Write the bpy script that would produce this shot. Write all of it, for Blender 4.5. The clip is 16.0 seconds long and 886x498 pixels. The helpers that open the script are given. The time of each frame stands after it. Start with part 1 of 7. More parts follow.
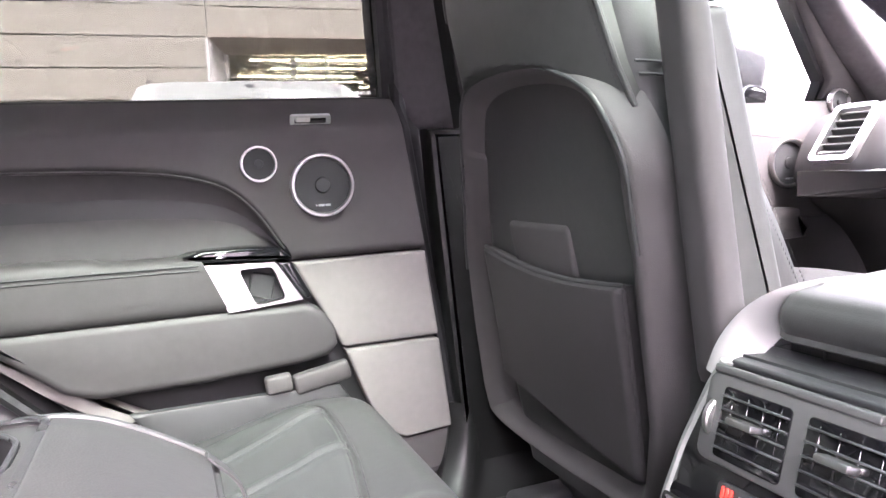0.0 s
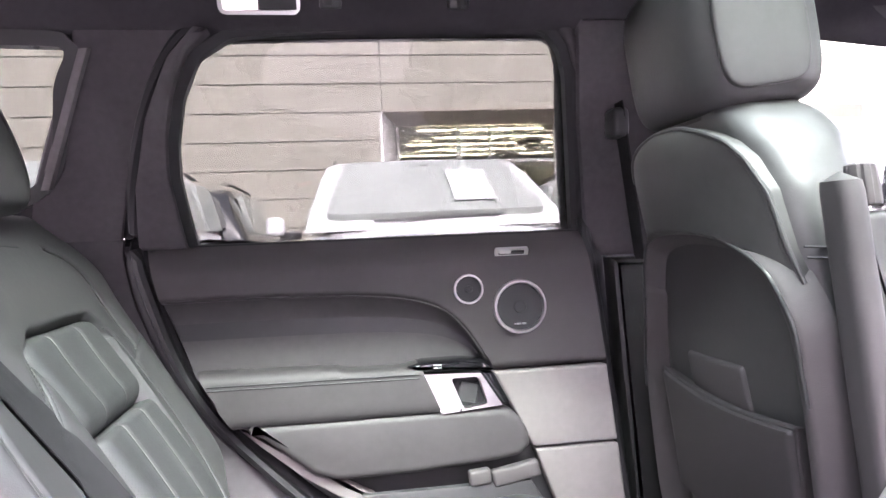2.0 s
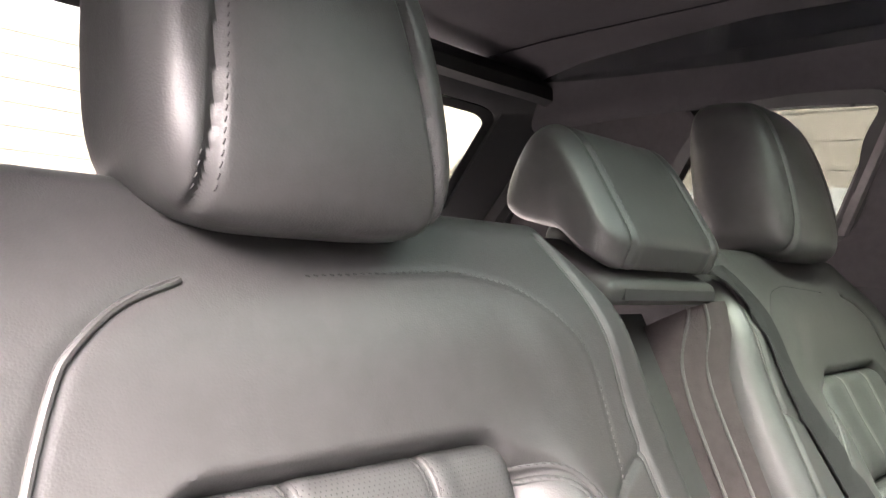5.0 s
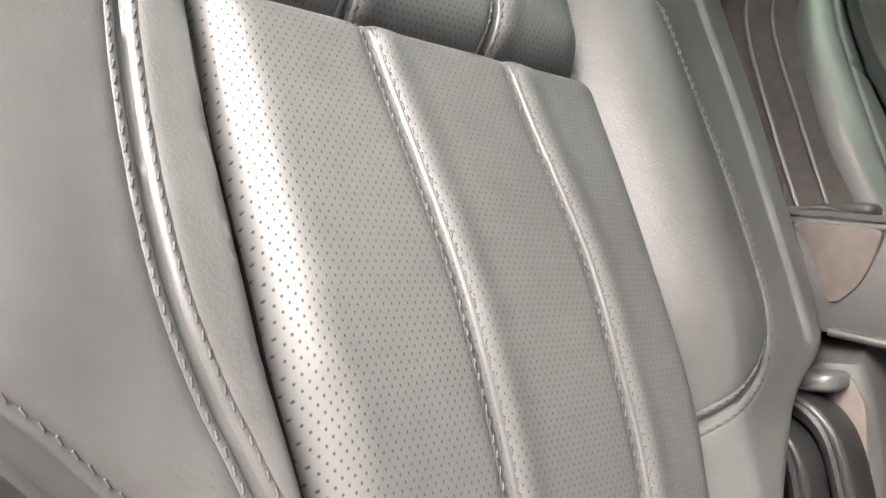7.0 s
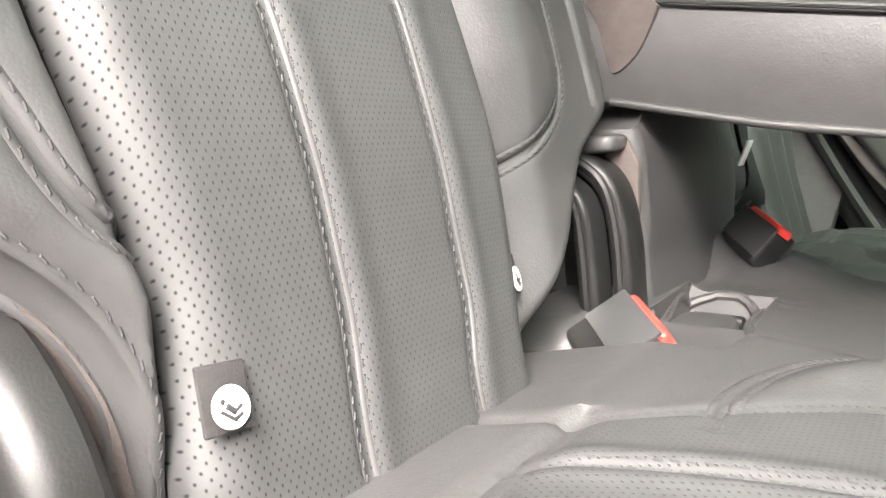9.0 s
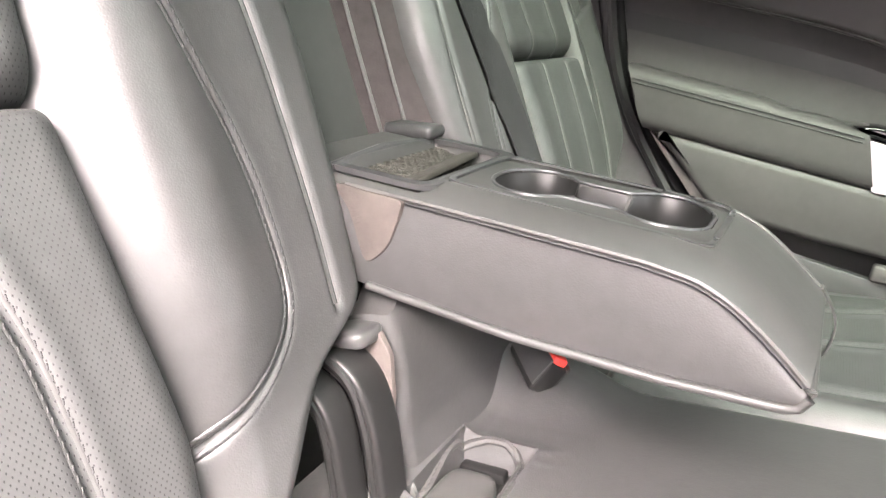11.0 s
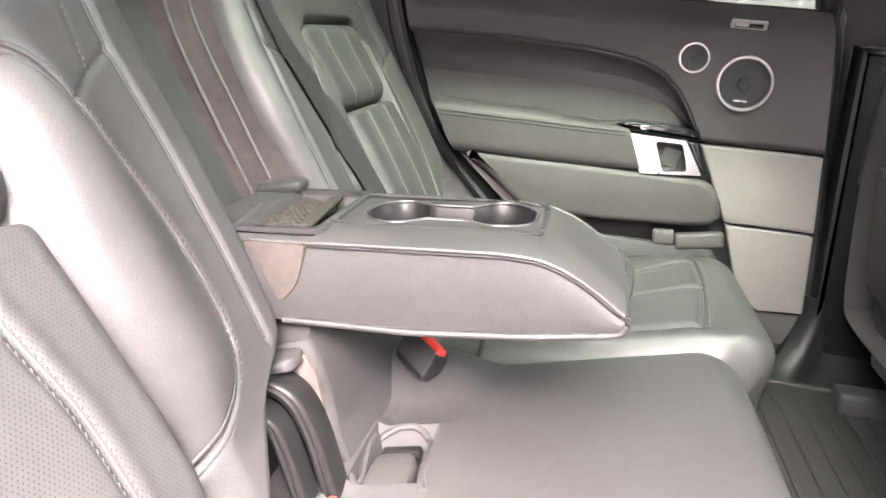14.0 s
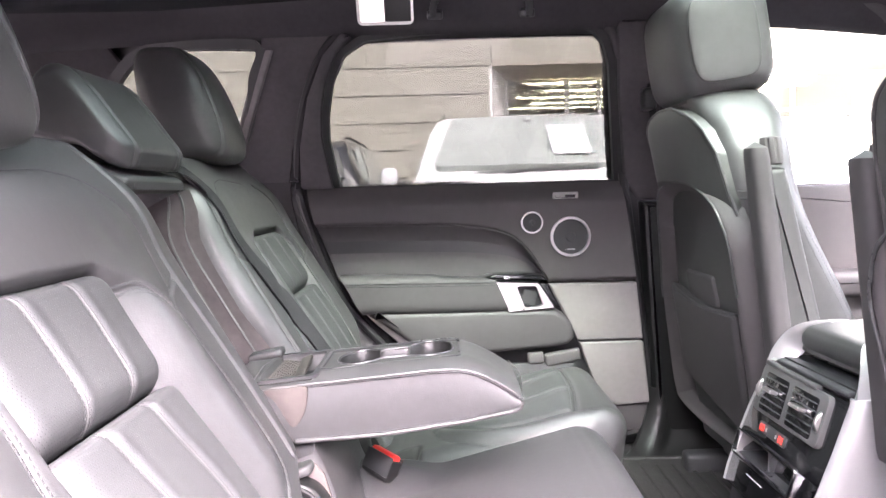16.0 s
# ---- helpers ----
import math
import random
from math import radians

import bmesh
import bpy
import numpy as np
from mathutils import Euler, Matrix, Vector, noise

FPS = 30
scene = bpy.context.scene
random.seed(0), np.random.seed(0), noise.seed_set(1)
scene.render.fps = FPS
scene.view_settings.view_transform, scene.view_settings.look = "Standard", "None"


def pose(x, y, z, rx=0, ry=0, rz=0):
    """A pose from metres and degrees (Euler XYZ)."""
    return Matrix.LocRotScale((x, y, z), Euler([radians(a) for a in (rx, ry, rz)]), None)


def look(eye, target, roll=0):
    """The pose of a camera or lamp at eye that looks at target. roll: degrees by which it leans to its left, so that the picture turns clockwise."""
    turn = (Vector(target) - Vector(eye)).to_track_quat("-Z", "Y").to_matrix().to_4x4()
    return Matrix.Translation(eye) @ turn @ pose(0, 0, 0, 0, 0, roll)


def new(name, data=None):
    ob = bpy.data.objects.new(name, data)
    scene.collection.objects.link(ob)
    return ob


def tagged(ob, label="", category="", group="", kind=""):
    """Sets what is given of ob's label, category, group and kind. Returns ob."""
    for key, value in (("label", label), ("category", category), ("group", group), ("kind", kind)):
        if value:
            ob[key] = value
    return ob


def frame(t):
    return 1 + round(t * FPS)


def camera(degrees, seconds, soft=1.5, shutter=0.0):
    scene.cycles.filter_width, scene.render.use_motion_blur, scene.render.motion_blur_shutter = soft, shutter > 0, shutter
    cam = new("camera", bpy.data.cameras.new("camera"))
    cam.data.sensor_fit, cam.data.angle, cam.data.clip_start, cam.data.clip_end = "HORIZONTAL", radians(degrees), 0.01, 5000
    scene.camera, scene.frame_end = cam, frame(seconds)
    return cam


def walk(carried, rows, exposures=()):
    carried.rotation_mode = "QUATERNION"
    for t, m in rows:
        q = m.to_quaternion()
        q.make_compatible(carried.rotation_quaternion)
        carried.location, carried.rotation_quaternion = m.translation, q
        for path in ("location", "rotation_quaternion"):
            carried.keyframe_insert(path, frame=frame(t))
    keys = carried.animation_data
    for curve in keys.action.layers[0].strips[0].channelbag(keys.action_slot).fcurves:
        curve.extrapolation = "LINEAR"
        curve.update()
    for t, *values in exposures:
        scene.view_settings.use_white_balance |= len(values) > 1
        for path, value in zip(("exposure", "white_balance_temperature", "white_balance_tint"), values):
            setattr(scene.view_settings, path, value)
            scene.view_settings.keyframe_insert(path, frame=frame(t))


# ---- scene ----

cam = camera(63.3, 16.0)
PATH = [
    (0, (-0.13, -0.346, 1.097), (0.579, 1.511, 0.879), -3.1),
    (0.5, (-0.155, -0.375, 1.112), (0.425, 1.531, 0.935), -3.3),
    (1, (-0.161, -0.414, 1.136), (0.313, 1.525, 1.008), -3.2),
    (1.5, (-0.186, -0.458, 1.17), (0.207, 1.502, 1.085), -2.8),
    (2, (-0.232, -0.505, 1.214), (0.075, 1.471, 1.179), -2.5),
    (2.5, (-0.282, -0.542, 1.256), (-0.194, 1.456, 1.261), -2.8),
    (3, (-0.277, -0.573, 1.316), (-0.667, 1.387, 1.387), -3.4),
    (3.5, (-0.256, -0.601, 1.339), (-1.094, 1.212, 1.45), -3.1),
    (3.7, (-0.249, -0.614, 1.34), (-1.25, 1.112, 1.471), -2.8),
    (5.8, (-0.263, -0.618, 1.145), (-1.794, 0.662, 1.013), 7.0),
    (6, (-0.263, -0.616, 1.12), (-1.778, 0.677, 0.939), 8.0),
    (6.5, (-0.247, -0.609, 1.055), (-1.748, 0.686, 0.79), 8.2),
    (7, (-0.212, -0.594, 0.976), (-1.73, 0.674, 0.675), 8.7),
    (7.5, (-0.217, -0.591, 0.928), (-1.606, 0.786, 0.511), 9.6),
    (8, (-0.213, -0.593, 0.901), (-1.475, 0.874, 0.394), 9.6),
    (8.5, (-0.206, -0.601, 0.889), (-1.359, 0.937, 0.338), 10.0),
    (9, (-0.196, -0.596, 0.919), (-1.244, 1.006, 0.341), 10.1),
    (9.5, (-0.187, -0.582, 0.986), (-1.158, 1.061, 0.389), 9.7),
    (10, (-0.18, -0.557, 1.063), (-1.069, 1.112, 0.411), 9.7),
    (10.2, (-0.178, -0.546, 1.085), (-1.045, 1.126, 0.414), 9.9),
    (12.3, (-0.151, -0.454, 1.132), (-0.751, 1.25, 0.274), 13.1),
    (12.5, (-0.152, -0.454, 1.134), (-0.732, 1.255, 0.273), 12.9),
    (13, (-0.15, -0.472, 1.135), (-0.675, 1.267, 0.296), 11.8),
    (13.5, (-0.161, -0.531, 1.142), (-0.606, 1.266, 0.385), 9.3),
    (14, (-0.174, -0.635, 1.149), (-0.503, 1.241, 0.539), 5.1),
    (14.5, (-0.185, -0.755, 1.167), (-0.397, 1.185, 0.728), 1.3),
    (15, (-0.198, -0.863, 1.191), (-0.305, 1.112, 0.894), -1.2),
    (15.5, (-0.206, -0.93, 1.199), (-0.24, 1.058, 0.985), -1.8),
    (16, (-0.213, -0.976, 1.196), (-0.211, 1.018, 1.04), -1.5),
]
EXPOSURES = [(0.0, 5.38, 6350, 33), (2.0, 5.23, 6200, 36), (3.0, 5.23, 6150, 35), (5.6, 4.9, 7050, 19), (6.5, 4.35, 6850, 16), (7.0, 4.05, 6850, 15), (7.5, 3.85, 6800, 13), (8.0, 3.85, 6800, 12), (9.0, 4.1, 6750, 14), (9.5, 4.24, 6750, 15), (10.0, 4.59, 6750, 17), (12.5, 4.9, 6900, 24), (14.5, 5.12, 6750, 26), (16.0, 5.12, 6350, 31)]
walk(cam, [(t, look(eye, target, roll)) for t, eye, target, roll in PATH], EXPOSURES)

# world: bright overcast sky, a wide soft sun over the open door side
SUN_EL, SUN_AZ = radians(50), radians(166)
world = bpy.data.worlds.new("sky")
scene.world = world
world.use_nodes = True
wn = world.node_tree.nodes
wl = world.node_tree.links
sky = wn.new("ShaderNodeTexSky")
sky.sky_type = 'NISHITA'
sky.sun_disc = False
sky.sun_elevation = SUN_EL
sky.sun_rotation = SUN_AZ
sky.dust_density = 6.0
sky.air_density = 1.6
haze = wn.new("ShaderNodeHueSaturation")
haze.inputs["Saturation"].default_value = 0.25
wl.new(sky.outputs[0], haze.inputs["Color"])
wl.new(haze.outputs[0], wn["Background"].inputs["Color"])
wn["Background"].inputs["Strength"].default_value = 0.15
sun_data = bpy.data.lights.new("sun", "SUN")
sun_data.energy = 0.5
sun_data.angle = radians(60)
sun_data.color = (1.0, 0.96, 0.91)
sun = new("sun", sun_data)
sun_dir = Vector((math.sin(SUN_AZ) * math.cos(SUN_EL), math.cos(SUN_AZ) * math.cos(SUN_EL), math.sin(SUN_EL)))
sun.matrix_world = look(sun_dir * 20, (0, 0, 0))


# ---------------------------------------------------------------- materials
def material(name, base, rough=0.5, metal=0.0, spec=0.5, coat=0.0):
    m = bpy.data.materials.new(name)
    m.use_nodes = True
    b = m.node_tree.nodes["Principled BSDF"]
    b.inputs["Base Color"].default_value = (*base, 1)
    b.inputs["Roughness"].default_value = rough
    b.inputs["Metallic"].default_value = metal
    b.inputs["Specular IOR Level"].default_value = spec
    b.inputs["Coat Weight"].default_value = coat
    b.inputs["Coat Roughness"].default_value = 0.05
    return m


def tex_coord(m, scale=(1, 1, 1), uv=False):
    t = m.node_tree
    c = t.nodes.new("ShaderNodeTexCoord")
    p = t.nodes.new("ShaderNodeMapping")
    p.inputs["Scale"].default_value = scale
    t.links.new(c.outputs["UV" if uv else "Object"], p.inputs["Vector"])
    return p.outputs[0]


def noise_tex(m, vec, scale, detail=3, rough=0.5):
    n = m.node_tree.nodes.new("ShaderNodeTexNoise")
    n.inputs["Scale"].default_value = scale
    n.inputs["Detail"].default_value = detail
    n.inputs["Roughness"].default_value = rough
    m.node_tree.links.new(vec, n.inputs["Vector"])
    return n.outputs["Fac"]


def ramp(m, fac, stops):
    r = m.node_tree.nodes.new("ShaderNodeValToRGB")
    e = r.color_ramp.elements
    while len(e) < len(stops):
        e.new(0.5)
    for k, (pos, col) in zip(e, stops):
        k.position = pos
        k.color = (*col, 1) if len(col) == 3 else col
    m.node_tree.links.new(fac, r.inputs["Fac"])
    return r.outputs["Color"]


def math_node(m, op, a, b=None, clamp=False):
    n = m.node_tree.nodes.new("ShaderNodeMath")
    n.operation = op
    n.use_clamp = clamp
    for k, v in enumerate((a, b)):
        if v is None:
            continue
        if isinstance(v, (int, float)):
            n.inputs[k].default_value = v
        else:
            m.node_tree.links.new(v, n.inputs[k])
    return n.outputs[0]


def bump(m, height, strength=0.3, distance=0.001):
    t = m.node_tree
    b = t.nodes.new("ShaderNodeBump")
    b.inputs["Strength"].default_value = strength
    b.inputs["Distance"].default_value = distance
    t.links.new(height, b.inputs["Height"])
    t.links.new(b.outputs[0], t.nodes["Principled BSDF"].inputs["Normal"])
    return b


def plug(m, socket, out):
    m.node_tree.links.new(out, m.node_tree.nodes["Principled BSDF"].inputs[socket])


def mottled(m, base, spread=0.25, scale=3.0, r0=None, r1=None):
    """Base colour and roughness that vary softly at two sizes."""
    v = tex_coord(m)
    a = noise_tex(m, v, scale, 4)
    b = noise_tex(m, v, scale * 14, 3)
    f = math_node(m, 'ADD', math_node(m, 'MULTIPLY', a, 0.65), math_node(m, 'MULTIPLY', b, 0.35))
    lo = tuple(c * (1 - spread) for c in base)
    hi = tuple(min(1, c * (1 + spread)) for c in base)
    plug(m, "Base Color", ramp(m, f, [(0.3, lo), (0.7, hi)]))
    if r0 is not None:
        plug(m, "Roughness", ramp(m, f, [(0.3, (r0,) * 3), (0.7, (r1,) * 3)]))
    return v, f


def leather(name, base=(0.045, 0.045, 0.045), r0=0.36, r1=0.46, grain=1.0):
    m = material(name, base, 0.42, spec=0.5)
    v, f = mottled(m, base, 0.22, 5.0, r0, r1)
    vo = m.node_tree.nodes.new("ShaderNodeTexVoronoi")
    vo.feature = 'SMOOTH_F1'
    vo.inputs["Scale"].default_value = 900
    m.node_tree.links.new(v, vo.inputs["Vector"])
    fine = noise_tex(m, v, 160, 3)
    wrinkle = noise_tex(m, v, 30, 4, 0.6)
    h = math_node(m, 'ADD', math_node(m, 'MULTIPLY', vo.outputs["Distance"], 0.35),
                  math_node(m, 'ADD', math_node(m, 'MULTIPLY', fine, 0.5), math_node(m, 'MULTIPLY', wrinkle, 0.9)))
    bump(m, h, 0.27 * grain, 0.0010)
    return m


def perforated(name, base=(0.042, 0.043, 0.043), pitch=0.0034):
    """Leather with rows of small staggered holes; uv in metres."""
    m = material(name, base, 0.53, spec=0.5)
    v = tex_coord(m, uv=True)
    t = m.node_tree
    sep = t.nodes.new("ShaderNodeSeparateXYZ")
    t.links.new(v, sep.inputs[0])

    def dots(off):
        u = math_node(m, 'ADD', math_node(m, 'DIVIDE', sep.outputs[0], pitch), off)
        w = math_node(m, 'ADD', math_node(m, 'DIVIDE', sep.outputs[1], pitch * 1.5), off)
        du = math_node(m, 'SUBTRACT', math_node(m, 'FRACT', u), 0.5)
        dw = math_node(m, 'MULTIPLY', math_node(m, 'SUBTRACT', math_node(m, 'FRACT', w), 0.5), 0.85)
        r = math_node(m, 'SQRT', math_node(m, 'ADD', math_node(m, 'MULTIPLY', du, du), math_node(m, 'MULTIPLY', dw, dw)))
        return math_node(m, 'MULTIPLY', math_node(m, 'SUBTRACT', 0.135, r), 10.0, clamp=True)

    hole = math_node(m, 'MULTIPLY', math_node(m, 'MAXIMUM', dots(0.0), dots(0.5)), 0.8)
    ob = tex_coord(m)
    f = math_node(m, 'ADD', math_node(m, 'MULTIPLY', noise_tex(m, ob, 6, 4), 0.6), math_node(m, 'MULTIPLY', noise_tex(m, ob, 90, 3), 0.4))
    col = ramp(m, f, [(0.3, tuple(c * 0.8 for c in base)), (0.7, tuple(c * 1.25 for c in base))])
    mix = t.nodes.new("ShaderNodeMix")
    mix.data_type = 'RGBA'
    t.links.new(hole, mix.inputs["Factor"])
    t.links.new(col, mix.inputs["A"])
    mix.inputs["B"].default_value = (0.002, 0.002, 0.002, 1)
    plug(m, "Base Color", mix.outputs["Result"])
    plug(m, "Specular IOR Level", math_node(m, 'MULTIPLY', math_node(m, 'SUBTRACT', 1.0, hole), 0.5))
    h = math_node(m, 'SUBTRACT', math_node(m, 'MULTIPLY', noise_tex(m, ob, 400, 2), 0.25), hole)
    bump(m, h, 0.4, 0.0005)
    return m


def plastic(name, base, r0=0.42, r1=0.58, grain=0.25, spec=0.45):
    m = material(name, base, 0.5, spec=spec)
    v, f = mottled(m, base, 0.12, 4.0, r0, r1)
    bump(m, noise_tex(m, v, 900, 2), grain, 0.0006)
    return m


def cloth(name, base, scale=500, spread=0.2):
    m = material(name, base, 0.9, spec=0.2)
    v, f = mottled(m, base, spread, 6.0)
    bump(m, noise_tex(m, v, scale, 4, 0.7), 0.6, 0.0012)
    return m


def woven(name, base, pitch=0.0022):
    """Fine woven cover with a visible thread grid; uv-free, runs along x and z."""
    m = material(name, base, 0.8, spec=0.25)
    v, f = mottled(m, base, 0.1, 5.0)
    t = m.node_tree
    sep = t.nodes.new("ShaderNodeSeparateXYZ")
    t.links.new(v, sep.inputs[0])
    k = 2 * math.pi / pitch
    a = math_node(m, 'SINE', math_node(m, 'MULTIPLY', sep.outputs[0], k))
    b = math_node(m, 'SINE', math_node(m, 'MULTIPLY', sep.outputs[2], k))
    bump(m, math_node(m, 'MULTIPLY', a, b), 0.15, 0.0004)
    return m


def metal(name, base, rough=0.28, grain=0.15):
    m = material(name, base, rough, 1.0)
    v, f = mottled(m, base, 0.06, 8.0, rough * 0.85, rough * 1.15)
    bump(m, noise_tex(m, v, 700, 2), grain, 0.0003)
    return m


def glass(name, tint=(1, 1, 1), rough=0.0):
    """Thin pane: mostly clear, with a gloss that grows at a slant."""
    m = bpy.data.materials.new(name)
    m.use_nodes = True
    t = m.node_tree
    t.nodes.remove(t.nodes["Principled BSDF"])
    tr = t.nodes.new("ShaderNodeBsdfTransparent")
    tr.inputs[0].default_value = (*tint, 1)
    gl = t.nodes.new("ShaderNodeBsdfGlossy")
    gl.inputs["Roughness"].default_value = rough
    fr = t.nodes.new("ShaderNodeFresnel")
    fr.inputs[0].default_value = 1.3
    mx = t.nodes.new("ShaderNodeMixShader")
    t.links.new(fr.outputs[0], mx.inputs[0])
    t.links.new(tr.outputs[0], mx.inputs[1])
    t.links.new(gl.outputs[0], mx.inputs[2])
    t.links.new(mx.outputs[0], t.nodes["Material Output"].inputs[0])
    return m


def emitter(name, col, power):
    m = material(name, col, 0.4)
    b = m.node_tree.nodes["Principled BSDF"]
    b.inputs["Emission Color"].default_value = (*col, 1)
    b.inputs["Emission Strength"].default_value = power
    return m


M_LEATHER = leather("leather_ebony")
M_LEATHER_SOFT = leather("leather_ebony_smooth", (0.044, 0.044, 0.043), 0.40, 0.50, 0.7)
M_PERF = perforated("leather_perforated")
M_THREAD = material("thread_grey", (0.046, 0.046, 0.047), 0.85, spec=0.1)
M_THREAD_DARK = material("thread_black", (0.03, 0.03, 0.032), 0.6)
M_DOOR = plastic("door_trim_charcoal", (0.062, 0.056, 0.057), 0.55, 0.67, 0.5)
M_DOOR_LEATHER = leather("door_leather", (0.046, 0.042, 0.043), 0.54, 0.66, 0.5)
M_GREY_CLOTH = woven("door_panel_taupe", (0.20, 0.183, 0.179))
M_PLASTIC = plastic("plastic_black", (0.032, 0.032, 0.033), 0.4, 0.55)
M_PLASTIC_SATIN = plastic("plastic_satin", (0.042, 0.043, 0.044), 0.24, 0.36, 0.2)
M_DRUM = plastic("plastic_cap_black", (0.011, 0.011, 0.011), 0.34, 0.44, 0.15, 0.32)
M_PILLAR = cloth("pillar_cloth", (0.072, 0.066, 0.070), 700)
# paler copy of the pillar cloth, with window light put into the colour
M_PILLAR_LIT = cloth("pillar_cloth_lit", (0.15, 0.14, 0.142), 700)
M_LINER = cloth("headliner_cloth", (0.040, 0.037, 0.041), 600)
M_SEAL = plastic("rubber_seal", (0.010, 0.010, 0.011), 0.5, 0.65)
M_GLOSS = material("gloss_black", (0.006, 0.006, 0.007), 0.06, spec=0.6, coat=0.5)
M_SILVER = metal("satin_silver", (0.72, 0.71, 0.70), 0.3)
M_CONSOLE_SILVER = material("console_silver_paint", (0.36, 0.355, 0.35), 0.40, 0.45)
M_CHROME = metal("bright_chrome", (0.82, 0.82, 0.83), 0.12, 0.03)
M_GRILLE = plastic("speaker_mesh", (0.030, 0.030, 0.032), 0.5, 0.65, 0.9)
M_RED = plastic("buckle_red", (0.72, 0.045, 0.035), 0.3, 0.4, 0.1)
M_WHITE_TAG = plastic("tag_white", (0.78, 0.77, 0.75), 0.5, 0.6, 0.1)
M_TAG = cloth("tag_ribbon", (0.035, 0.033, 0.033), 900)
M_FELT = cloth("felt_grey", (0.075, 0.064, 0.059), 500, 0.4)
M_RECESS = cloth("recess_carpet_plum", (0.044, 0.036, 0.037), 420, 0.35)
M_CUP = plastic("cup_plastic", (0.032, 0.029, 0.028), 0.35, 0.55, 0.2)
M_CARPET = cloth("carpet_black", (0.02, 0.02, 0.021), 350, 0.4)
M_MAT = plastic("rubber_mat", (0.032, 0.030, 0.029), 0.45, 0.6, 0.5)
M_BELT = cloth("belt_webbing", (0.02, 0.02, 0.021), 800)
M_NET = cloth("net_cord", (0.046, 0.043, 0.038), 900)
M_GLASS = glass("clear_glass", (0.93, 0.95, 0.93))
M_PRIVACY = glass("privacy_glass", (0.20, 0.205, 0.197))
M_REAR_GLASS = glass("rear_window_glass", (0.55, 0.56, 0.54))
M_ROOF_GLASS = glass("roof_glass", (0.55, 0.625, 0.57))
M_LAMP = emitter("lamp_glow", (1.0, 0.90, 0.82), 0.06)
M_RED_GLOW = emitter("heater_sign_red", (1.0, 0.05, 0.03), 0.05)
M_VENT = plastic("vent_grey", (0.075, 0.075, 0.073), 0.32, 0.42, 0.1)
M_SIGN_GREY = material("sign_grey", (0.45, 0.45, 0.46), 0.5)
M_FACADE = material("facade_panel_beige", (0.315, 0.305, 0.260), 0.75)
mottled(M_FACADE, (0.33, 0.318, 0.268), 0.03, 0.5, 0.65, 0.75)
# rosy so the added wall throws pinkish light into the open door
M_BOUNCE_WALL = material("bounce_wall_rosy", (0.66, 0.60, 0.61), 0.7)
mottled(M_BOUNCE_WALL, (0.66, 0.60, 0.61), 0.04, 0.5, 0.65, 0.75)
M_JOINT = material("facade_joint", (0.13, 0.12, 0.105), 0.8)
M_SOFFIT = plastic("soffit_brown", (0.33, 0.29, 0.24), 0.6, 0.7)
M_ROOM = plastic("showroom_wall", (0.62, 0.60, 0.54), 0.6, 0.7)
M_TUBE = emitter("showroom_tube", (1.0, 0.92, 0.62), 3.0)
M_PAINT = material("car_paint_white", (0.80, 0.80, 0.80), 0.22, spec=0.5, coat=0.6)
mottled(M_PAINT, (0.80, 0.80, 0.80), 0.02, 2.0, 0.2, 0.26)
M_PAINT_DARK = material("car_paint_dark", (0.02, 0.021, 0.024), 0.2, spec=0.5, coat=0.6)
# pale base colour carries the sky's reflection on the glass
M_CAR_GLASS_SKY = material("car_glass_sky", (0.36, 0.39, 0.36), 0.05, spec=0.4)
M_CAR_GLASS_DARK = material("car_glass_dark", (0.05, 0.053, 0.05), 0.05, spec=0.4)
M_TYRE = plastic("tyre_rubber", (0.02, 0.02, 0.02), 0.7, 0.8)
M_TAIL = material("tail_lens_red", (0.45, 0.02, 0.02), 0.1, coat=0.5)
M_PAPER = plastic("paper_white", (0.85, 0.85, 0.86), 0.7, 0.8, 0.05)
M_ASPHALT = cloth("concrete_paving", (0.17, 0.163, 0.156), 200, 0.35)
M_WHITE_WALL = plastic("wall_white", (0.78, 0.77, 0.75), 0.6, 0.7)


# ---------------------------------------------------------------- building helpers
def thing(name, at, label, category, group="", kind=""):
    ob = new(name)
    ob.location = at
    ob.empty_display_size = 0.05
    tagged(ob, label, category, group, kind)
    return ob


def part(name, bm, mat, parent=None, label="", smooth=True):
    """One mesh object, its points in world metres, under a thing or a part."""
    me = bpy.data.meshes.new(name)
    bmesh.ops.recalc_face_normals(bm, faces=bm.faces)
    bm.to_mesh(me)
    bm.free()
    for p in me.polygons:
        p.use_smooth = smooth
    if smooth:
        me.set_sharp_from_angle(angle=radians(42))
    me.materials.append(mat)
    ob = new(name, me)
    if parent is not None:
        ob.parent = parent
        if parent.type == 'EMPTY':
            ob.matrix_parent_inverse = Matrix.Translation(-parent.location)
    if label:
        ob["label"] = label
    return ob


def stuff(ob):
    ob["kind"] = "stuff"
    return ob


def setting(name, bm, mat, label, category, smooth=True):
    ob = part(name, bm, mat, None, "", smooth)
    return tagged(ob, label, category, kind="structure")


def nudge(ob, x, y, z):
    """Shift a whole thing."""
    ob.location = ob.location + Vector((x, y, z))


def lerp(a, b, t):
    return a + (b - a) * t


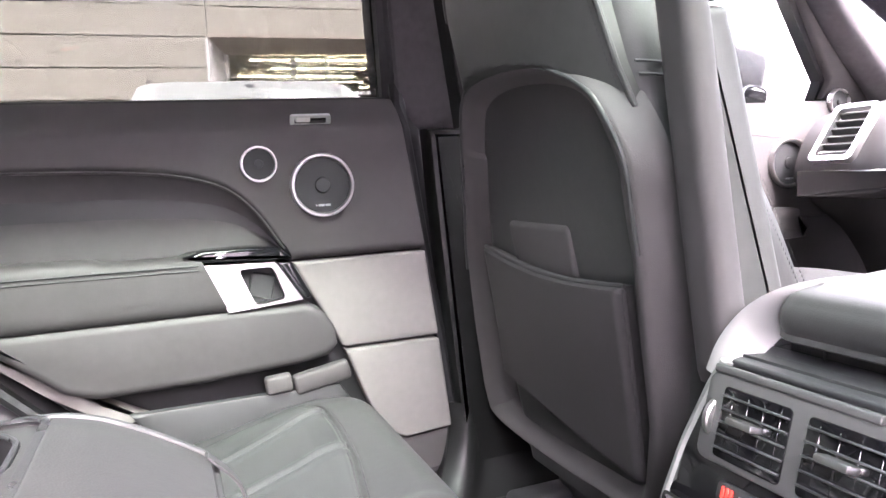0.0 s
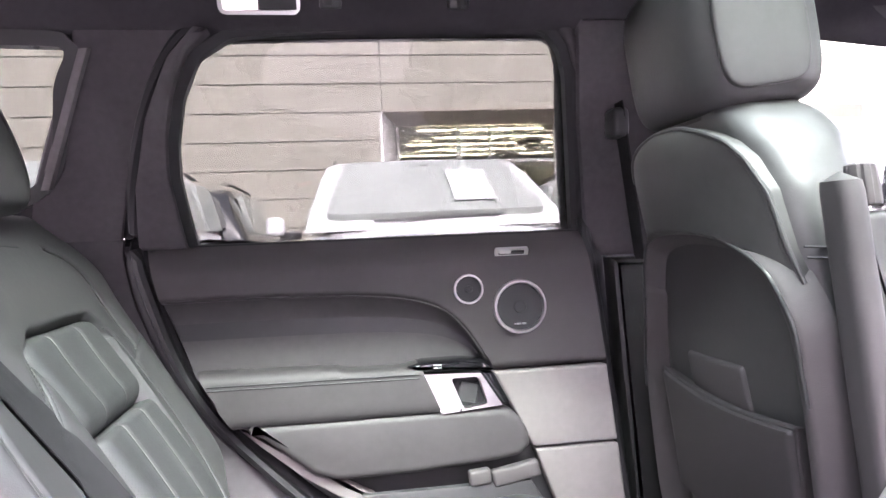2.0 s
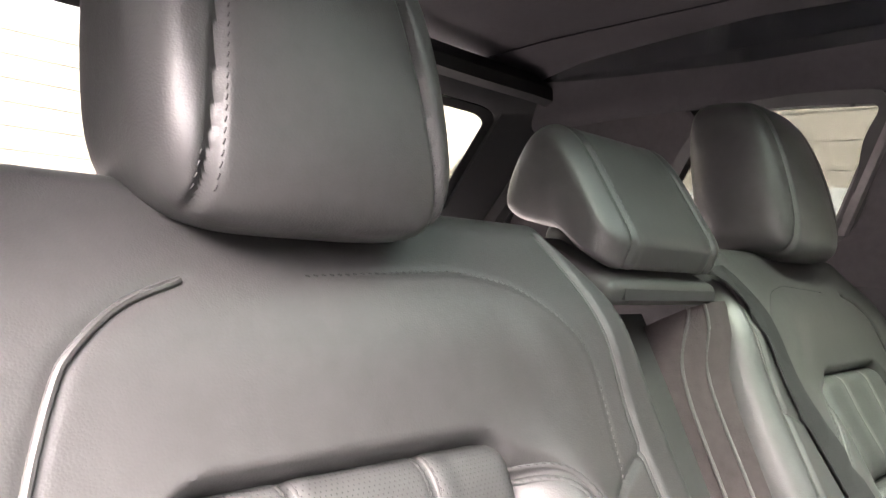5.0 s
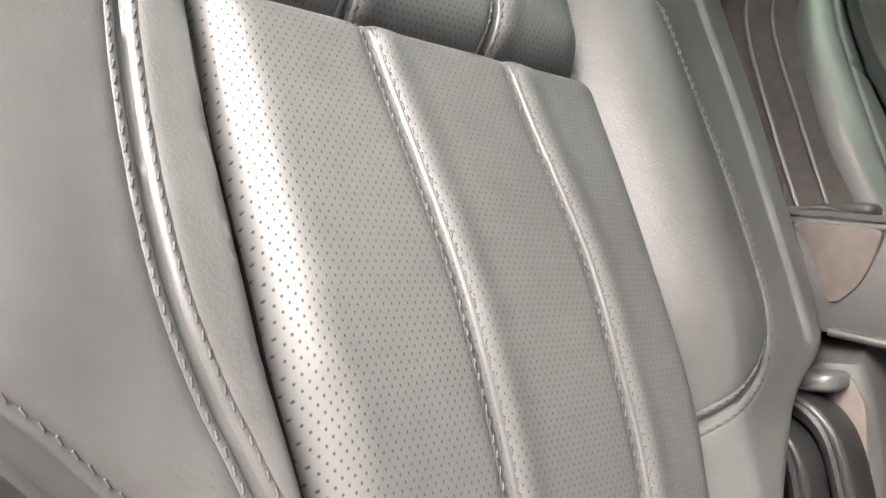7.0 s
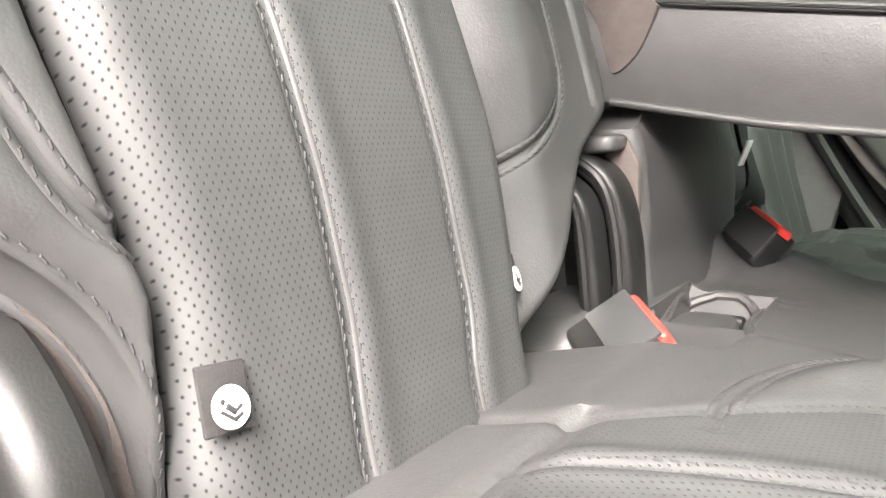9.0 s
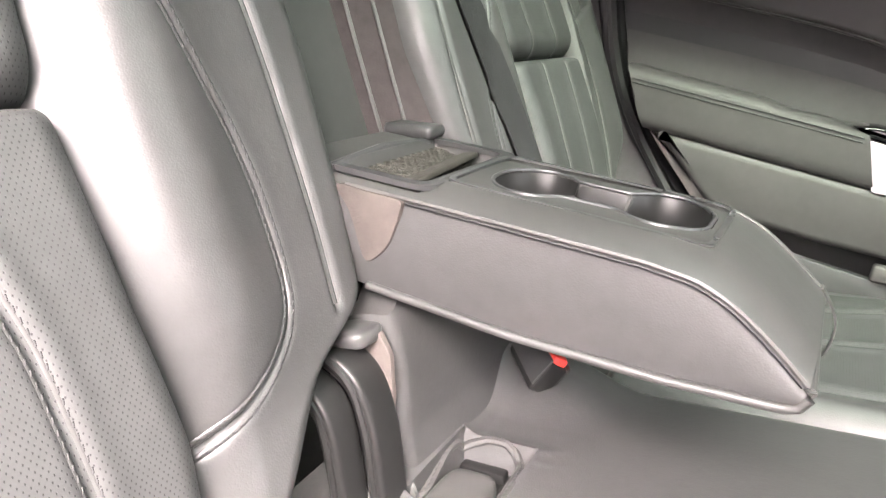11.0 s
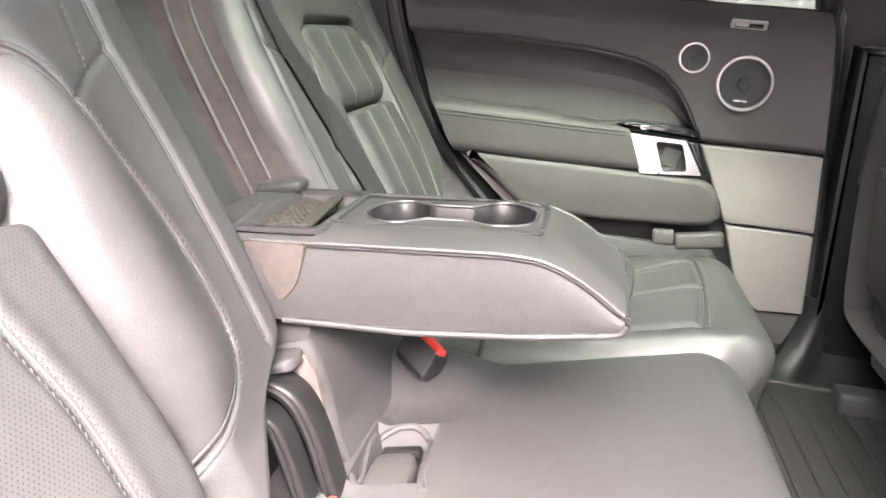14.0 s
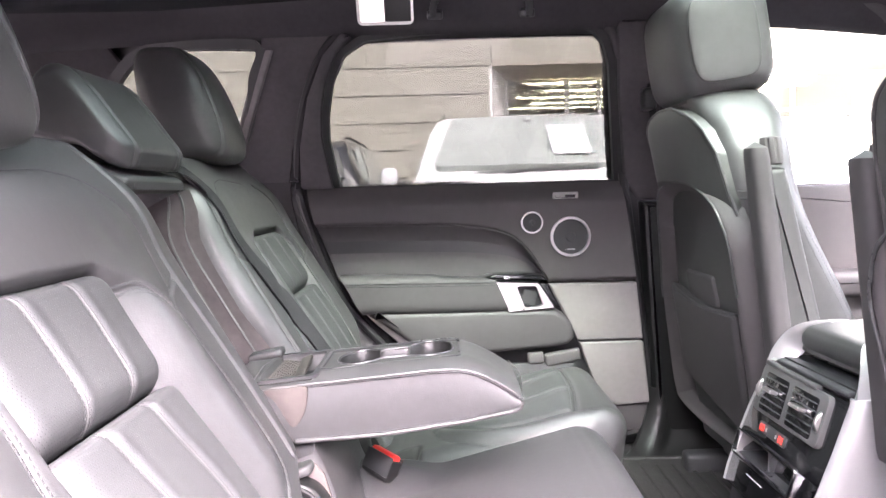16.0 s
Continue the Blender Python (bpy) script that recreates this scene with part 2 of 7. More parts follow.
def curve1(knots):
    """A smooth function through (t, value) pairs."""
    xs = np.array([k[0] for k in knots], float)
    ys = np.array([k[1] for k in knots], float)
    order = np.argsort(xs)
    xs, ys = xs[order], ys[order]
    fine = np.linspace(xs[0], xs[-1], 160)
    vals = np.interp(fine, xs, ys)
    ker = np.hanning(11)
    ker /= ker.sum()
    pad = np.r_[2 * vals[0] - vals[5:0:-1], vals, 2 * vals[-1] - vals[-2:-7:-1]]
    vals = np.convolve(pad, ker, "valid")
    return lambda t: float(np.interp(t, fine, vals))


def smooth_line(pts, n=60, closed=False):
    """Catmull-Rom points through pts, n of them, as an array."""
    p = [np.array(q, float) for q in pts]
    if closed:
        p = [p[-1]] + p + [p[0], p[1]]
    else:
        p = [2 * p[0] - p[1]] + p + [2 * p[-1] - p[-2]]
    segs = len(p) - 3
    out = []
    for k in range(n):
        u = k / (n if closed else n - 1) * segs
        i = min(int(u), segs - 1)
        t = u - i
        a, b, c, d = p[i:i + 4]
        out.append(0.5 * (2 * b + (c - a) * t + (2 * a - 5 * b + 4 * c - d) * t * t + (3 * b - a - 3 * c + d) * t ** 3))
    return np.array(out)


def even(pts, step):
    """Resample a polyline at an even step."""
    p = np.array(pts, float)
    d = np.r_[0, np.cumsum(np.linalg.norm(np.diff(p, axis=0), axis=1))]
    n = max(2, int(round(d[-1] / step)) + 1)
    s = np.linspace(0, d[-1], n)
    return np.stack([np.interp(s, d, p[:, k]) for k in range(p.shape[1])], 1)


def seg_dist(px, py, line):
    """Distance of many points to a polyline of the plane."""
    best = np.full(np.shape(px), 9.0)
    for (ax, ay), (bx, by) in zip(line[:-1], line[1:]):
        dx, dy = bx - ax, by - ay
        t = np.clip(((px - ax) * dx + (py - ay) * dy) / max(dx * dx + dy * dy, 1e-12), 0, 1)
        best = np.minimum(best, np.hypot(px - ax - t * dx, py - ay - t * dy))
    return best


def grid_bm(P, UV=None, skirt=None, wrap=False):
    """A sheet from an (n, m, 3) array. skirt: an offset by which its rim is turned back and closed."""
    n, m = P.shape[:2]
    bm = bmesh.new()
    vs = [bm.verts.new(P[i, j]) for i in range(n) for j in range(m)]
    uvl = bm.loops.layers.uv.new("UVMap") if UV is not None else None
    for i in range(n - 1):
        for j in range(m if wrap else m - 1):
            k = (j + 1) % m
            idx = (i * m + j, i * m + k, (i + 1) * m + k, (i + 1) * m + j)
            try:
                f = bm.faces.new([vs[q] for q in idx])
            except ValueError:
                continue
            if uvl is not None:
                flat = UV.reshape(-1, 2)
                for lp, q in zip(f.loops, idx):
                    lp[uvl].uv = flat[q]
    if skirt is not None:
        ring = [j for j in range(m)] + [i * m + m - 1 for i in range(1, n)] + [(n - 1) * m + j for j in range(m - 2, -1, -1)] + [i * m for i in range(n - 2, 0, -1)]
        off = Vector(skirt)
        low = [bm.verts.new(vs[q].co + off) for q in ring]
        L = len(ring)
        for q in range(L):
            bm.faces.new((vs[ring[q]], vs[ring[(q + 1) % L]], low[(q + 1) % L], low[q]))
        bm.faces.new(low)
    return bm


def loft_bm(rings, cap=True):
    """Closed rings of equal length, one after the other, with flat ends."""
    bm = bmesh.new()
    vv = [[bm.verts.new(p) for p in r] for r in rings]
    n = len(vv[0])
    for a, b in zip(vv[:-1], vv[1:]):
        for k in range(n):
            bm.faces.new((a[k], a[(k + 1) % n], b[(k + 1) % n], b[k]))
    if cap:
        bm.faces.new(vv[0])
        bm.faces.new(vv[-1])
    return bm


def rrect(w, h, r, n=5):
    """A rounded rectangle about the middle, as (a, b) pairs."""
    r = min(r, w / 2 - 1e-4, h / 2 - 1e-4)
    out = []
    for cx, cy, a0 in ((w / 2 - r, h / 2 - r, 0), (-w / 2 + r, h / 2 - r, 90), (-w / 2 + r, -h / 2 + r, 180), (w / 2 - r, -h / 2 + r, 270)):
        for k in range(n + 1):
            a = radians(a0 + 90 * k / n)
            out.append((cx + r * math.cos(a), cy + r * math.sin(a)))
    return out


def rbox_bm(size, r, m=None, seg=3):
    """A box with rounded edges, about the middle, at the pose m."""
    bm = bmesh.new()
    bmesh.ops.create_cube(bm, size=1.0)
    bmesh.ops.scale(bm, vec=size, verts=bm.verts)
    if r > 0:
        bmesh.ops.bevel(bm, geom=list(bm.edges), offset=min(r, min(size) * 0.49), segments=seg, affect='EDGES', profile=0.5)
    if m is not None:
        bmesh.ops.transform(bm, matrix=m, verts=bm.verts)
    return bm


def slab_bm(outline, place, depth, r=0.003, n_round=2):
    """A plate from a closed outline of (a, b) pairs: place(a, b, h) gives the world point at height h; its rim is rounded by r."""
    o = np.array(outline, float)
    nxt, prv = np.roll(o, -1, 0), np.roll(o, 1, 0)
    tang = nxt - prv
    tang /= np.linalg.norm(tang, axis=1)[:, None] + 1e-9
    area = 0.5 * np.sum(o[:, 0] * nxt[:, 1] - nxt[:, 0] * o[:, 1])
    nrm = np.stack([tang[:, 1], -tang[:, 0]], 1) * (1 if area > 0 else -1)
    rings = [[place(a, b, 0) for a, b in o]]
    for k in range(n_round + 1):
        t = radians(90 * k / n_round)
        ins = r * (1 - math.cos(t))
        hh = depth - r + r * math.sin(t)
        rings.append([place(a, b, hh) for a, b in o - nrm * ins])
    return loft_bm(rings)


def frame_bm(outer, inner, place, depth, r=0.0):
    """A flat ring between two outlines of equal length, depth thick."""
    bm = bmesh.new()
    O0 = [bm.verts.new(place(a, b, 0)) for a, b in outer]
    O1 = [bm.verts.new(place(a, b, depth)) for a, b in outer]
    I1 = [bm.verts.new(place(a, b, depth)) for a, b in inner]
    I0 = [bm.verts.new(place(a, b, 0)) for a, b in inner]
    n = len(O0)
    for k in range(n):
        q = (k + 1) % n
        for A, B in ((O0, O1), (O1, I1), (I1, I0), (I0, O0)):
            bm.faces.new((A[k], A[q], B[q], B[k]))
    if r > 0:
        bmesh.ops.bevel(bm, geom=[e for e in bm.edges if e.calc_face_angle(0) > 0.9], offset=r, segments=2, affect='EDGES')
    return bm


def tube_bm(pts, r, n=8, closed=False, flat=1.0, up=(0, 0, 1)):
    """A round bead along points; flat squeezes it along up."""
    p = [Vector(q) for q in pts]
    N = len(p)
    rings = []
    U = Vector(up)
    for i in range(N):
        a = p[(i - 1) % N] if (closed or i > 0) else p[i]
        b = p[(i + 1) % N] if (closed or i < N - 1) else p[i]
        t = (b - a).normalized()
        s = t.cross(U)
        if s.length < 1e-3:
            s = t.cross(Vector((1, 0.1, 0)))
        s.normalize()
        w = s.cross(t)
        rings.append([p[i] + s * (r * math.cos(2 * math.pi * k / n)) + w * (r * flat * math.sin(2 * math.pi * k / n)) for k in range(n)])
    bm = loft_bm(rings + ([rings[0]] if closed else []), cap=not closed)
    return bm


def revolve_bm(profile, centre, axis, n=40):
    """A turned shape: profile of (radius, height along axis)."""
    ax = Vector(axis).normalized()
    s = ax.orthogonal().normalized()
    w = ax.cross(s)
    c = Vector(centre)
    rings = [[c + ax * h + (s * math.cos(2 * math.pi * k / n) + w * math.sin(2 * math.pi * k / n)) * max(r, 1e-5) for k in range(n)] for r, h in profile]
    return loft_bm(rings)


def merge(*bms):
    out = bmesh.new()
    for b in bms:
        me = bpy.data.meshes.new("tmp")
        b.to_mesh(me)
        b.free()
        out.from_mesh(me)
        bpy.data.meshes.remove(me)
    return out


def ring_of(pts, n=90):
    return even(np.array(list(pts) + [pts[0]], float), .01)[:-1]


def grown(pts, d):
    o = np.array(pts, float)
    t = np.roll(o, -1, 0) - np.roll(o, 1, 0)
    t /= np.linalg.norm(t, axis=1)[:, None] + 1e-9
    nxt = np.roll(o, -1, 0)
    area = 0.5 * np.sum(o[:, 0] * nxt[:, 1] - nxt[:, 0] * o[:, 1])
    return o + d * np.stack([t[:, 1], -t[:, 0]], 1) * (1 if area > 0 else -1)


def stitch_bm(line, normal, length=0.0032, gap=0.0024, width=0.0005, tall=0.0004, tilt=0.25):
    """A row of short threads along a line; normal(p) gives the way out of the cover."""
    pts = even(line, (length + gap))
    verts, faces = [], []
    for a, b in zip(pts[:-1], pts[1:]):
        a, b = Vector(a), Vector(b)
        d = (b - a).normalized()
        nn = Vector(normal(a))
        s = d.cross(nn).normalized()
        d = (d + s * tilt).normalized()
        mid = (a + b) / 2
        e0, e1 = mid - d * length / 2, mid + d * length / 2
        i = len(verts)
        verts += [e0 - s * width, e0 + s * width, e1 + s * width, e1 - s * width, mid + nn * tall - d * length * .3, mid + nn * tall + d * length * .3]
        faces += [(i, i + 1, i + 4), (i + 2, i + 3, i + 5), (i, i + 4, i + 5, i + 3), (i + 1, i + 2, i + 5, i + 4)]
    bm = bmesh.new()
    vs = [bm.verts.new(v) for v in verts]
    for f in faces:
        bm.faces.new([vs[k] for k in f])
    return bm


# ---------------------------------------------------------------- rear seat backs
SV = Vector((-.514, 0, .857))      # up along the seat back
SN = Vector((.857, 0, .514))       # out of the seat back
D0 = 0.1055
SEAT_GROUP = "rear seats"


def back_point(y, v, h, s=1):
    return Vector((SV.x * v + SN.x * (D0 + h), s * y, SV.z * v + SN.z * (D0 + h)))


INS_L = curve1([(.78, -.484), (.846, -.482), (.871, -.477), (.906, -.476), (.943, -.482), (.981, -.489), (1.06, -.498), (1.12, -.502), (1.182, -.503), (1.216, -.500), (1.27, -.494)])
INS_R = curve1([(.78, -.292), (.838, -.289), (.889, -.279), (.941, -.273), (1.013, -.279), (1.125, -.282), (1.18, -.276), (1.228, -.271), (1.27, -.273)])
SEAM_1 = curve1([(.78, -.418), (.838, -.416), (.88, -.410), (.934, -.410), (1.0, -.416), (1.08, -.429), (1.123, -.435), (1.167, -.427), (1.217, -.426), (1.27, -.430)])
SEAM_2 = curve1([(.78, -.346), (.839, -.343), (.867, -.335), (.931, -.333), (1.015, -.338), (1.08, -.350), (1.125, -.355), (1.155, -.347), (1.206, -.341), (1.27, -.344)])
INNER_TRIM = {1: 0.0, -1: .030}
OUT_L = curve1([(.78, -.494), (.846, -.496), (.866, -.496), (.882, -.499), (.901, -.507), (.918, -.520), (.935, -.537), (.951, -.554), (.98, -.588), (1.02, -.618), (1.08, -.634), (1.2, -.638), (1.3, -.626), (1.36, -.600), (1.43, -.555)])
OUT_R = curve1([(.78, -.290), (.825, -.280), (.841, -.268), (.878, -.207), (.925, -.165), (.943, -.145), (.955, -.108), (.968, -.090), (1.03, -.078), (1.144, -.070), (1.235, -.074), (1.339, -.088), (1.38, -.11), (1.43, -.15)])

L_BOLSTER = smooth_line([(-.500, 1.228), (-.515, 1.212), (-.521, 1.196), (-.525, 1.169), (-.526, 1.142), (-.530, 1.110), (-.529, 1.06), (-.523, 1.01), (-.514, .976), (-.507, .958), (-.500, .940), (-.492, .927), (-.481, .917)], 60)
L_LOWER = smooth_line([(-.606, 1.012), (-.584, .988), (-.560, .966), (-.538, .943), (-.527, .932), (-.510, .916), (-.498, .900), (-.491, .882), (-.489, .868), (-.490, .849), (-.490, .80)], 40)
L_TPIPE = smooth_line([(-.47, 1.350), (-.50, 1.336), (-.522, 1.315), (-.531, 1.298), (-.542, 1.257), (-.546, 1.222), (-.551, 1.185)], 40)
L_TBAR = smooth_line([(-.612, 1.209), (-.578, 1.194), (-.551, 1.185), (-.528, 1.171)], 20)
R_ARC = smooth_line([(-.278, 1.229), (-.265, 1.228), (-.243, 1.223), (-.227, 1.209), (-.214, 1.182), (-.195, 1.131), (-.182, 1.09), (-.176, 1.045), (-.180, .99), (-.203, .961), (-.238, .940), (-.283, .926)], 70)
R_DOT = smooth_line([(-.40, 1.354), (-.301, 1.361), (-.276, 1.361), (-.223, 1.348), (-.176, 1.307), (-.166, 1.26), (-.174, 1.206)], 50)
R_V = smooth_line([(-.214, 1.182), (-.176, 1.203), (-.137, 1.222)], 12)
R_PIPE = smooth_line([(-.158, 1.40), (-.149, 1.375), (-.138, 1.31), (-.135, 1.222), (-.130, 1.139), (-.130, 1.042), (-.135, .97)], 40)


def edge_drop(d, R, deep):
    """How far a rolled edge falls at distance d inside it."""
    k = np.clip(1 - d / R, 0, 1)
    return -deep * (1 - np.sqrt(np.clip(1 - k * k, 0, 1)))


def sstep(a, b, x):
    t = np.clip((x - a) / (b - a), 0, 1)
    return t * t * (3 - 2 * t)


def cover_height(y, v, trim=0.0):
    """Height of the leather cover of a seat back over its mean plane."""
    y, v = np.asarray(y, float), np.asarray(v, float)
    h = np.full(y.shape, 0.010)
    up = sstep(.9, 1.0, v) * (1 - sstep(1.2, 1.33, v))
    h += 0.010 * np.exp(-((y + .575) / .036) ** 2) * up
    h += 0.014 * np.exp(-((y + .225) / .036) ** 2) * sstep(.92, 1.0, v) * (1 - sstep(1.17, 1.28, v))
    h += 0.010 * np.exp(-((v - 1.315) / .05) ** 2)
    h -= 0.008 * sstep(1.34, 1.43, v)
    il = np.vectorize(INS_L)(v)
    ir = np.vectorize(INS_R)(v)
    rc = .030
    qr = np.where(ir < y, (ir - y) * .22, ir - y)
    qa = np.minimum(y - il, qr)
    qb = 1.250 - v
    cut = rc - np.hypot(np.clip(rc - qa, 0, None), np.clip(rc - qb, 0, None))
    inside = np.where((qa < rc) & (qb < rc), cut, np.minimum(qa, qb))
    h -= 0.030 * sstep(-.009, .005, inside)
    for line, deep, w in ((L_BOLSTER, .0035, .0045), (L_LOWER, .0035, .004), (L_TPIPE, .002, .005), (L_TBAR, .003, .003), (R_ARC, .0035, .0045), (R_DOT, .0008, .002), (R_V, .003, .003), (R_PIPE, .006, .0035)):
        h -= deep * np.exp(-(seg_dist(y, v, line) / w) ** 2)
    # side strip past the piping turns away from the sitter
    h -= 0.10 * np.clip(y + .128, 0, 1) ** 1.25 * sstep(.96, 1.0, v)
    ol = np.vectorize(OUT_L)(v)
    orr = np.vectorize(OUT_R)(v) - trim * sstep(.93, .99, v)
    d = np.minimum(np.minimum(y - ol, orr - y), (1.428 - v))
    h += edge_drop(d, .030, .034)
    # loose folds where the cover is pulled
    h += 0.0012 * np.sin(90 * (y + .5 * v)) * np.exp(-((v - 1.29) / .03) ** 2 - ((y + .22) / .05) ** 2)
    h += 0.0018 * np.exp(-((y + .475 + .5 * (v - .885)) / .004) ** 2) * np.exp(-((y + .478) / .012) ** 2)
    return h


def on_cover(line, s, lift=0.0012):
    a = np.array(line)
    h = cover_height(a[:, 0], a[:, 1])
    return [back_point(y, v, hh + lift, s) for (y, v), hh in zip(a, h)]


def shifted(line, off):
    a = np.array(line)
    t = np.gradient(a, axis=0)
    t /= np.linalg.norm(t, axis=1)[:, None]
    return a + off * np.stack([-t[:, 1], t[:, 0]], 1)


def lumbar(v):
    return .010 * math.exp(-((v - 1.0) / .12) ** 2)


def seam_height(v):
    h = .008 + lumbar(v)
    if v > 1.1232:
        return h + float(edge_drop(np.array(v - 1.1235), .030, .032)) + float(edge_drop(np.array(1.253 - v), .020, .018))
    return h + float(edge_drop(np.array(1.123 - v), .012, .016))


def insert_sheet(v0, v1, s, fold_low, fold_high):
    """A padded seat panel between its two edges, with two stitched channels."""
    nv, nu = 110, 120
    P = np.zeros((nv, nu, 3))
    UV = np.zeros((nv, nu, 2))
    for i in range(nv):
        v = lerp(v0, v1, i / (nv - 1))
        a, b, q1, q2 = INS_L(v) - .001, INS_R(v) + .001, SEAM_1(v), SEAM_2(v)
        for j in range(nu):
            t = j / (nu - 1)
            y = lerp(a, b, t)
            if v1 > 1.2:                      # rounded top corners
                r = .030
                k = max(0, v - (v1 - r)) / r
                ins = r * (1 - math.sqrt(max(0, 1 - k * k)))
                y = lerp(a + ins, b - ins, t)
            e = min(y - a, b - y)
            h = .008 + lumbar(v)
            h += float(edge_drop(np.array(max(e, 0)), .020, .018))
            lo, hi = v - v0, v1 - v
            if fold_low:
                h += float(edge_drop(np.array(lo), .030, .032))
            if fold_high:
                h += float(edge_drop(np.array(hi), .012, .016))
            elif v1 > 1.2:
                h += float(edge_drop(np.array(hi), .020, .018))
            for q in (q1, q2):
                h -= .0030 * math.exp(-((y - q) / .0042) ** 2)
                h += .0012 * math.exp(-((y - q - .010) / .007) ** 2)
            P[i, j] = back_point(y, v, h, s)
            UV[i, j] = (s * y, v)
    return P, UV


def seat_back(s, label):
    seat = thing("rear_seat_back", back_point(-.33 if s > 0 else -.33, .80, 0, s), label, "car seat", SEAT_GROUP)
    nv, nu = 230, 210
    V = np.linspace(.785, 1.428, nv)
    P = np.zeros((nv, nu, 3))
    Y = np.zeros((nv, nu))
    for i, v in enumerate(V):
        Y[i] = np.linspace(OUT_L(v), OUT_R(v) - INNER_TRIM[s] * float(sstep(.93, .99, np.array(v))), nu)
    H = cover_height(Y, np.repeat(V[:, None], nu, 1), INNER_TRIM[s])
    for i, v in enumerate(V):
        P[i, :, 0] = SV.x * v + SN.x * (D0 + H[i])
        P[i, :, 1] = s * Y[i]
        P[i, :, 2] = SV.z * v + SN.z * (D0 + H[i])
    cover = part("leather_cover", grid_bm(P, skirt=-SN * (.085 if s > 0 else .020)), M_LEATHER, seat)
    up, uv = insert_sheet(1.1235, 1.253, s, True, False)
    part("upper_insert", grid_bm(up, uv, skirt=-SN * .012), M_PERF, seat, "perforated leather upper panel")
    lo, uv = insert_sheet(.80, 1.123, s, False, True)
    part("lower_insert", grid_bm(lo, uv, skirt=-SN * .012), M_PERF, seat, "perforated leather lower panel with two stitched channels")
    nrm = lambda p: SN
    # piping and seams
    for name, line, r in (("piping", L_TPIPE, .0022), ("piping", R_PIPE, .0026)):
        part(name, tube_bm(on_cover(even(line, .006), s, .0012), r, 8, up=SN), M_LEATHER_SOFT, seat)
    # raised welts on both sides of each seam
    for line in (L_BOLSTER, L_LOWER, R_ARC):
        for o in (-.0042, .0042):
            part("seam_welt", tube_bm(on_cover(even(shifted(line, o), .006), s, -.0006), .0026, 8, up=SN, flat=.6), M_LEATHER, seat)
    for fn in (SEAM_1, SEAM_2):
        for o in (-.0040, .0040):
            for va, vb in ((.81, 1.121), (1.1255, 1.250)):
                part("seam_welt", tube_bm([back_point(fn(v) + o, v, seam_height(v) - .0021, s) for v in np.linspace(va, vb, 46)], .0021, 8, up=SN, flat=.6), M_LEATHER_SOFT, seat)
    rows = []
    for line, offs in ((L_BOLSTER, (-.0042, .0042)), (L_LOWER, (-.0045, .0045)), (R_ARC, (-.0042, .0042)), (R_DOT, (.0,))):
        for o in offs:
            rows.append(stitch_bm(on_cover(even(shifted(line, o), .002), s), nrm))
    stuff(part("seam_stitching", merge(*rows), M_THREAD, seat, "grey thread along the seams"))
    rows = []
    for fn in (SEAM_1, SEAM_2):
        for o in (-.0036, .0036):
            rows.append(stitch_bm([back_point(fn(v) + o, v, seam_height(v) - .0004, s) for v in np.linspace(.81, 1.119, 80)], nrm))
            rows.append(stitch_bm([back_point(fn(v) + o, v, seam_height(v) - .0004, s) for v in np.linspace(1.130, 1.247, 34)], nrm))
    stuff(part("channel_stitching", merge(*rows), M_THREAD, seat, "grey thread along the channels"))
    return seat


seat_back(1, "black leather rear seat back with perforated insert and stitched bolsters")
seat_back(-1, "black leather rear seat back beside the far door, perforated insert")


# fixing tags at the foot of the near seat back
def child_seat_tag(y, v, h, w, show):
    tag = thing("child_seat_tag", back_point(y, v, h), "black ribbon tag with a round white child seat disc", "seat tag", "child seat tags")
    U = Vector((0, 1, 0))
    m = Matrix((( U.x, SV.x, SN.x, 0), (U.y, SV.y, SN.y, 0), (U.z, SV.z, SN.z, 0), (0, 0, 0, 1)))
    m = Matrix.Translation(back_point(y, v, h)) @ m @ pose(0, 0, 0, 0, show, -6)
    part("ribbon", rbox_bm((w, .021, .0016), .0007, m @ pose(0, 0, 0)), M_TAG, tag)
    disc = part("disc", revolve_bm([(0, .0005), (.0062, .0005), (.0066, .0014), (.0062, .0022), (0, .0022)], m @ Vector((.001, -.003, 0)), (m.to_3x3() @ Vector((0, 0, 1)))), M_WHITE_TAG, tag, "white round plastic disc")
    marks = [rbox_bm((.0062, .0011, .0006), .0002, m @ pose(-.0008, -.0054, .0023, 0, 0, -35)), rbox_bm((.0034, .0011, .0006), .0002, m @ pose(.0026, -.0060, .0023, 0, 0, 25)), rbox_bm((.0040, .0019, .0006), .0002, m @ pose(.0004, -.0036, .0023, 0, 0, -40)), rbox_bm((.0030, .0010, .0006), .0002, m @ pose(.0030, -.0036, .0023, 0, 0, 30)), rbox_bm((.0016, .0016, .0006), .0003, m @ pose(-.0022, -.0010, .0023, 0, 0, 45))]
    part("printed_sign", merge(*marks), M_PLASTIC, disc)
    return tag


child_seat_tag(-.4705, .869, .0135, .017, 0)
child_seat_tag(-.283, .876, .004, .014, 18)


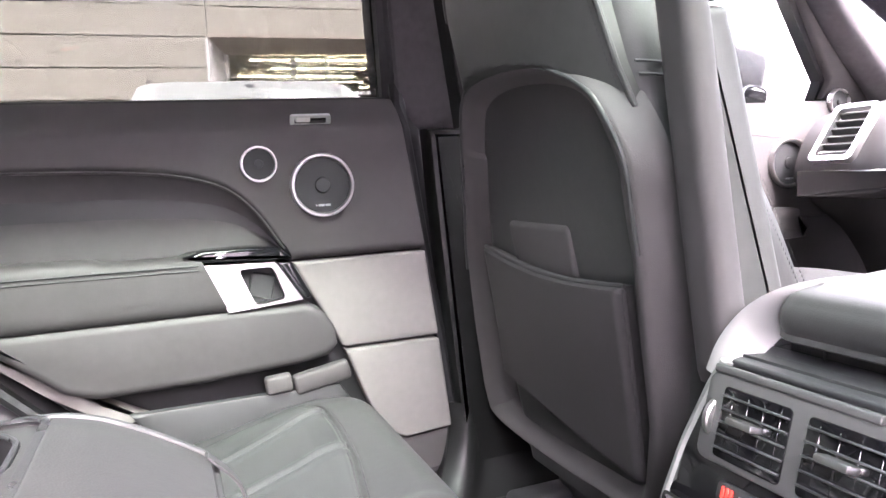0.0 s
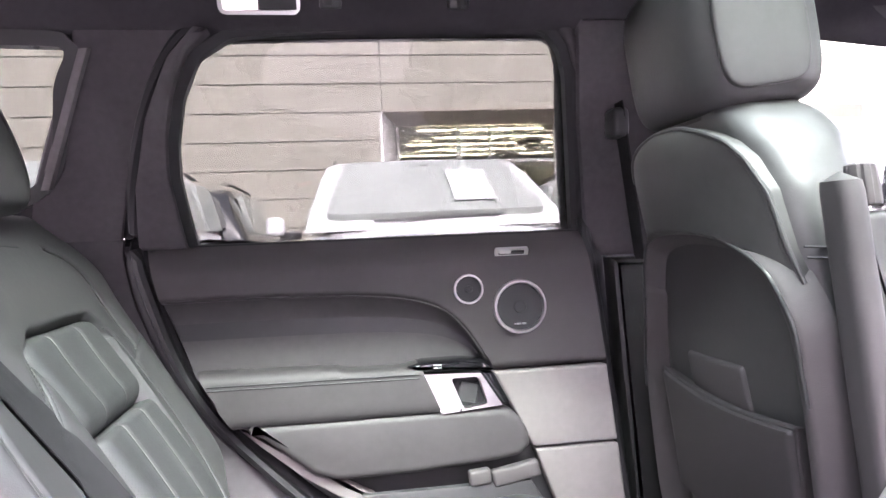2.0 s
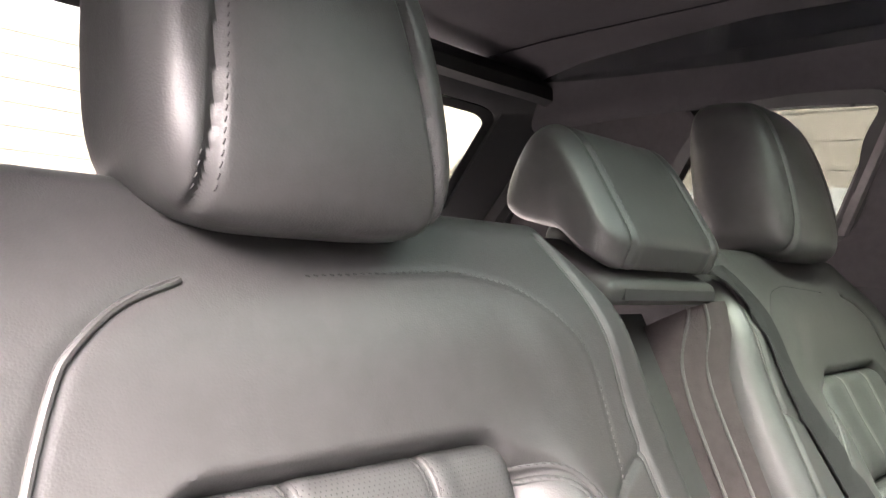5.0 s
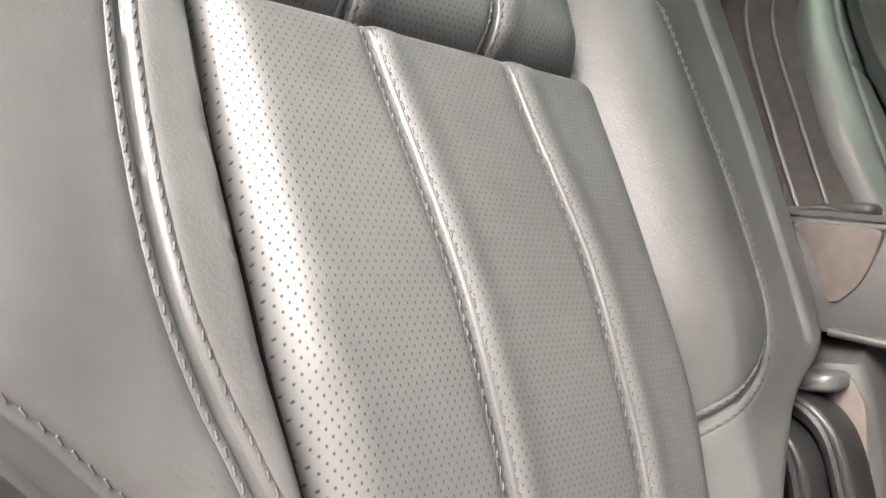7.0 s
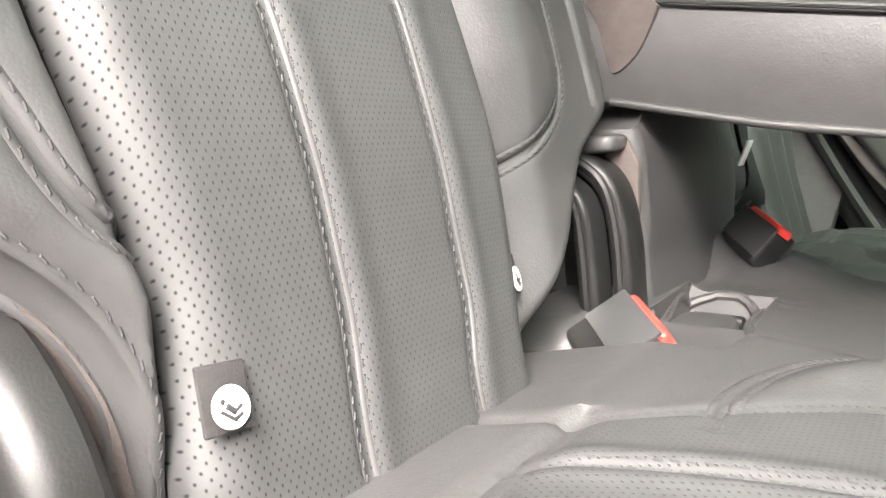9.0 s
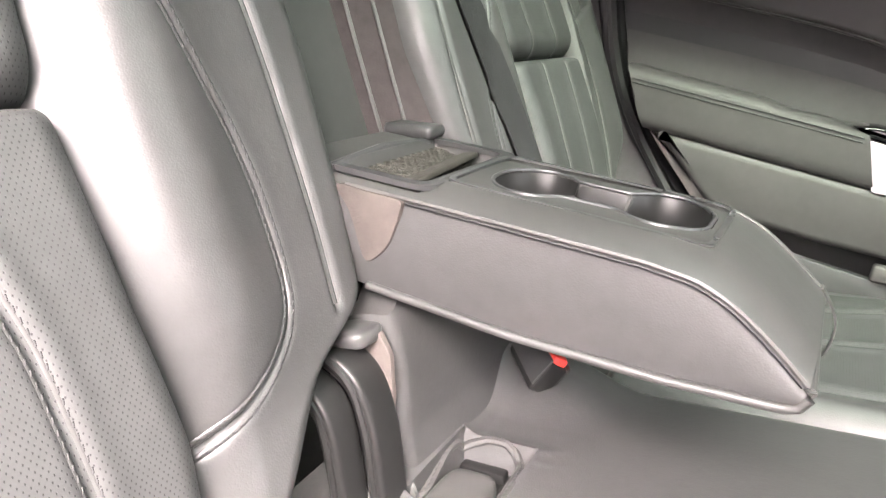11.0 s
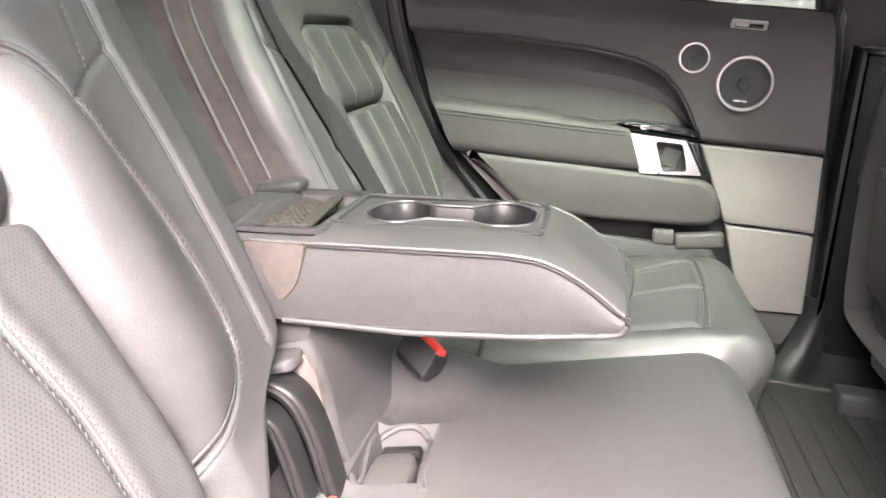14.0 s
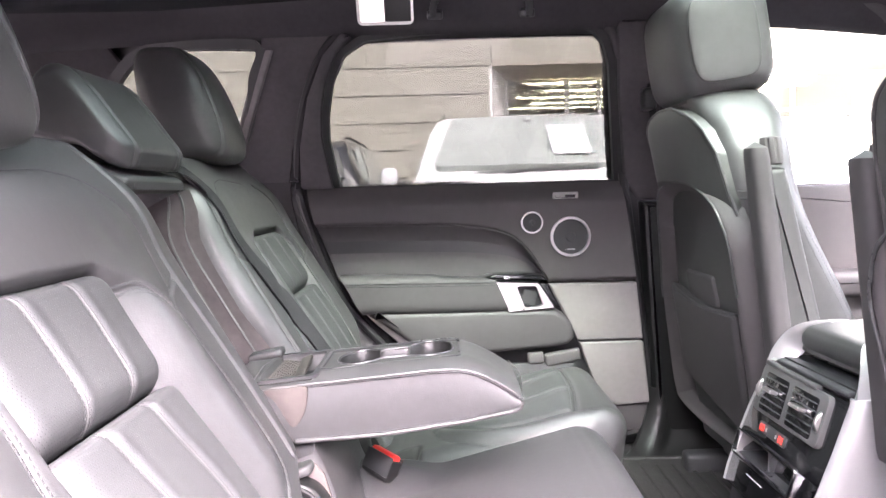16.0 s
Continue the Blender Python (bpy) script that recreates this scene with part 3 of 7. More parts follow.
# ---------------------------------------------------------------- headrests
def pillow_bm(w, d, h, r, m, bulge=0.02, n=26):
    """A padded block: rounded box whose faces swell; w along y, d along x, h along z."""
    bm = bmesh.new()
    bmesh.ops.create_cube(bm, size=2.0)
    bmesh.ops.subdivide_edges(bm, edges=list(bm.edges), cuts=n, use_grid_fill=True)
    for vt in bm.verts:
        x, y, z = vt.co
        c = [abs(x), abs(y), abs(z)]
        k = 5.0
        L = (c[0] ** k + c[1] ** k + c[2] ** k) ** (1 / k)
        q = vt.co / L
        bx = bulge * (1 - q.y * q.y) * (1 - q.z * q.z)
        by = bulge * .6 * (1 - q.x * q.x) * (1 - q.z * q.z)
        vt.co = Vector((q.x * (d / 2 + bx), q.y * (w / 2 + by), q.z * h / 2))
    bmesh.ops.transform(bm, matrix=m, verts=bm.verts)
    return bm


def headrest(s):
    hr = thing("rear_headrest", (-.64, s * .385, 1.255), "black leather outer rear headrest with curved vertical seams", "headrest", "rear headrests")
    bm = bmesh.new()
    bmesh.ops.create_cube(bm, size=2.0)
    bmesh.ops.subdivide_edges(bm, edges=list(bm.edges), cuts=64, use_grid_fill=True)
    lean = radians(-24)
    for vt in bm.verts:
        c = [abs(t) for t in vt.co]
        k = 4.6
        q = vt.co / ((c[0] ** k + c[1] ** k + c[2] ** k) ** (1 / k))
        zz = q.z
        wide = .101 * (1 - .10 * max(zz, 0) ** 2 - .05 * (zz < 0) * zz * zz)
        deep = .058 * (1 - .18 * zz) + .012 * (1 - q.y * q.y) * (1 - zz * zz)
        y = q.y * wide
        x = q.x * deep
        if q.x > 0:
            g = abs(abs(y) - (.066 - .010 * zz))
            x -= .0062 * math.exp(-(g / .0036) ** 2)
            x += .006 * math.exp(-((abs(y) - .086) / .02) ** 2) * (1 - zz * zz)
        z = zz * .104
        vt.co = Vector((x + z * math.tan(lean) * .62, s * y, z))
    bmesh.ops.translate(bm, verts=bm.verts, vec=Vector((-.652, s * .385, 1.356)))
    part("cushion", bm, M_LEATHER, hr)
    rows = []
    for sg in (-1, 1):
        for o in (-.0045, .0045):
            pts = []
            for k in range(40):
                zz = lerp(-.82, .82, k / 39)
                y = sg * (.066 - .010 * zz) + o
                q = y / .101
                kk = (1 - abs(q) ** 4.6 - abs(zz) ** 4.6)
                x = max(kk, .02) ** (1 / 4.6) * (.058 * (1 - .18 * zz)) + .012 * (1 - q * q) * (1 - zz * zz) + .0005
                z = zz * .104
                pts.append((x + z * math.tan(lean) * .62 - .652, s * (.385 + y), z + 1.356))
            rows.append(stitch_bm(pts, lambda p: Vector((.95, 0, .3))))
    stuff(part("seam_stitching", merge(*rows), M_THREAD_DARK, hr))
    for q in (-.05, .05):
        part("post", tube_bm([(-.665, s * .385 + q, 1.29), (-.650, s * .385 + q, 1.215)], .006, 12), M_CHROME, hr, "chrome headrest post")
    return hr


nudge(headrest(-1), -.002, -.010, -.010)
nudge(headrest(1), -.020, -.020, .006)

# middle headrest: a wedge with a sloping front and a collar below
mid_hr = thing("middle_headrest", (-.66, .005, 1.225), "black leather wedge-shaped middle rear headrest with stitched side seams", "headrest", "rear headrests")


def wedge_rings(y0, y1, n=108):
    prof = smooth_line([(-.604, 1.248), (-.603, 1.262), (-.622, 1.290), (-.652, 1.332), (-.672, 1.354), (-.692, 1.362), (-.712, 1.352), (-.730, 1.318), (-.735, 1.288), (-.722, 1.274), (-.695, 1.268), (-.665, 1.262), (-.632, 1.240), (-.612, 1.234)], 64, True)
    c = prof.mean(0)
    rings = []
    for k in range(n + 1):
        t = k / n
        y = lerp(y0, y1, t)
        e = min(y - y0, y1 - y)
        kk = max(0, 1 - e / .028)
        sc = 1 - .34 * (1 - math.sqrt(max(0, 1 - kk * kk))) if kk < 1 else .66
        for gy in (y0 + .034, y1 - .034):
            sc -= .050 * math.exp(-((y - gy) / .0034) ** 2)
            sc += .014 * math.exp(-((abs(y - gy) - .009) / .006) ** 2)
        sc += .02 * math.sin(math.pi * t)
        rings.append([(c[0] + (a - c[0]) * sc, y, c[1] + (b - c[1]) * sc) for a, b in prof])
    return rings


part("cushion", loft_bm(wedge_rings(-.104, .112)), M_LEATHER, mid_hr)
rows = []
for gy in (-.104 + .034, .112 - .034):
    for o in (-.0048, .0048):
        rows.append(stitch_bm([(x, gy + o, z) for x, z in smooth_line([(-.6015, 1.262), (-.6205, 1.2915), (-.6505, 1.3335), (-.6715, 1.3565), (-.692, 1.364)], 30)], lambda p: Vector((.7, 0, .7))))
stuff(part("seam_stitching", merge(*rows), M_THREAD_DARK, mid_hr))
part("collar", rbox_bm((.104, .200, .024), .010, pose(-.655, .005, 1.228, 0, 22, 0), 4), M_LEATHER_SOFT, mid_hr, "leather collar under the headrest")
part("underside", rbox_bm((.07, .12, .03), .01, pose(-.68, .005, 1.255, 0, 0, 0), 3), M_PLASTIC, mid_hr)

# ---------------------------------------------------------------- middle seat back with its armrest recess
mid_back = thing("middle_rear_seat", (-.45, .0, .80), "middle rear seat with black leather armrest folded out of its recess", "car seat", SEAT_GROUP)


def bp(y, v, h):
    return back_point(y, v, h)


def quad_sheet(p00, p01, p11, p10, n=16, m=16, bulge=0.0, way=SN):
    P = np.zeros((n, m, 3))
    for i in range(n):
        for j in range(m):
            a, b = i / (n - 1), j / (m - 1)
            q = p00 * (1 - a) * (1 - b) + p01 * (1 - a) * b + p11 * a * b + p10 * a * (1 - b)
            P[i, j] = q + Vector(way) * bulge * 16 * a * (1 - a) * b * (1 - b)
    return P


# back of the recess, its two side walls, and the lid strip at the top
part("recess_back", grid_bm(quad_sheet(bp(-.062, .98, -.066), bp(.066, .98, -.066), bp(.070, 1.36, -.060), bp(-.062, 1.36, -.060)), skirt=-SN * .01), M_LEATHER_SOFT, mid_back)
# each side wall: a carpeted slope, a bright edge, a deeper step and a second edge
STRIP_E = [(.118, 1.02, -.010), (.122, 1.16, -.006), (.122, 1.28, -.004), (.112, 1.345, .006)]
EDGE_B = [(.078, 1.02, -.034), (.085, 1.16, -.034), (.0915, 1.272, -.031), (.0905, 1.322, -.007), (.088, 1.345, .0)]
EDGE_A = [(.070, 1.02, -.056), (.068, 1.17, -.052), (.071, 1.283, -.045), (.074, 1.335, -.016), (.075, 1.345, -.012)]


def edge_at(knots, v):
    vs = [k[1] for k in knots]
    return float(np.interp(v, vs, [k[0] for k in knots])), float(np.interp(v, vs, [k[2] for k in knots]))


for sg in (1, -1):
    W = np.zeros((50, 10, 3))
    for i in range(50):
        v = lerp(1.02, 1.345, i / 49)
        e, bb, aa = edge_at(STRIP_E, v), edge_at(EDGE_B, v), edge_at(EDGE_A, v)
        stations = [e, (lerp(e[0], bb[0], .5) + .003, lerp(e[1], bb[1], .5)), bb, (bb[0] - .003, bb[1] - .004), aa, (aa[0] - .004, aa[1] - .006), (.060, -.068)]
        for j in range(10):
            k = j / 9 * (len(stations) - 1)
            q = min(int(k), len(stations) - 2)
            y, h = (lerp(stations[q][c], stations[q + 1][c], k - q) for c in (0, 1))
            W[i, j] = bp(sg * y, v, h)
    part("recess_wall", grid_bm(W, skirt=(0, sg * .012, 0)), M_RECESS, mid_back, "dark plum carpet-lined recess wall")
    for knots, rr in ((EDGE_B, .0016), (EDGE_A, .0018)):
        pts = smooth_line(knots, 50)
        part("recess_trim", tube_bm([bp(sg * (y - .0008), v, h + .001) for y, v, h in pts], rr, 8), M_VENT, mid_back, "thin grey edge of the recess")
part("recess_top", grid_bm(quad_sheet(bp(-.07, 1.345, .006), bp(.10, 1.345, .006), bp(.10, 1.385, -.07), bp(-.07, 1.385, -.07)), skirt=(0, 0, .01)), M_PLASTIC, mid_back)
# leather apron below the armrest
A = np.zeros((44, 60, 3))
ax = curve1([(.705, -.318), (.740, -.330), (.762, -.339), (.785, -.349), (.82, -.357), (.86, -.371), (.893, -.388), (.93, -.408)])
for i in range(44):
    for j in range(60):
        a, b = i / 43, j / 59
        y, z = lerp(-.103, .200, b), lerp(.705, .900 - .030 * max(0, 1 - b * 8), a)
        e = max(0, 1 - (y + .103) / .012) + .8 * max(0, (y - .13) / .07)
        x = ax(z) - .024 * (1 - math.sqrt(max(0, 1 - e * e))) + .004 * math.cos(14 * (y - .01))
        A[i, j] = (x, y, z)
part("apron", grid_bm(A, skirt=-SN * .04), M_LEATHER, mid_back, "smooth leather apron below the armrest")
# stub at the lower end of the seat side strip, with a felt patch
part("strip_end", pillow_bm(.030, .028, .013, .006, Matrix.Translation((-.394, -.116, .861)) @ pose(0, 0, 0, 0, -18, 0), .003, 14), M_LEATHER, mid_back)
fpt = [(-.406, .840), (-.393, .853), (-.378, .868), (-.366, .854), (-.357, .820), (-.355, .785), (-.364, .806), (-.376, .826)]
part("felt_patch", slab_bm(even(np.array(fpt + fpt[:1]), .004)[:-1], lambda a, b, h: Vector((a, -.108 - h, b)), .005, .0015), M_FELT, mid_back, "worn grey felt patch")
part("pull_tag", rbox_bm((.0025, .008, .026), .001, pose(-.350, .118, .857, 10, 12, -20), 2), M_WHITE_WALL, mid_back, "small white tag in the crease")
nudge(mid_hr, .009, .002, .004)


# ---------------------------------------------------------------- folding armrest
AY0, AY1 = -.098, .078
arm_top = curve1([(-.50, .948), (-.44, .953), (-.397, .957), (-.3, .9655), (-.23, .9715), (-.2, .9715), (-.18, .966), (-.16, .956), (-.142, .945), (-.126, .934)])
arm_bot = curve1([(-.50, .880), (-.40, .887), (-.30, .893), (-.2, .906), (-.15, .9155), (-.131, .919), (-.126, .923)])


CUPS = ((-.334, -.0055, .0315, .0405), (-.241, .001, .0335, .0430))


def cup_edges(x):
    """Near and far edge of the joined cup holder opening at x."""
    lo, hi = 9.0, -9.0
    for cx, cy, a, b in CUPS:
        k = 1 - ((x - cx) / a) ** 2
        if k > 0:
            lo, hi = min(lo, cy - b * math.sqrt(k)), max(hi, cy + b * math.sqrt(k))
    if -.334 < x < -.241:
        lo, hi = min(lo, -.0285), max(hi, .0225)
    return lo, hi


def cup_drop(x, y):
    """Depth below the armrest top at the joined cup holders."""
    lo, hi = cup_edges(x)
    return .054 * float(sstep(0, .003, np.array(min(y - lo, hi - y))))


nx, ny = 190, 110
P = np.zeros((nx, ny, 3))
for i in range(nx):
    x = lerp(-.50, -.1262, i / (nx - 1))
    for j in range(ny):
        y = lerp(AY0, AY1, j / (ny - 1))
        e = min(y - AY0, AY1 - y)
        z = arm_top(x) + .010 * (1 - (1 - min(e / .05, 1)) ** 2)
        px = (x + .365) / .162
        inner = -.385 < x < -.199 and -.062 < y < .055
        if inner:
            m = min(x + .385, -.199 - x, y + .062, .055 - y)
            z -= .0022 * float(sstep(0, .004, np.array(m)))
            z -= cup_drop(x, y)
        if x < -.388:
            m = min(-.388 - x, x + .46, y - AY0 - .010, AY1 - .016 - y)
            z -= .030 * float(sstep(0, .008, np.array(m)))
        P[i, j] = (x, y, z)
arm = part("armrest", grid_bm(P), M_LEATHER_SOFT, mid_back, "leather armrest top with two cup holder wells")
# sides, nose and underside
rings = []
for k in range(70):
    x = lerp(-.50, -.1255, k / 69)
    zt, zb = arm_top(x), arm_bot(x)
    nose = max(0, (x + .15) / .0245)
    zt2 = lerp(zt, zt - .001, nose)
    mid = (zt2 + zb) / 2
    hh = (zt2 - zb) / 2
    ring = []
    zf = max(zb + .003, zt2 - .060)
    for a, b in ((1, -1), (1, -.6), (1, -.2), (1, .2), (1, .6), (1, 1)):
        ring.append((x, AY1 + .004 * (1 - b * b) - .001, mid + b * hh - .0012))
    ring += [(x, AY1 - .006, zt2 - .002), (x, AY1 - .008, zf), (x, AY0 + .008, zf), (x, AY0 + .006, zt2 - .002)]
    for b in (1, .6, .2, -.2, -.6, -1):
        ring.append((x, AY0 - .004 * (1 - b * b) + .001, mid + b * hh - .0012))
    rings.append(ring)
part("side_cover", loft_bm(rings), M_LEATHER, arm, "leather sides of the armrest")
for yy in (AY0 - .001, AY1 + .001):
    pts = [(x, yy, arm_top(x) + .0008) for x in np.linspace(-.44, -.128, 50)]
    part("piping", tube_bm(pts, .0022, 8), M_LEATHER_SOFT, arm)
    pts = [(x, yy, arm_bot(x) - .0005) for x in np.linspace(-.41, -.128, 50)] + [(-.1245, yy, .929), (-.1255, yy, .934)]
    part("piping", tube_bm(pts, .0032, 10), M_LEATHER_SOFT, arm)
part("piping", tube_bm([(-.1245, y, .9325) for y in np.linspace(AY0, AY1, 12)], .0028, 8), M_LEATHER_SOFT, arm)
# cup plate rim, cup grips
rim = [(-.292 + a, -.0035 + b) for a, b in rrect(.186, .117, .014, 6)]
rim_in = [(-.292 + a, -.0035 + b) for a, b in rrect(.178, .109, .011, 6)]
part("cup_plate_edge", frame_bm(rim, rim_in, lambda a, b, h: Vector((a, b, arm_top(a) + .0088 + h)), .0014), M_PLASTIC_SATIN, arm, "satin plastic edge of the cup holder plate")
xs_c = [-.2875 - .0775 * math.cos(math.pi * k / 60) for k in range(1, 60)]
xs_c = [min(max(x, -.3652), -.2078) for x in xs_c]
loop = [(x, cup_edges(x)[0]) for x in xs_c] + [(x, cup_edges(x)[1]) for x in xs_c[::-1]]
loop = even(np.array(loop + [loop[0]]), .003)[:-1]
for _ in range(2):
    loop = (np.roll(loop, 1, 0) + 2 * loop + np.roll(loop, -1, 0)) / 4


def cup_ring(grow, dz):
    return [(x, y, arm_top(x) + .0076 + dz) for x, y in grown(loop, grow)]


well = loft_bm([cup_ring(.0015, 0), cup_ring(-.0005, -.003), cup_ring(-.0022, -.020), cup_ring(-.0045, -.038), cup_ring(-.009, -.043)])
bmesh.ops.delete(well, geom=[max((f for f in well.faces if len(f.verts) > 8), key=lambda f: f.calc_center_median().z)], context='FACES_ONLY')
part("cup_well", well, M_DRUM, arm, "scuffed grey plastic cup holder well")
part("cup_rim", tube_bm(cup_ring(.0008, .0004), .0015, 8, True), M_PLASTIC_SATIN, arm)
for gx, gy, ang in ((-.3115, .013, -32), (-.2635, .012, 30), (-.3105, -.030, 40), (-.2625, -.027, -40)):
    bm = rbox_bm((.011, .013, .030), .003, pose(gx, gy, .948, 0, 0, ang), 3)
    for v in bm.verts:
        if v.co.z > .952:
            v.co.x += (gx - v.co.x) * .35
            v.co.y += (gy - v.co.y) * .35
    part("cup_grip", bm, M_CUP, arm, "moulded spring grip")
for sx, sy, sa in ((-.345, -.001, 25), (-.338, .006, 62), (-.350, .004, 140)):
    part("scuff", rbox_bm((.022, .0012, .0006), .0002, pose(sx, sy, arm_top(sx) - .0352, 0, 0, sa)), M_SIGN_GREY, arm)
part("pocket_floor", rbox_bm((.070, .150, .004), .001, pose(-.426, -.010, .9355, 0, -2, 0)), M_CARPET, arm, "black felt floor of the net pocket")
# net pocket: a knotted net and a ribbed elastic band
net = part("net_band", rbox_bm((.016, .136, .005), .002, pose(-.415, -.010, .957, 0, -20, 5), 2), M_NET, arm, "ribbed elastic band of the net pocket")
cords = []
for a in range(5):
    for b in range(25):
        cx = -.452 + a * .0076 + (.0038 if b % 2 else 0)
        cy = -.068 + b * .0052
        cords.append(revolve_bm([(.0030, -.0008), (.0042, 0), (.0030, .0008), (.0020, 0), (.0030, -.0008)], (cx, cy, .952 - .10 * (cx + .44)), (0.1, 0, 1), 7))
nb = part("net", merge(*cords), M_NET, arm, "knotted cord net")
nb["kind"] = "stuff"
part("pocket_lip", tube_bm([(-.462, AY0 + .008, .957), (-.465, -.02, .961), (-.462, AY1 - .012, .957)], .004, 8), M_PLASTIC_SATIN, arm)
po = [(-.428 + a, -.010 + b) for a, b in rrect(.094, .158, .014, 6)]
pi_ = [(-.428 + a, -.010 + b) for a, b in rrect(.076, .138, .010, 6)]
part("pocket_frame", frame_bm(po, pi_, lambda a, b, h: Vector((a, b, arm_top(a) + .0050 + h)), .004, .0012), M_PLASTIC, arm, "black moulded frame of the net pocket")
part("hinge_cover", rbox_bm((.05, .03, .012), .005, pose(-.480, .058, .963, 0, -10, 0), 3), M_PLASTIC, arm)
ff = [(-.446, .952), (-.420, .955), (-.395, .957), (-.392, .950), (-.396, .926), (-.402, .914), (-.411, .905), (-.418, .911), (-.432, .936)]
part("felt_patch", slab_bm(even(smooth_line(ff, 40, True), .004), lambda a, b, h: Vector((a, -.0985 - h, b)), .0045, .0015), M_FELT, arm, "worn grey felt patch at the hinge")
# black beads draw the shade of a groove below the piping
for yy in (AY0 - .0018, AY1 + .0018):
    part("groove_shade", tube_bm([(x, yy, arm_top(x) - .0022) for x in np.linspace(-.39, -.130, 60)], .0011, 6), M_SEAL, arm)
lp = smooth_line([(-.128, .055, .945), (-.112, .056, .925), (-.109, .057, .902), (-.114, .057, .893), (-.120, .056, .902), (-.124, .055, .925)], 24)
part("pull_loop", tube_bm(lp, .0012, 6, flat=5.0, up=(0, 1, 0)), M_LEATHER_SOFT, arm, "leather pull loop")


arm.location = arm.location + Vector((.007, .003, .004))

# ---------------------------------------------------------------- seat cushions
def cushion(name, label, x0, x1, y0, y1, fn, parent_z, uv=False, mat=M_LEATHER, r=.05, drop=.16, nx=90, ny=110, front_round=.10):
    c = thing(name, (lerp(x0, x1, .5), lerp(y0, y1, .5), parent_z), label, "car seat", SEAT_GROUP)
    P = np.zeros((nx + 26, ny, 3))
    for j in range(ny):
        y = lerp(y0, y1, j / (ny - 1))
        e = min(y - y0, y1 - y)
        k = max(0, 1 - e / r)
        dy = -.045 * (1 - math.sqrt(max(0, 1 - k * k)))
        xf = x1 - .05 * max(0, 1 - e / (r * 1.4)) ** 2
        for i in range(nx + 26):
            if i < nx:
                x = lerp(x0, xf - .04, i / (nx - 1))
                z = fn(x, y) + dy
            else:
                a = (i - nx + 1) / 26
                ang = min(a * 1.5, 1) * math.pi / 2 * 1.12
                zb = fn(xf - .04, y) + dy
                x = xf - .04 + .04 * math.sin(ang)
                z = zb - .04 * (1 - math.cos(ang)) - max(0, a - .66) * drop * 2
                x -= max(0, a - .66) * .05
            P[i, j] = (x, y, z)
    ob = part("cover", grid_bm(P, skirt=(0, 0, -.05)), mat, c)
    return c, P


def z_mid(x, y):
    z = .757 + .26 * (x + .28) - .12 * max(0, x + .02) - .06 * max(0, -.33 - x)
    z += .006 * math.cos(9 * (y + .02))
    # the cover swells towards the apron and beside the far buckle
    z += .024 * float(sstep(-.318, -.362, np.array(x)))
    z += .026 * float(sstep(.02, .09, np.array(y)) * (1 - sstep(-.30, -.21, np.array(x))))
    q = max(abs(x + .301) / .0325, abs(y + .068) / .049)
    z -= .022 * float(1 - sstep(.80, 1.0, np.array(q)))
    z += .004 * math.exp(-(max(0, math.hypot(max(0, abs(x + .301) - .03), max(0, abs(y + .068) - .046))) / .012) ** 2) * (q > .98)
    # leather pulled tight at the corners of the opening
    for px, py, ang in ((-.334, -.022, 2.3), (-.336, -.036, 2.8), (-.268, -.022, .7), (-.266, -.036, .3)):
        dx, dy = x - px, y - py
        along = dx * math.cos(ang) + dy * math.sin(ang)
        z += .0009 * math.exp(-((-dx * math.sin(ang) + dy * math.cos(ang)) / .004) ** 2) * (math.exp(-along / .016) if along > 0 else 0)
    return z


mid_c, _ = cushion("middle_seat_cushion", "plain black leather middle rear seat cushion", -.40, .035, -.215, .148, z_mid, .66, r=.03, nx=190, ny=170)
U_EDGE = smooth_line([(-.346, -.094), (-.334, -.104), (-.326, -.098), (-.330, -.066), (-.3325, -.044), (-.328, -.027), (-.305, -.019), (-.284, -.023), (-.273, -.038), (-.269, -.071), (-.268, -.105), (-.262, -.125)], 60)
part("buckle_pocket_edge", tube_bm([(x, y, z_mid(x, y) * .4 + .6 * (.757 + .26 * (x + .28)) + .0035) for x, y in U_EDGE], .0038, 8), M_LEATHER_SOFT, mid_c, "stitched leather edge of the buckle pocket")
stuff(part("pocket_stitching", stitch_bm([(x, y, z_mid(x, y) * .4 + .6 * (.757 + .26 * (x + .28)) + .0078) for x, y in U_EDGE], lambda p: Vector((0, 0, 1))), M_THREAD, mid_c))
part("stowed_flap", pillow_bm(.060, .040, .022, .004, Matrix.Translation((-.300, -.086, .744)) @ pose(0, 0, 0, 0, -14, 0), .003, 12), M_LEATHER_SOFT, mid_c, "leather flap folded into the buckle pocket")
part("pocket_clip", rbox_bm((.040, .012, .010), .003, pose(-.300, -.043, .744, 0, -14, 0), 2), M_DRUM, mid_c)
stuff(part("flap_stitching", stitch_bm([(lerp(-.317, -.283, t), -.063, lerp(.7495, .758, t)) for t in np.linspace(0, 1, 12)], lambda p: Vector((0, 0, 1))), M_THREAD, mid_c))


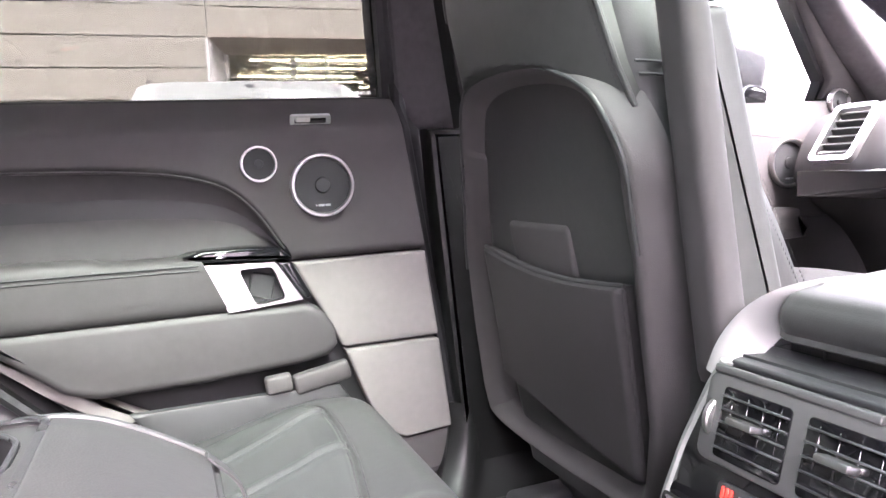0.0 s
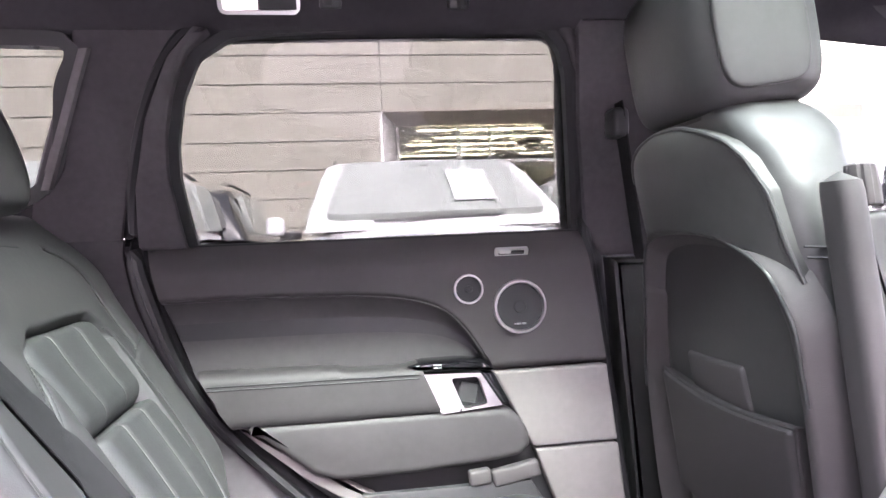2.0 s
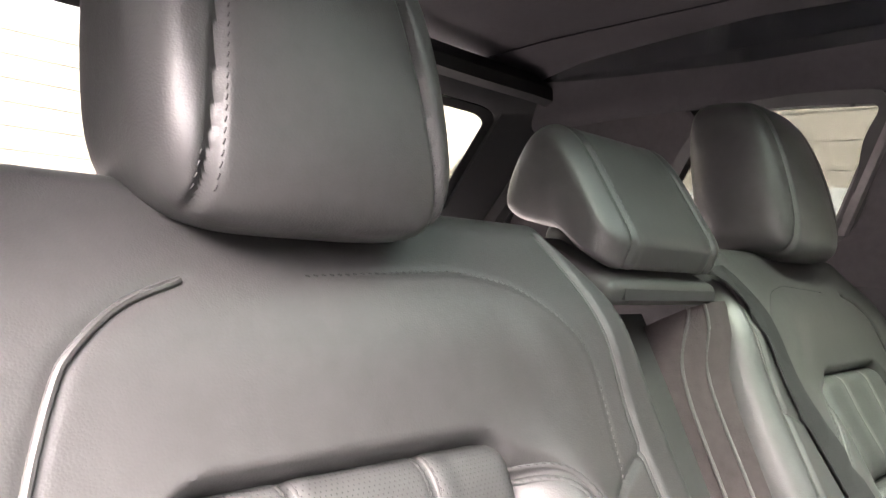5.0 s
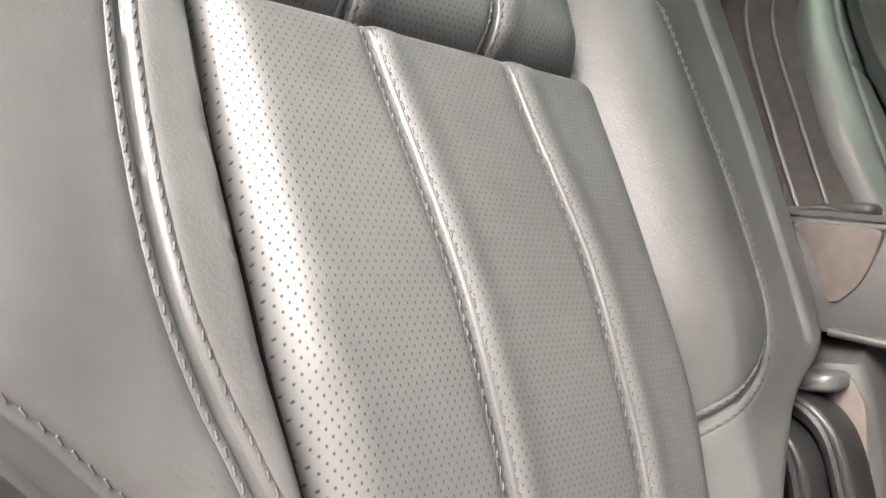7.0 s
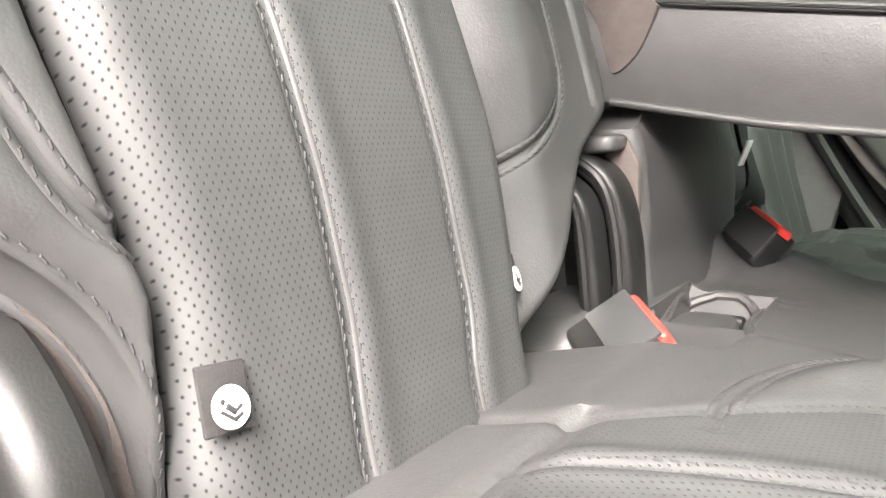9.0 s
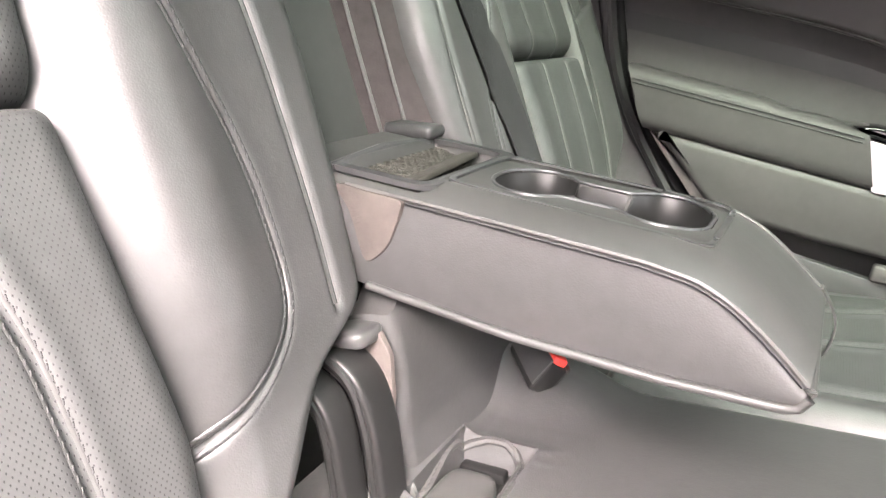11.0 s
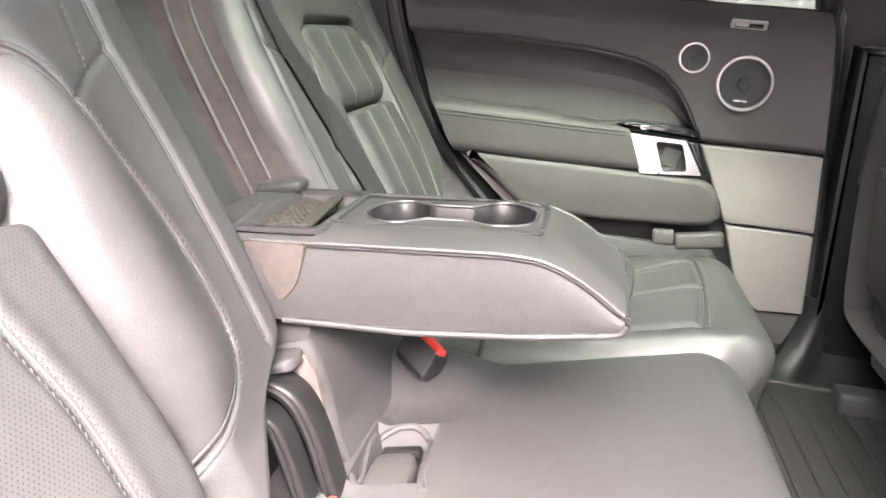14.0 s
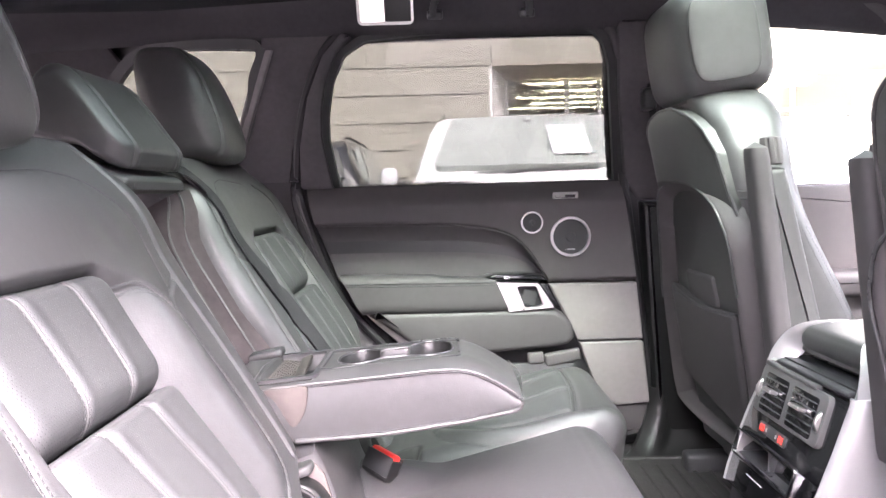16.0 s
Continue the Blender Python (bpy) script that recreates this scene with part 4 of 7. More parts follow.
C_IN = curve1([(-.40, .352), (-.30, .352), (-.27, .340), (-.20, .270), (-.15, .228), (-.10, .208), (0, .208), (.11, .208)])
C_OUT = curve1([(-.40, .500), (-.28, .500), (-.18, .494), (-.10, .502), (-.04, .540), (.02, .585), (.11, .60)])
C_1 = curve1([(-.40, .400), (-.28, .396), (-.20, .352), (-.15, .328), (-.09, .318), (-.03, .330), (.02, .347), (.11, .36)])
C_2 = curve1([(-.40, .450), (-.28, .448), (-.20, .425), (-.15, .414), (-.10, .414), (-.03, .440), (.025, .467), (.11, .48)])
C_FRONT = curve1([(.14, .0), (.21, .003), (.31, .018), (.40, .024), (.50, .022), (.585, .010), (.68, .0)])
C_PAD = smooth_line([(-.236, .330), (-.239, .300), (-.236, .275), (-.230, .252), (-.215, .218), (-.188, .193), (-.145, .172), (-.09, .160), (-.02, .156), (.03, .158)], 30)


C_DENSE = even(C_PAD, .004)


def sst(a, b, x):
    t = min(1.0, max(0.0, (x - a) / (b - a)))
    return t * t * (3 - 2 * t)


def side_cushion(s, label):
    """A side cushion: plain rear band, bolsters, and a perforated insert with two fanned channels."""

    def fn(x, yy):
        y = abs(yy)
        z = .754 + .262 * (x + .28) - .16 * max(0, x + .01) - .25 * max(0, -.29 - x)
        z += (.030 if s < 0 else .006) * (1 - sst(-.27, -.03, x))
        z -= .042 * sst(.46, .66, y)
        ci, co = C_IN(x), C_OUT(x)
        d = float(np.hypot(C_DENSE[:, 0] - x, C_DENSE[:, 1] - y).min()) if y < .40 else .1
        ins = x > -.238 and y > float(np.interp(x, C_PAD[2:, 0], C_PAD[2:, 1]))
        pad = sst(-.004, .026, d if ins else -d)
        z += .012 * pad * (1 - sst(-.05, .0, y - ci))
        z -= .003 * math.exp(-(d / .004) ** 2)
        if x < -.255:
            z -= .06 * sst(0, .022, .228 - y) * (1 - sst(-.278, -.255, x))
        if x < C_FRONT(y):
            z -= .004 * math.exp(-(min(abs(y - ci), abs(y - co)) / .0045) ** 2)
        if ci < y < co and -.283 < x < C_FRONT(y):
            for c in (C_1, C_2):
                q = y - c(x)
                z -= .0022 * math.exp(-(q / .004) ** 2)
                z += .0020 * math.exp(-((abs(q) - .009) / .007) ** 2)
        if ci - .01 < y < co + .01:
            z -= .005 * math.exp(-((x - C_FRONT(y)) / .005) ** 2)
            z -= .005 * math.exp(-((x + .283) / .006) ** 2)
        return z

    y0, y1 = (.150, .665) if s > 0 else (-.665, -.150)
    c, P = cushion("side_seat_cushion", label, -.40, .092, y0, y1, fn, .66, r=.05, nx=130, ny=150)
    U = np.zeros((90, 130, 3))
    UV = np.zeros((90, 130, 2))
    for i in range(90):
        for j in range(130):
            x = lerp(-.279, .012, i / 89)
            yy = lerp(C_IN(x) + .004, C_OUT(x) - .004, j / 129)
            x += (C_FRONT(yy) - .016) * i / 89
            e = min(i, 89 - i, j, 129 - j) / 4
            U[i, j] = (x, s * yy, fn(x, s * yy) + .0022 * min(1, e) - .0006)
            UV[i, j] = (s * yy, x)
    part("insert", grid_bm(U, UV), M_PERF, c, "perforated leather insert with stitched channels")
    rows = []
    up = lambda p: Vector((0, 0, 1))
    for cv, x0, lift in ((C_IN, -.28, .0008), (C_OUT, -.28, .0008), (C_1, -.27, .0024), (C_2, -.27, .0024)):
        for o in (-.004, .004):
            if cv is C_IN and o > 0:
                continue
            rows.append(stitch_bm([(x, s * (cv(x) + o), fn(x, cv(x) + o) + lift) for x in np.linspace(x0, -.005, 80)], up))
    for o in (-.004, .004):
        rows.append(stitch_bm([(C_FRONT(y) + o, s * y, fn(C_FRONT(y) + o, y) + .0008) for y in np.linspace(.212, .58, 60)], up))
        q = shifted(C_PAD[:22], o)
        if s < 0:
            rows.append(stitch_bm([(a, s * b, fn(a, b) + .0008) for a, b in even(q, .003)], up))
    stuff(part("seam_stitching", merge(*rows), M_THREAD, c))
    for o in (-.004, .004):
        if s < 0:
            part("seam_welt", tube_bm([(a, s * b, fn(a, b) - .0006) for a, b in even(shifted(C_PAD[:22], o), .006)], .0026, 8, flat=.6), M_LEATHER, c)
        part("seam_welt", tube_bm([(C_FRONT(y) + o, s * y, fn(C_FRONT(y) + o, y) - .0006) for y in np.linspace(.212, .58, 50)], .0026, 8, flat=.6), M_LEATHER, c)
    part("piping", tube_bm([(.055 - .9 * max(0, .21 - y) ** 1.3 - 1.2 * max(0, y - .58) ** 1.3, s * y, fn(.055, y) - .022 - .6 * max(0, .20 - y) - .6 * max(0, y - .61)) for y in np.linspace(.16, .65, 40)], .003, 8), M_LEATHER_SOFT, c)
    return c


side_cushion(1, "black leather rear seat cushion beside the far door, three channels")
side_cushion(-1, "black leather rear seat cushion beside the open door")


# ---------------------------------------------------------------- seat belts and buckles
def buckle(at, along, lean, tall, label):
    """The button's middle, the way it runs, and the way the buckle points."""
    b = thing("seat_belt_buckle", at, label, "seat belt", "seat belt buckles")
    ex = Vector(along).normalized()
    ez = (Vector(lean) - ex * ex.dot(Vector(lean))).normalized()
    ey = ez.cross(ex)
    m = Matrix.Translation(at) @ Matrix((ex, ey, ez)).transposed().to_4x4()
    part("body", rbox_bm((.058, .024, tall), .004, m @ pose(0, 0, -.004 - tall / 2), 3), M_DRUM, b)
    part("frame", rbox_bm((.056, .003, .030), .0012, m @ pose(0, .0112, -.016), 2), M_PLASTIC_SATIN, b)
    part("frame", rbox_bm((.056, .003, .030), .0012, m @ pose(0, -.0112, -.016), 2), M_PLASTIC_SATIN, b)
    part("press_button", rbox_bm((.052, .017, .014), .0042, m @ pose(0, 0, -.004), 3), M_RED, b, "red press button")
    return b


buckle((-.307, -.189, .776), (1, -1, -.1), (.50, .40, .65), .044, "black seat belt buckle with a red press button")
buckle((-.3055, .084, .807), (1, -1, -.2), (.30, .25, .90), .034, "black seat belt buckle with a red press button by the armrest")


def strap(pts, w, t, label):
    """A moulded band that arches down between the seats; pts run in x and z at one y."""
    c = thing("belt_guide", pts[-1], label, "seat belt", "belt guides")
    p = smooth_line(pts, 36)
    rings = []
    for i in range(36):
        d = Vector(p[min(i + 1, 35)]) - Vector(p[max(i - 1, 0)])
        out = Vector((d.z, 0, -d.x)).normalized()
        out = out if out.x > 0 else -out
        rings.append([Vector(p[i]) + out * a + Vector((0, b, 0)) for a, b in rrect(t, w, .004, 4)])
    part("band", loft_bm(rings), M_DRUM, c)
    sg = -1 if pts[0][1] < 0 else 1
    part("lip", tube_bm([r[0] + (r[6] - r[0]) * .5 + Vector((.0, 0, 0)) for r in rings[2:]], .0028, 8), M_DRUM, c, "rounded lip along the band")
    part("lip", tube_bm([(q[0] - .002, q[1] + sg * w * .47, q[2] + .002) for q in p[2:]], .0034, 8), M_DRUM, c, "rounded lip along the band")
    return c


strap([(-.420, -.127, .846), (-.396, -.127, .847), (-.374, -.127, .836), (-.357, -.126, .805), (-.343, -.126, .765), (-.330, -.126, .728)], .032, .014, "black moulded belt guide between the seats")
strap([(-.420, -.154, .835), (-.397, -.154, .833), (-.380, -.154, .822), (-.367, -.153, .792), (-.354, -.153, .755), (-.342, -.153, .720)], .028, .014, "black moulded belt guide between the seats")
# far seat shoulder belt lying down the seat back
sb = thing("shoulder_belt", back_point(-.20, .95, .02, -1), "black webbing shoulder belt down the far seat back", "seat belt")
bl = smooth_line([(.135, 1.385), (.16, 1.30), (.175, 1.215), (.195, 1.10), (.215, .96), (.235, .86)], 40)
B = np.zeros((40, 5, 3))
for i, (yy, vv) in enumerate(bl):
    for j in range(5):
        o = (j - 2) * .0085
        B[i, j] = back_point(-(yy + o), vv, float(cover_height(np.array(-(yy + o)), np.array(vv))) + .005, -1)
part("webbing", grid_bm(B, skirt=-SN * .0015), M_BELT, sb)

# moulded side cover at the door end of the near seat
sc = thing("seat_side_cover", (-.33, -.53, .70), "black satin moulded plastic cover at the seat side", "seat trim")
prof = [(0, -.0), (.050, .0), (.068, .0005), (.076, .002), (.081, .006), (.083, .012), (.083, .020), (.079, .024), (0, .024)]
part("shell", revolve_bm(prof, (-.405, -.530, .745), (0, 1, 0), 64), M_DRUM, sc)
F = np.zeros((30, 6, 3))
for i in range(30):
    vv = lerp(.908, .835, i / 29)
    for j in range(6):
        d = .0045 - .0012 * j
        hh = float(cover_height(np.array(OUT_L(vv) + max(d, 0)), np.array(vv))) if d > 0 else -.024
        F[i, j] = back_point(OUT_L(vv) + d - .001, vv, hh + .0018 - .0008 * j)
part("felt_edge", grid_bm(F, skirt=-SN * .004), M_FELT, sc, "frayed grey felt edge")

# ---------------------------------------------------------------- body sides, roof and floor
def wy(z):
    """Inner face of the body side above the window sill."""
    return .77 - .33 * (z - 1.21)


def side_place(s, out=0.0):
    return lambda a, b, h: Vector((a, s * (wy(b) + out - h), b))


def flat_place(s, y0):
    return lambda a, b, h: Vector((a, s * (y0 - h), b))


WIN = [(-.454, 1.212), (-.462, 1.26), (-.471, 1.33), (-.468, 1.383), (-.452, 1.452), (-.424, 1.508), (-.372, 1.538), (-.297, 1.545), (-.10, 1.552), (.100, 1.553), (.138, 1.545), (.160, 1.522), (.174, 1.483), (.190, 1.35), (.206, 1.212)]


def body_side(s, tag):
    """Pillar trims, quarter window and roof rail of one side."""
    sp = side_place(s)
    low = [(-.440, 1.566), (-.600, 1.566), (-.609, 1.528), (-.628, 1.485), (-.660, 1.405), (-.700, 1.31), (-.725, 1.215), (-.582, 1.208), (-.560, 1.30), (-.515, 1.42), (-.470, 1.51)]
    setting("pillar_c_" + tag, slab_bm(ring_of(low), side_place(s, .012), .014, .005), M_PILLAR, "dark cloth-covered rear pillar trim", "pillar trim")
    lowc = [(-.90, 1.235), (-.572, 1.232), (-.575, 1.203), (-.560, 1.12), (-.508, .985), (-.43, .88), (-.32, .78), (-.32, .66), (-.90, .66)]
    setting("pillar_c_lower_" + tag, slab_bm(ring_of(lowc), flat_place(s, .800), .040, .005), M_PILLAR, "dark lower rear pillar trim", "pillar trim")
    # quarter window
    q = [(-.619, 1.519), (-.655, 1.527), (-.818, 1.527), (-.905, 1.496), (-.975, 1.41), (-1.02, 1.315), (-.708, 1.315), (-.640, 1.475)]
    qr = ring_of(smooth_line(q, 60, True))
    w = thing("window_quarter_" + tag, (-.82, s * .72, 1.32), "fixed rear quarter window with a dark frame", "window", kind="structure")
    part("window_frame", frame_bm(grown(qr, .022), qr, side_place(s, .018), .022), M_PLASTIC, w)
    part("pane", slab_bm(grown(qr, .008), side_place(s, .026), .004, .001), M_PRIVACY, w)
    # pillar cloth facing the quarter window, coloured as lit by it
    edge = even(np.array([(-.619, 1.523), (-.640, 1.475), (-.674, 1.395), (-.708, 1.315)]), .01)
    P = np.zeros((len(edge), 6, 3))
    for i, (x, z) in enumerate(edge):
        for j in range(6):
            t = j / 5
            P[i, j] = (x + .002 + .034 * t, s * (wy(z) + lerp(.016, -.010, math.sin(t * math.pi / 2))), z)
    setting("quarter_reveal_" + tag, grid_bm(P, skirt=(.004, s * .006, 0)), M_PILLAR_LIT, "cloth reveal beside the quarter window, window light put into its colour", "pillar trim")
    # rear trim past the quarter window
    rearp = [(-.98, 1.575), (-1.29, 1.575), (-1.60, 1.15), (-1.60, .62), (-.88, .62), (-.88, 1.30), (-1.045, 1.30), (-1.0, 1.41), (-.93, 1.505)]
    setting("pillar_d_" + tag, slab_bm(ring_of(rearp), side_place(s, .060), .050, .005), M_PILLAR, "dark cloth rear corner trim", "pillar trim")
    # middle pillar: cloth upper, moulded lower
    up = [(.186, 1.57), (.430, 1.57), (.425, 1.165), (.262, 1.165), (.228, 1.21), (.200, 1.40)]
    setting("pillar_b_" + tag, slab_bm(ring_of(up), side_place(s, .012), .030, .010), M_PILLAR, "dark cloth-covered middle pillar trim", "pillar trim")
    lo = [(.262, 1.163), (.430, 1.163), (.450, .90), (.46, .60), (.30, .56), (.292, .70), (.272, .97)]
    setting("pillar_b_lower_" + tag, slab_bm(ring_of(lo), flat_place(s, .760), .045, .014), M_DRUM, "glossy moulded lower middle pillar cover", "pillar trim")
    # roof rail, a curved band that runs into the roof lining
    prof = smooth_line([(.668, 1.546), (.648, 1.553), (.630, 1.570), (.612, 1.602), (.585, 1.626), (.53, 1.642), (.48, 1.647), (.43, 1.6485)], 22)
    xs = np.linspace(-1.30, 1.0, 60)
    R = np.zeros((len(xs), len(prof), 3))
    for i, x in enumerate(xs):
        fall = -.05 * max(0, -x - .75) - .10 * max(0, x - .55) - .05 * max(0, -x - 1.1)
        for j, (yy, zz) in enumerate(prof):
            R[i, j] = (x, s * (yy - .04 * max(0, -x - .7)), zz + fall)
    setting("roof_rail_" + tag, grid_bm(R, skirt=(0, s * .06, .05)), M_LINER, "dark cloth roof rail above the doors", "roof trim")
    # seal round the door opening
    loop = [(-.52, 1.42), (-.478, 1.507), (-.43, 1.556), (-.36, 1.566), (.10, 1.570), (.165, 1.560), (.194, 1.51), (.205, 1.40), (.228, 1.20), (.256, .97), (.288, .70), (.27, .61), (.14, .585), (-.06, .60), (-.22, .70), (-.395, .868), (-.478, .982), (-.528, 1.112), (-.552, 1.21), (-.548, 1.31)]
    lp = smooth_line(loop, 120, True)
    pts = [(x, s * (wy(z) + .004 if z > 1.21 else .752), z) for x, z in lp]
    setting("door_seal_" + tag, tube_bm(pts, .011, 8, True), M_SEAL, "black rubber door seal", "seal")
    # body frame behind the seal and round the quarter window
    pts = [(x, s * (wy(z) + .040 if z > 1.21 else .792), z) for x, z in grown(lp, .006)]
    setting("door_frame_" + tag, tube_bm(pts, .034, 10, True), M_SEAL, "black body frame behind the door seal", "door frame")
    setting("quarter_frame_" + tag, frame_bm(grown(qr, .10), grown(qr, .012), side_place(s, .046), .008), M_SEAL, "black body frame round the quarter window", "window frame")
    # sill and cant outside, to close the body
    setting("sill_" + tag, rbox_bm((1.5, .14, .08), .03, pose(-.05, s * .765, .52)), M_PLASTIC, "black moulded door sill", "sill")


body_side(1, "far")
body_side(-1, "near")

# roof lining with the glass roof opening
xs = list(np.linspace(-1.30, -.47, 24)) + list(np.linspace(-.44, .95, 20))
ys = np.linspace(-.46, .46, 40)


def roof_z(x, y):
    return 1.662 - .05 * max(0, -x - .75) - .10 * max(0, x - .55) - .012 * (abs(y) / .46) ** 2 - .05 * max(0, -x - 1.1)


bm = bmesh.new()
vv = {}
for i, x in enumerate(xs):
    for j, y in enumerate(ys):
        vv[i, j] = bm.verts.new((x, y, roof_z(x, y)))
for i in range(len(xs) - 1):
    for j in range(len(ys) - 1):
        xm, ym = (xs[i] + xs[i + 1]) / 2, (ys[j] + ys[j + 1]) / 2
        if -.47 < xm < .62 and abs(ym) < .345:
            continue
        bm.faces.new((vv[i, j], vv[i + 1, j], vv[i + 1, j + 1], vv[i, j + 1]))
for v in [v for v in bm.verts if not v.link_faces]:
    bm.verts.remove(v)
ext = bmesh.ops.extrude_face_region(bm, geom=list(bm.faces))
bmesh.ops.translate(bm, verts=[g for g in ext["geom"] if isinstance(g, bmesh.types.BMVert)], vec=(0, 0, .02))
setting("ceiling", bm, M_LINER, "dark cloth roof lining with a glass roof opening", "ceiling")
roof = thing("roof_window", (0.08, 0, 1.66), "panoramic glass roof with a dark frame", "roof window", kind="structure")
ro = [(.075 + a, b) for a, b in rrect(1.15, .745, .06, 6)]
ri = [(.075 + a, b) for a, b in rrect(1.07, .655, .035, 6)]
part("frame", frame_bm(ro, ri, lambda a, b, h: Vector((a, b, roof_z(a, b) - .012 + h)), .035, .004), M_PLASTIC, roof, "black moulded opening frame")
rs = [(.075 + a, b) for a, b in rrect(1.10, .69, .045, 6)]
rs2 = [(.075 + a, b) for a, b in rrect(1.09, .68, .043, 6)]
part("blind_rail", frame_bm(rs, rs2, lambda a, b, h: Vector((a, b, roof_z(a, b) - .020 + h)), .010), M_SILVER, roof, "thin bright rail")
part("pane", slab_bm([(.075 + a, b) for a, b in rrect(1.16, .75, .05, 5)], lambda a, b, h: Vector((a, b, roof_z(a, b) + .03 + h)), .005, .001), M_ROOF_GLASS, roof)


# tailgate with its window
def gate(y, t, h=0.0):
    return Vector((-1.28 - .27 * t + .8 * h, y, 1.55 - .375 * t + .58 * h))


gout = [(a, .60 + b) for a, b in rrect(1.66, 1.44, .10, 6)]
gin = [(a, .37 + b) for a, b in rrect(1.02, .66, .07, 6)]
tail = thing("tailgate", (-1.45, 0, .9), "closed tailgate with rear window and dark inner trim", "car door", kind="structure")
part("inner_trim", frame_bm(gout, gin, lambda a, b, h: gate(a, b, h), .025, .004), M_PLASTIC, tail)
part("window_seal", frame_bm([(a, .37 + b) for a, b in rrect(1.03, .67, .07, 6)], [(a, .37 + b) for a, b in rrect(.97, .61, .05, 6)], lambda a, b, h: gate(a, b, h - .012), .006), M_SEAL, tail)
part("rear_pane", slab_bm([(a, .37 + b) for a, b in rrect(1.10, .74, .06, 6)], lambda a, b, h: gate(a, b, h - .016), .004, .001), M_REAR_GLASS, tail)
lip = [gate(-.66, -.03, .03), gate(-.3, -.05, .03), gate(.3, -.05, .03), gate(.66, -.03, .03), gate(.685, .2, .03), gate(.675, .8, .03), gate(.67, 1.25, .03)]
part("seal", tube_bm([tuple(p) for p in smooth_line([tuple(q) for q in lip], 50)], .030, 8), M_SEAL, tail)
part("latch_plate", rbox_bm((.03, .07, .03), .006, pose(-1.30, .60, 1.19)), M_SILVER, tail, "bright latch plate")
# cargo floor, cabin floor
bm = rbox_bm((2.6, 1.52, .06), .01, pose(.05, 0, .52))
setting("floor", bm, M_CARPET, "black carpeted car floor", "floor")
bm = rbox_bm((.95, 1.36, .10), .02, pose(-1.05, 0, .70))
setting("cargo_floor", bm, M_CARPET, "black carpeted cargo floor", "floor")
setting("tunnel", rbox_bm((1.6, .22, .14), .05, pose(.85, .04, .60)), M_CARPET, "black carpeted centre tunnel", "floor")
setting("seat_base", rbox_bm((.42, 1.34, .14), .03, pose(-.17, 0, .60)), M_CARPET, "black carpeted rear seat base", "floor")


def floor_mat(y, label):
    m = thing("floor_mat", (.25, y, .552), label, "floor mat", "floor mats")
    part("mat", slab_bm([(.27 + a, y + b) for a, b in rrect(.40, .46, .05, 6)], lambda a, b, h: Vector((a, b, .551 + h)), .012, .004), M_MAT, m)
    for k in range(9):
        part("rib", rbox_bm((.008, .36, .005), .002, pose(.12 + k * .036, y, .5645)), M_MAT, m)
    part("raised_edge", tube_bm([(.27 + a, y + b, .563) for a, b in rrect(.385, .445, .045, 5)], .006, 8, True), M_MAT, m)


floor_mat(.44, "ribbed black rubber floor mat in the rear footwell")
floor_mat(-.40, "ribbed black rubber floor mat in the rear footwell")
sw = thing("sill_moulding", (.27, .70, .56), "black moulded curve at the foot of the middle pillar", "sill", kind="structure")
P = np.zeros((30, 20, 3))
for i in range(30):
    for j in range(20):
        q = math.pi / 2 * i / 29
        t = j / 19
        x = lerp(.278 - .095 * (1 - math.cos(q)), .46, t)
        P[i, j] = (x, .735 - .085 * (1 - math.cos(q)) - .020 * math.sin(math.pi * min(1, t * 3)), .715 - .158 * math.sin(q))
part("cover", grid_bm(P, skirt=(0, .02, -.004)), M_DRUM, sw)

# dome lamp and grab handle on the far roof rail
lampt = thing("courtesy_lamp", (-.33, .618, 1.594), "lit courtesy lamp in a grey frame on the roof rail", "lamp")
lm = Matrix.Translation((-.329, .612, 1.594)) @ pose(0, 0, 0, -62, 0, 0)


LO = rrect(.122, .068, .012, 5)
LI = rrect(.110, .056, .008, 5)
part("frame", frame_bm(LO, LI, lambda a, b, h: lm @ Vector((a, b, -.006 + h)), .010, .0015), M_SILVER, lampt, "grey satin frame")
part("lens", rbox_bm((.052, .054, .008), .003, lm @ pose(-.028, 0, -.003)), M_LAMP, lampt, "lit frosted lens")
part("switch_plate", rbox_bm((.056, .054, .006), .002, lm @ pose(.028, 0, -.004)), M_PLASTIC, lampt)
grab = thing("grab_handle", (-.12, .62, 1.585), "black folding grab handle on the roof rail", "handle")
gp = smooth_line([(-.226, .612, 1.578), (-.222, .590, 1.600), (-.200, .584, 1.617), (-.12, .582, 1.621), (-.045, .584, 1.616), (-.022, .590, 1.600), (-.018, .612, 1.578)], 40)
part("bar", tube_bm(gp, .008, 10), M_PLASTIC, grab)
for gx in (-.222, -.022):
    part("mount", rbox_bm((.034, .016, .018), .005, pose(gx, .618, 1.580, 30)), M_PLASTIC_SATIN, grab)
hook = thing("coat_hook", (-.65, .664, 1.527), "small black coat hook by the quarter window", "hook")
part("hook", revolve_bm([(.001, 0), (.006, .002), (.007, .008), (.004, .014), (.001, .015)], (-.664, .672, 1.536), (0, -.5, -1), 14), M_PLASTIC, hook)

nudge(lampt, .006, 0, .002)
nudge(grab, .006, 0, .001)
nudge(hook, .006, 0, .002)

# ---------------------------------------------------------------- far rear door
door = thing("rear_door", (-.12, .76, .62), "closed rear car door with charcoal trim, speakers and a grey pocket panel", "car door")


def trim_y(z):
    """How far the upper trim stands in, by height: it rolls back to the sill."""
    return .742 + .030 * max(0, (z - 1.165) / .05) ** 1.6


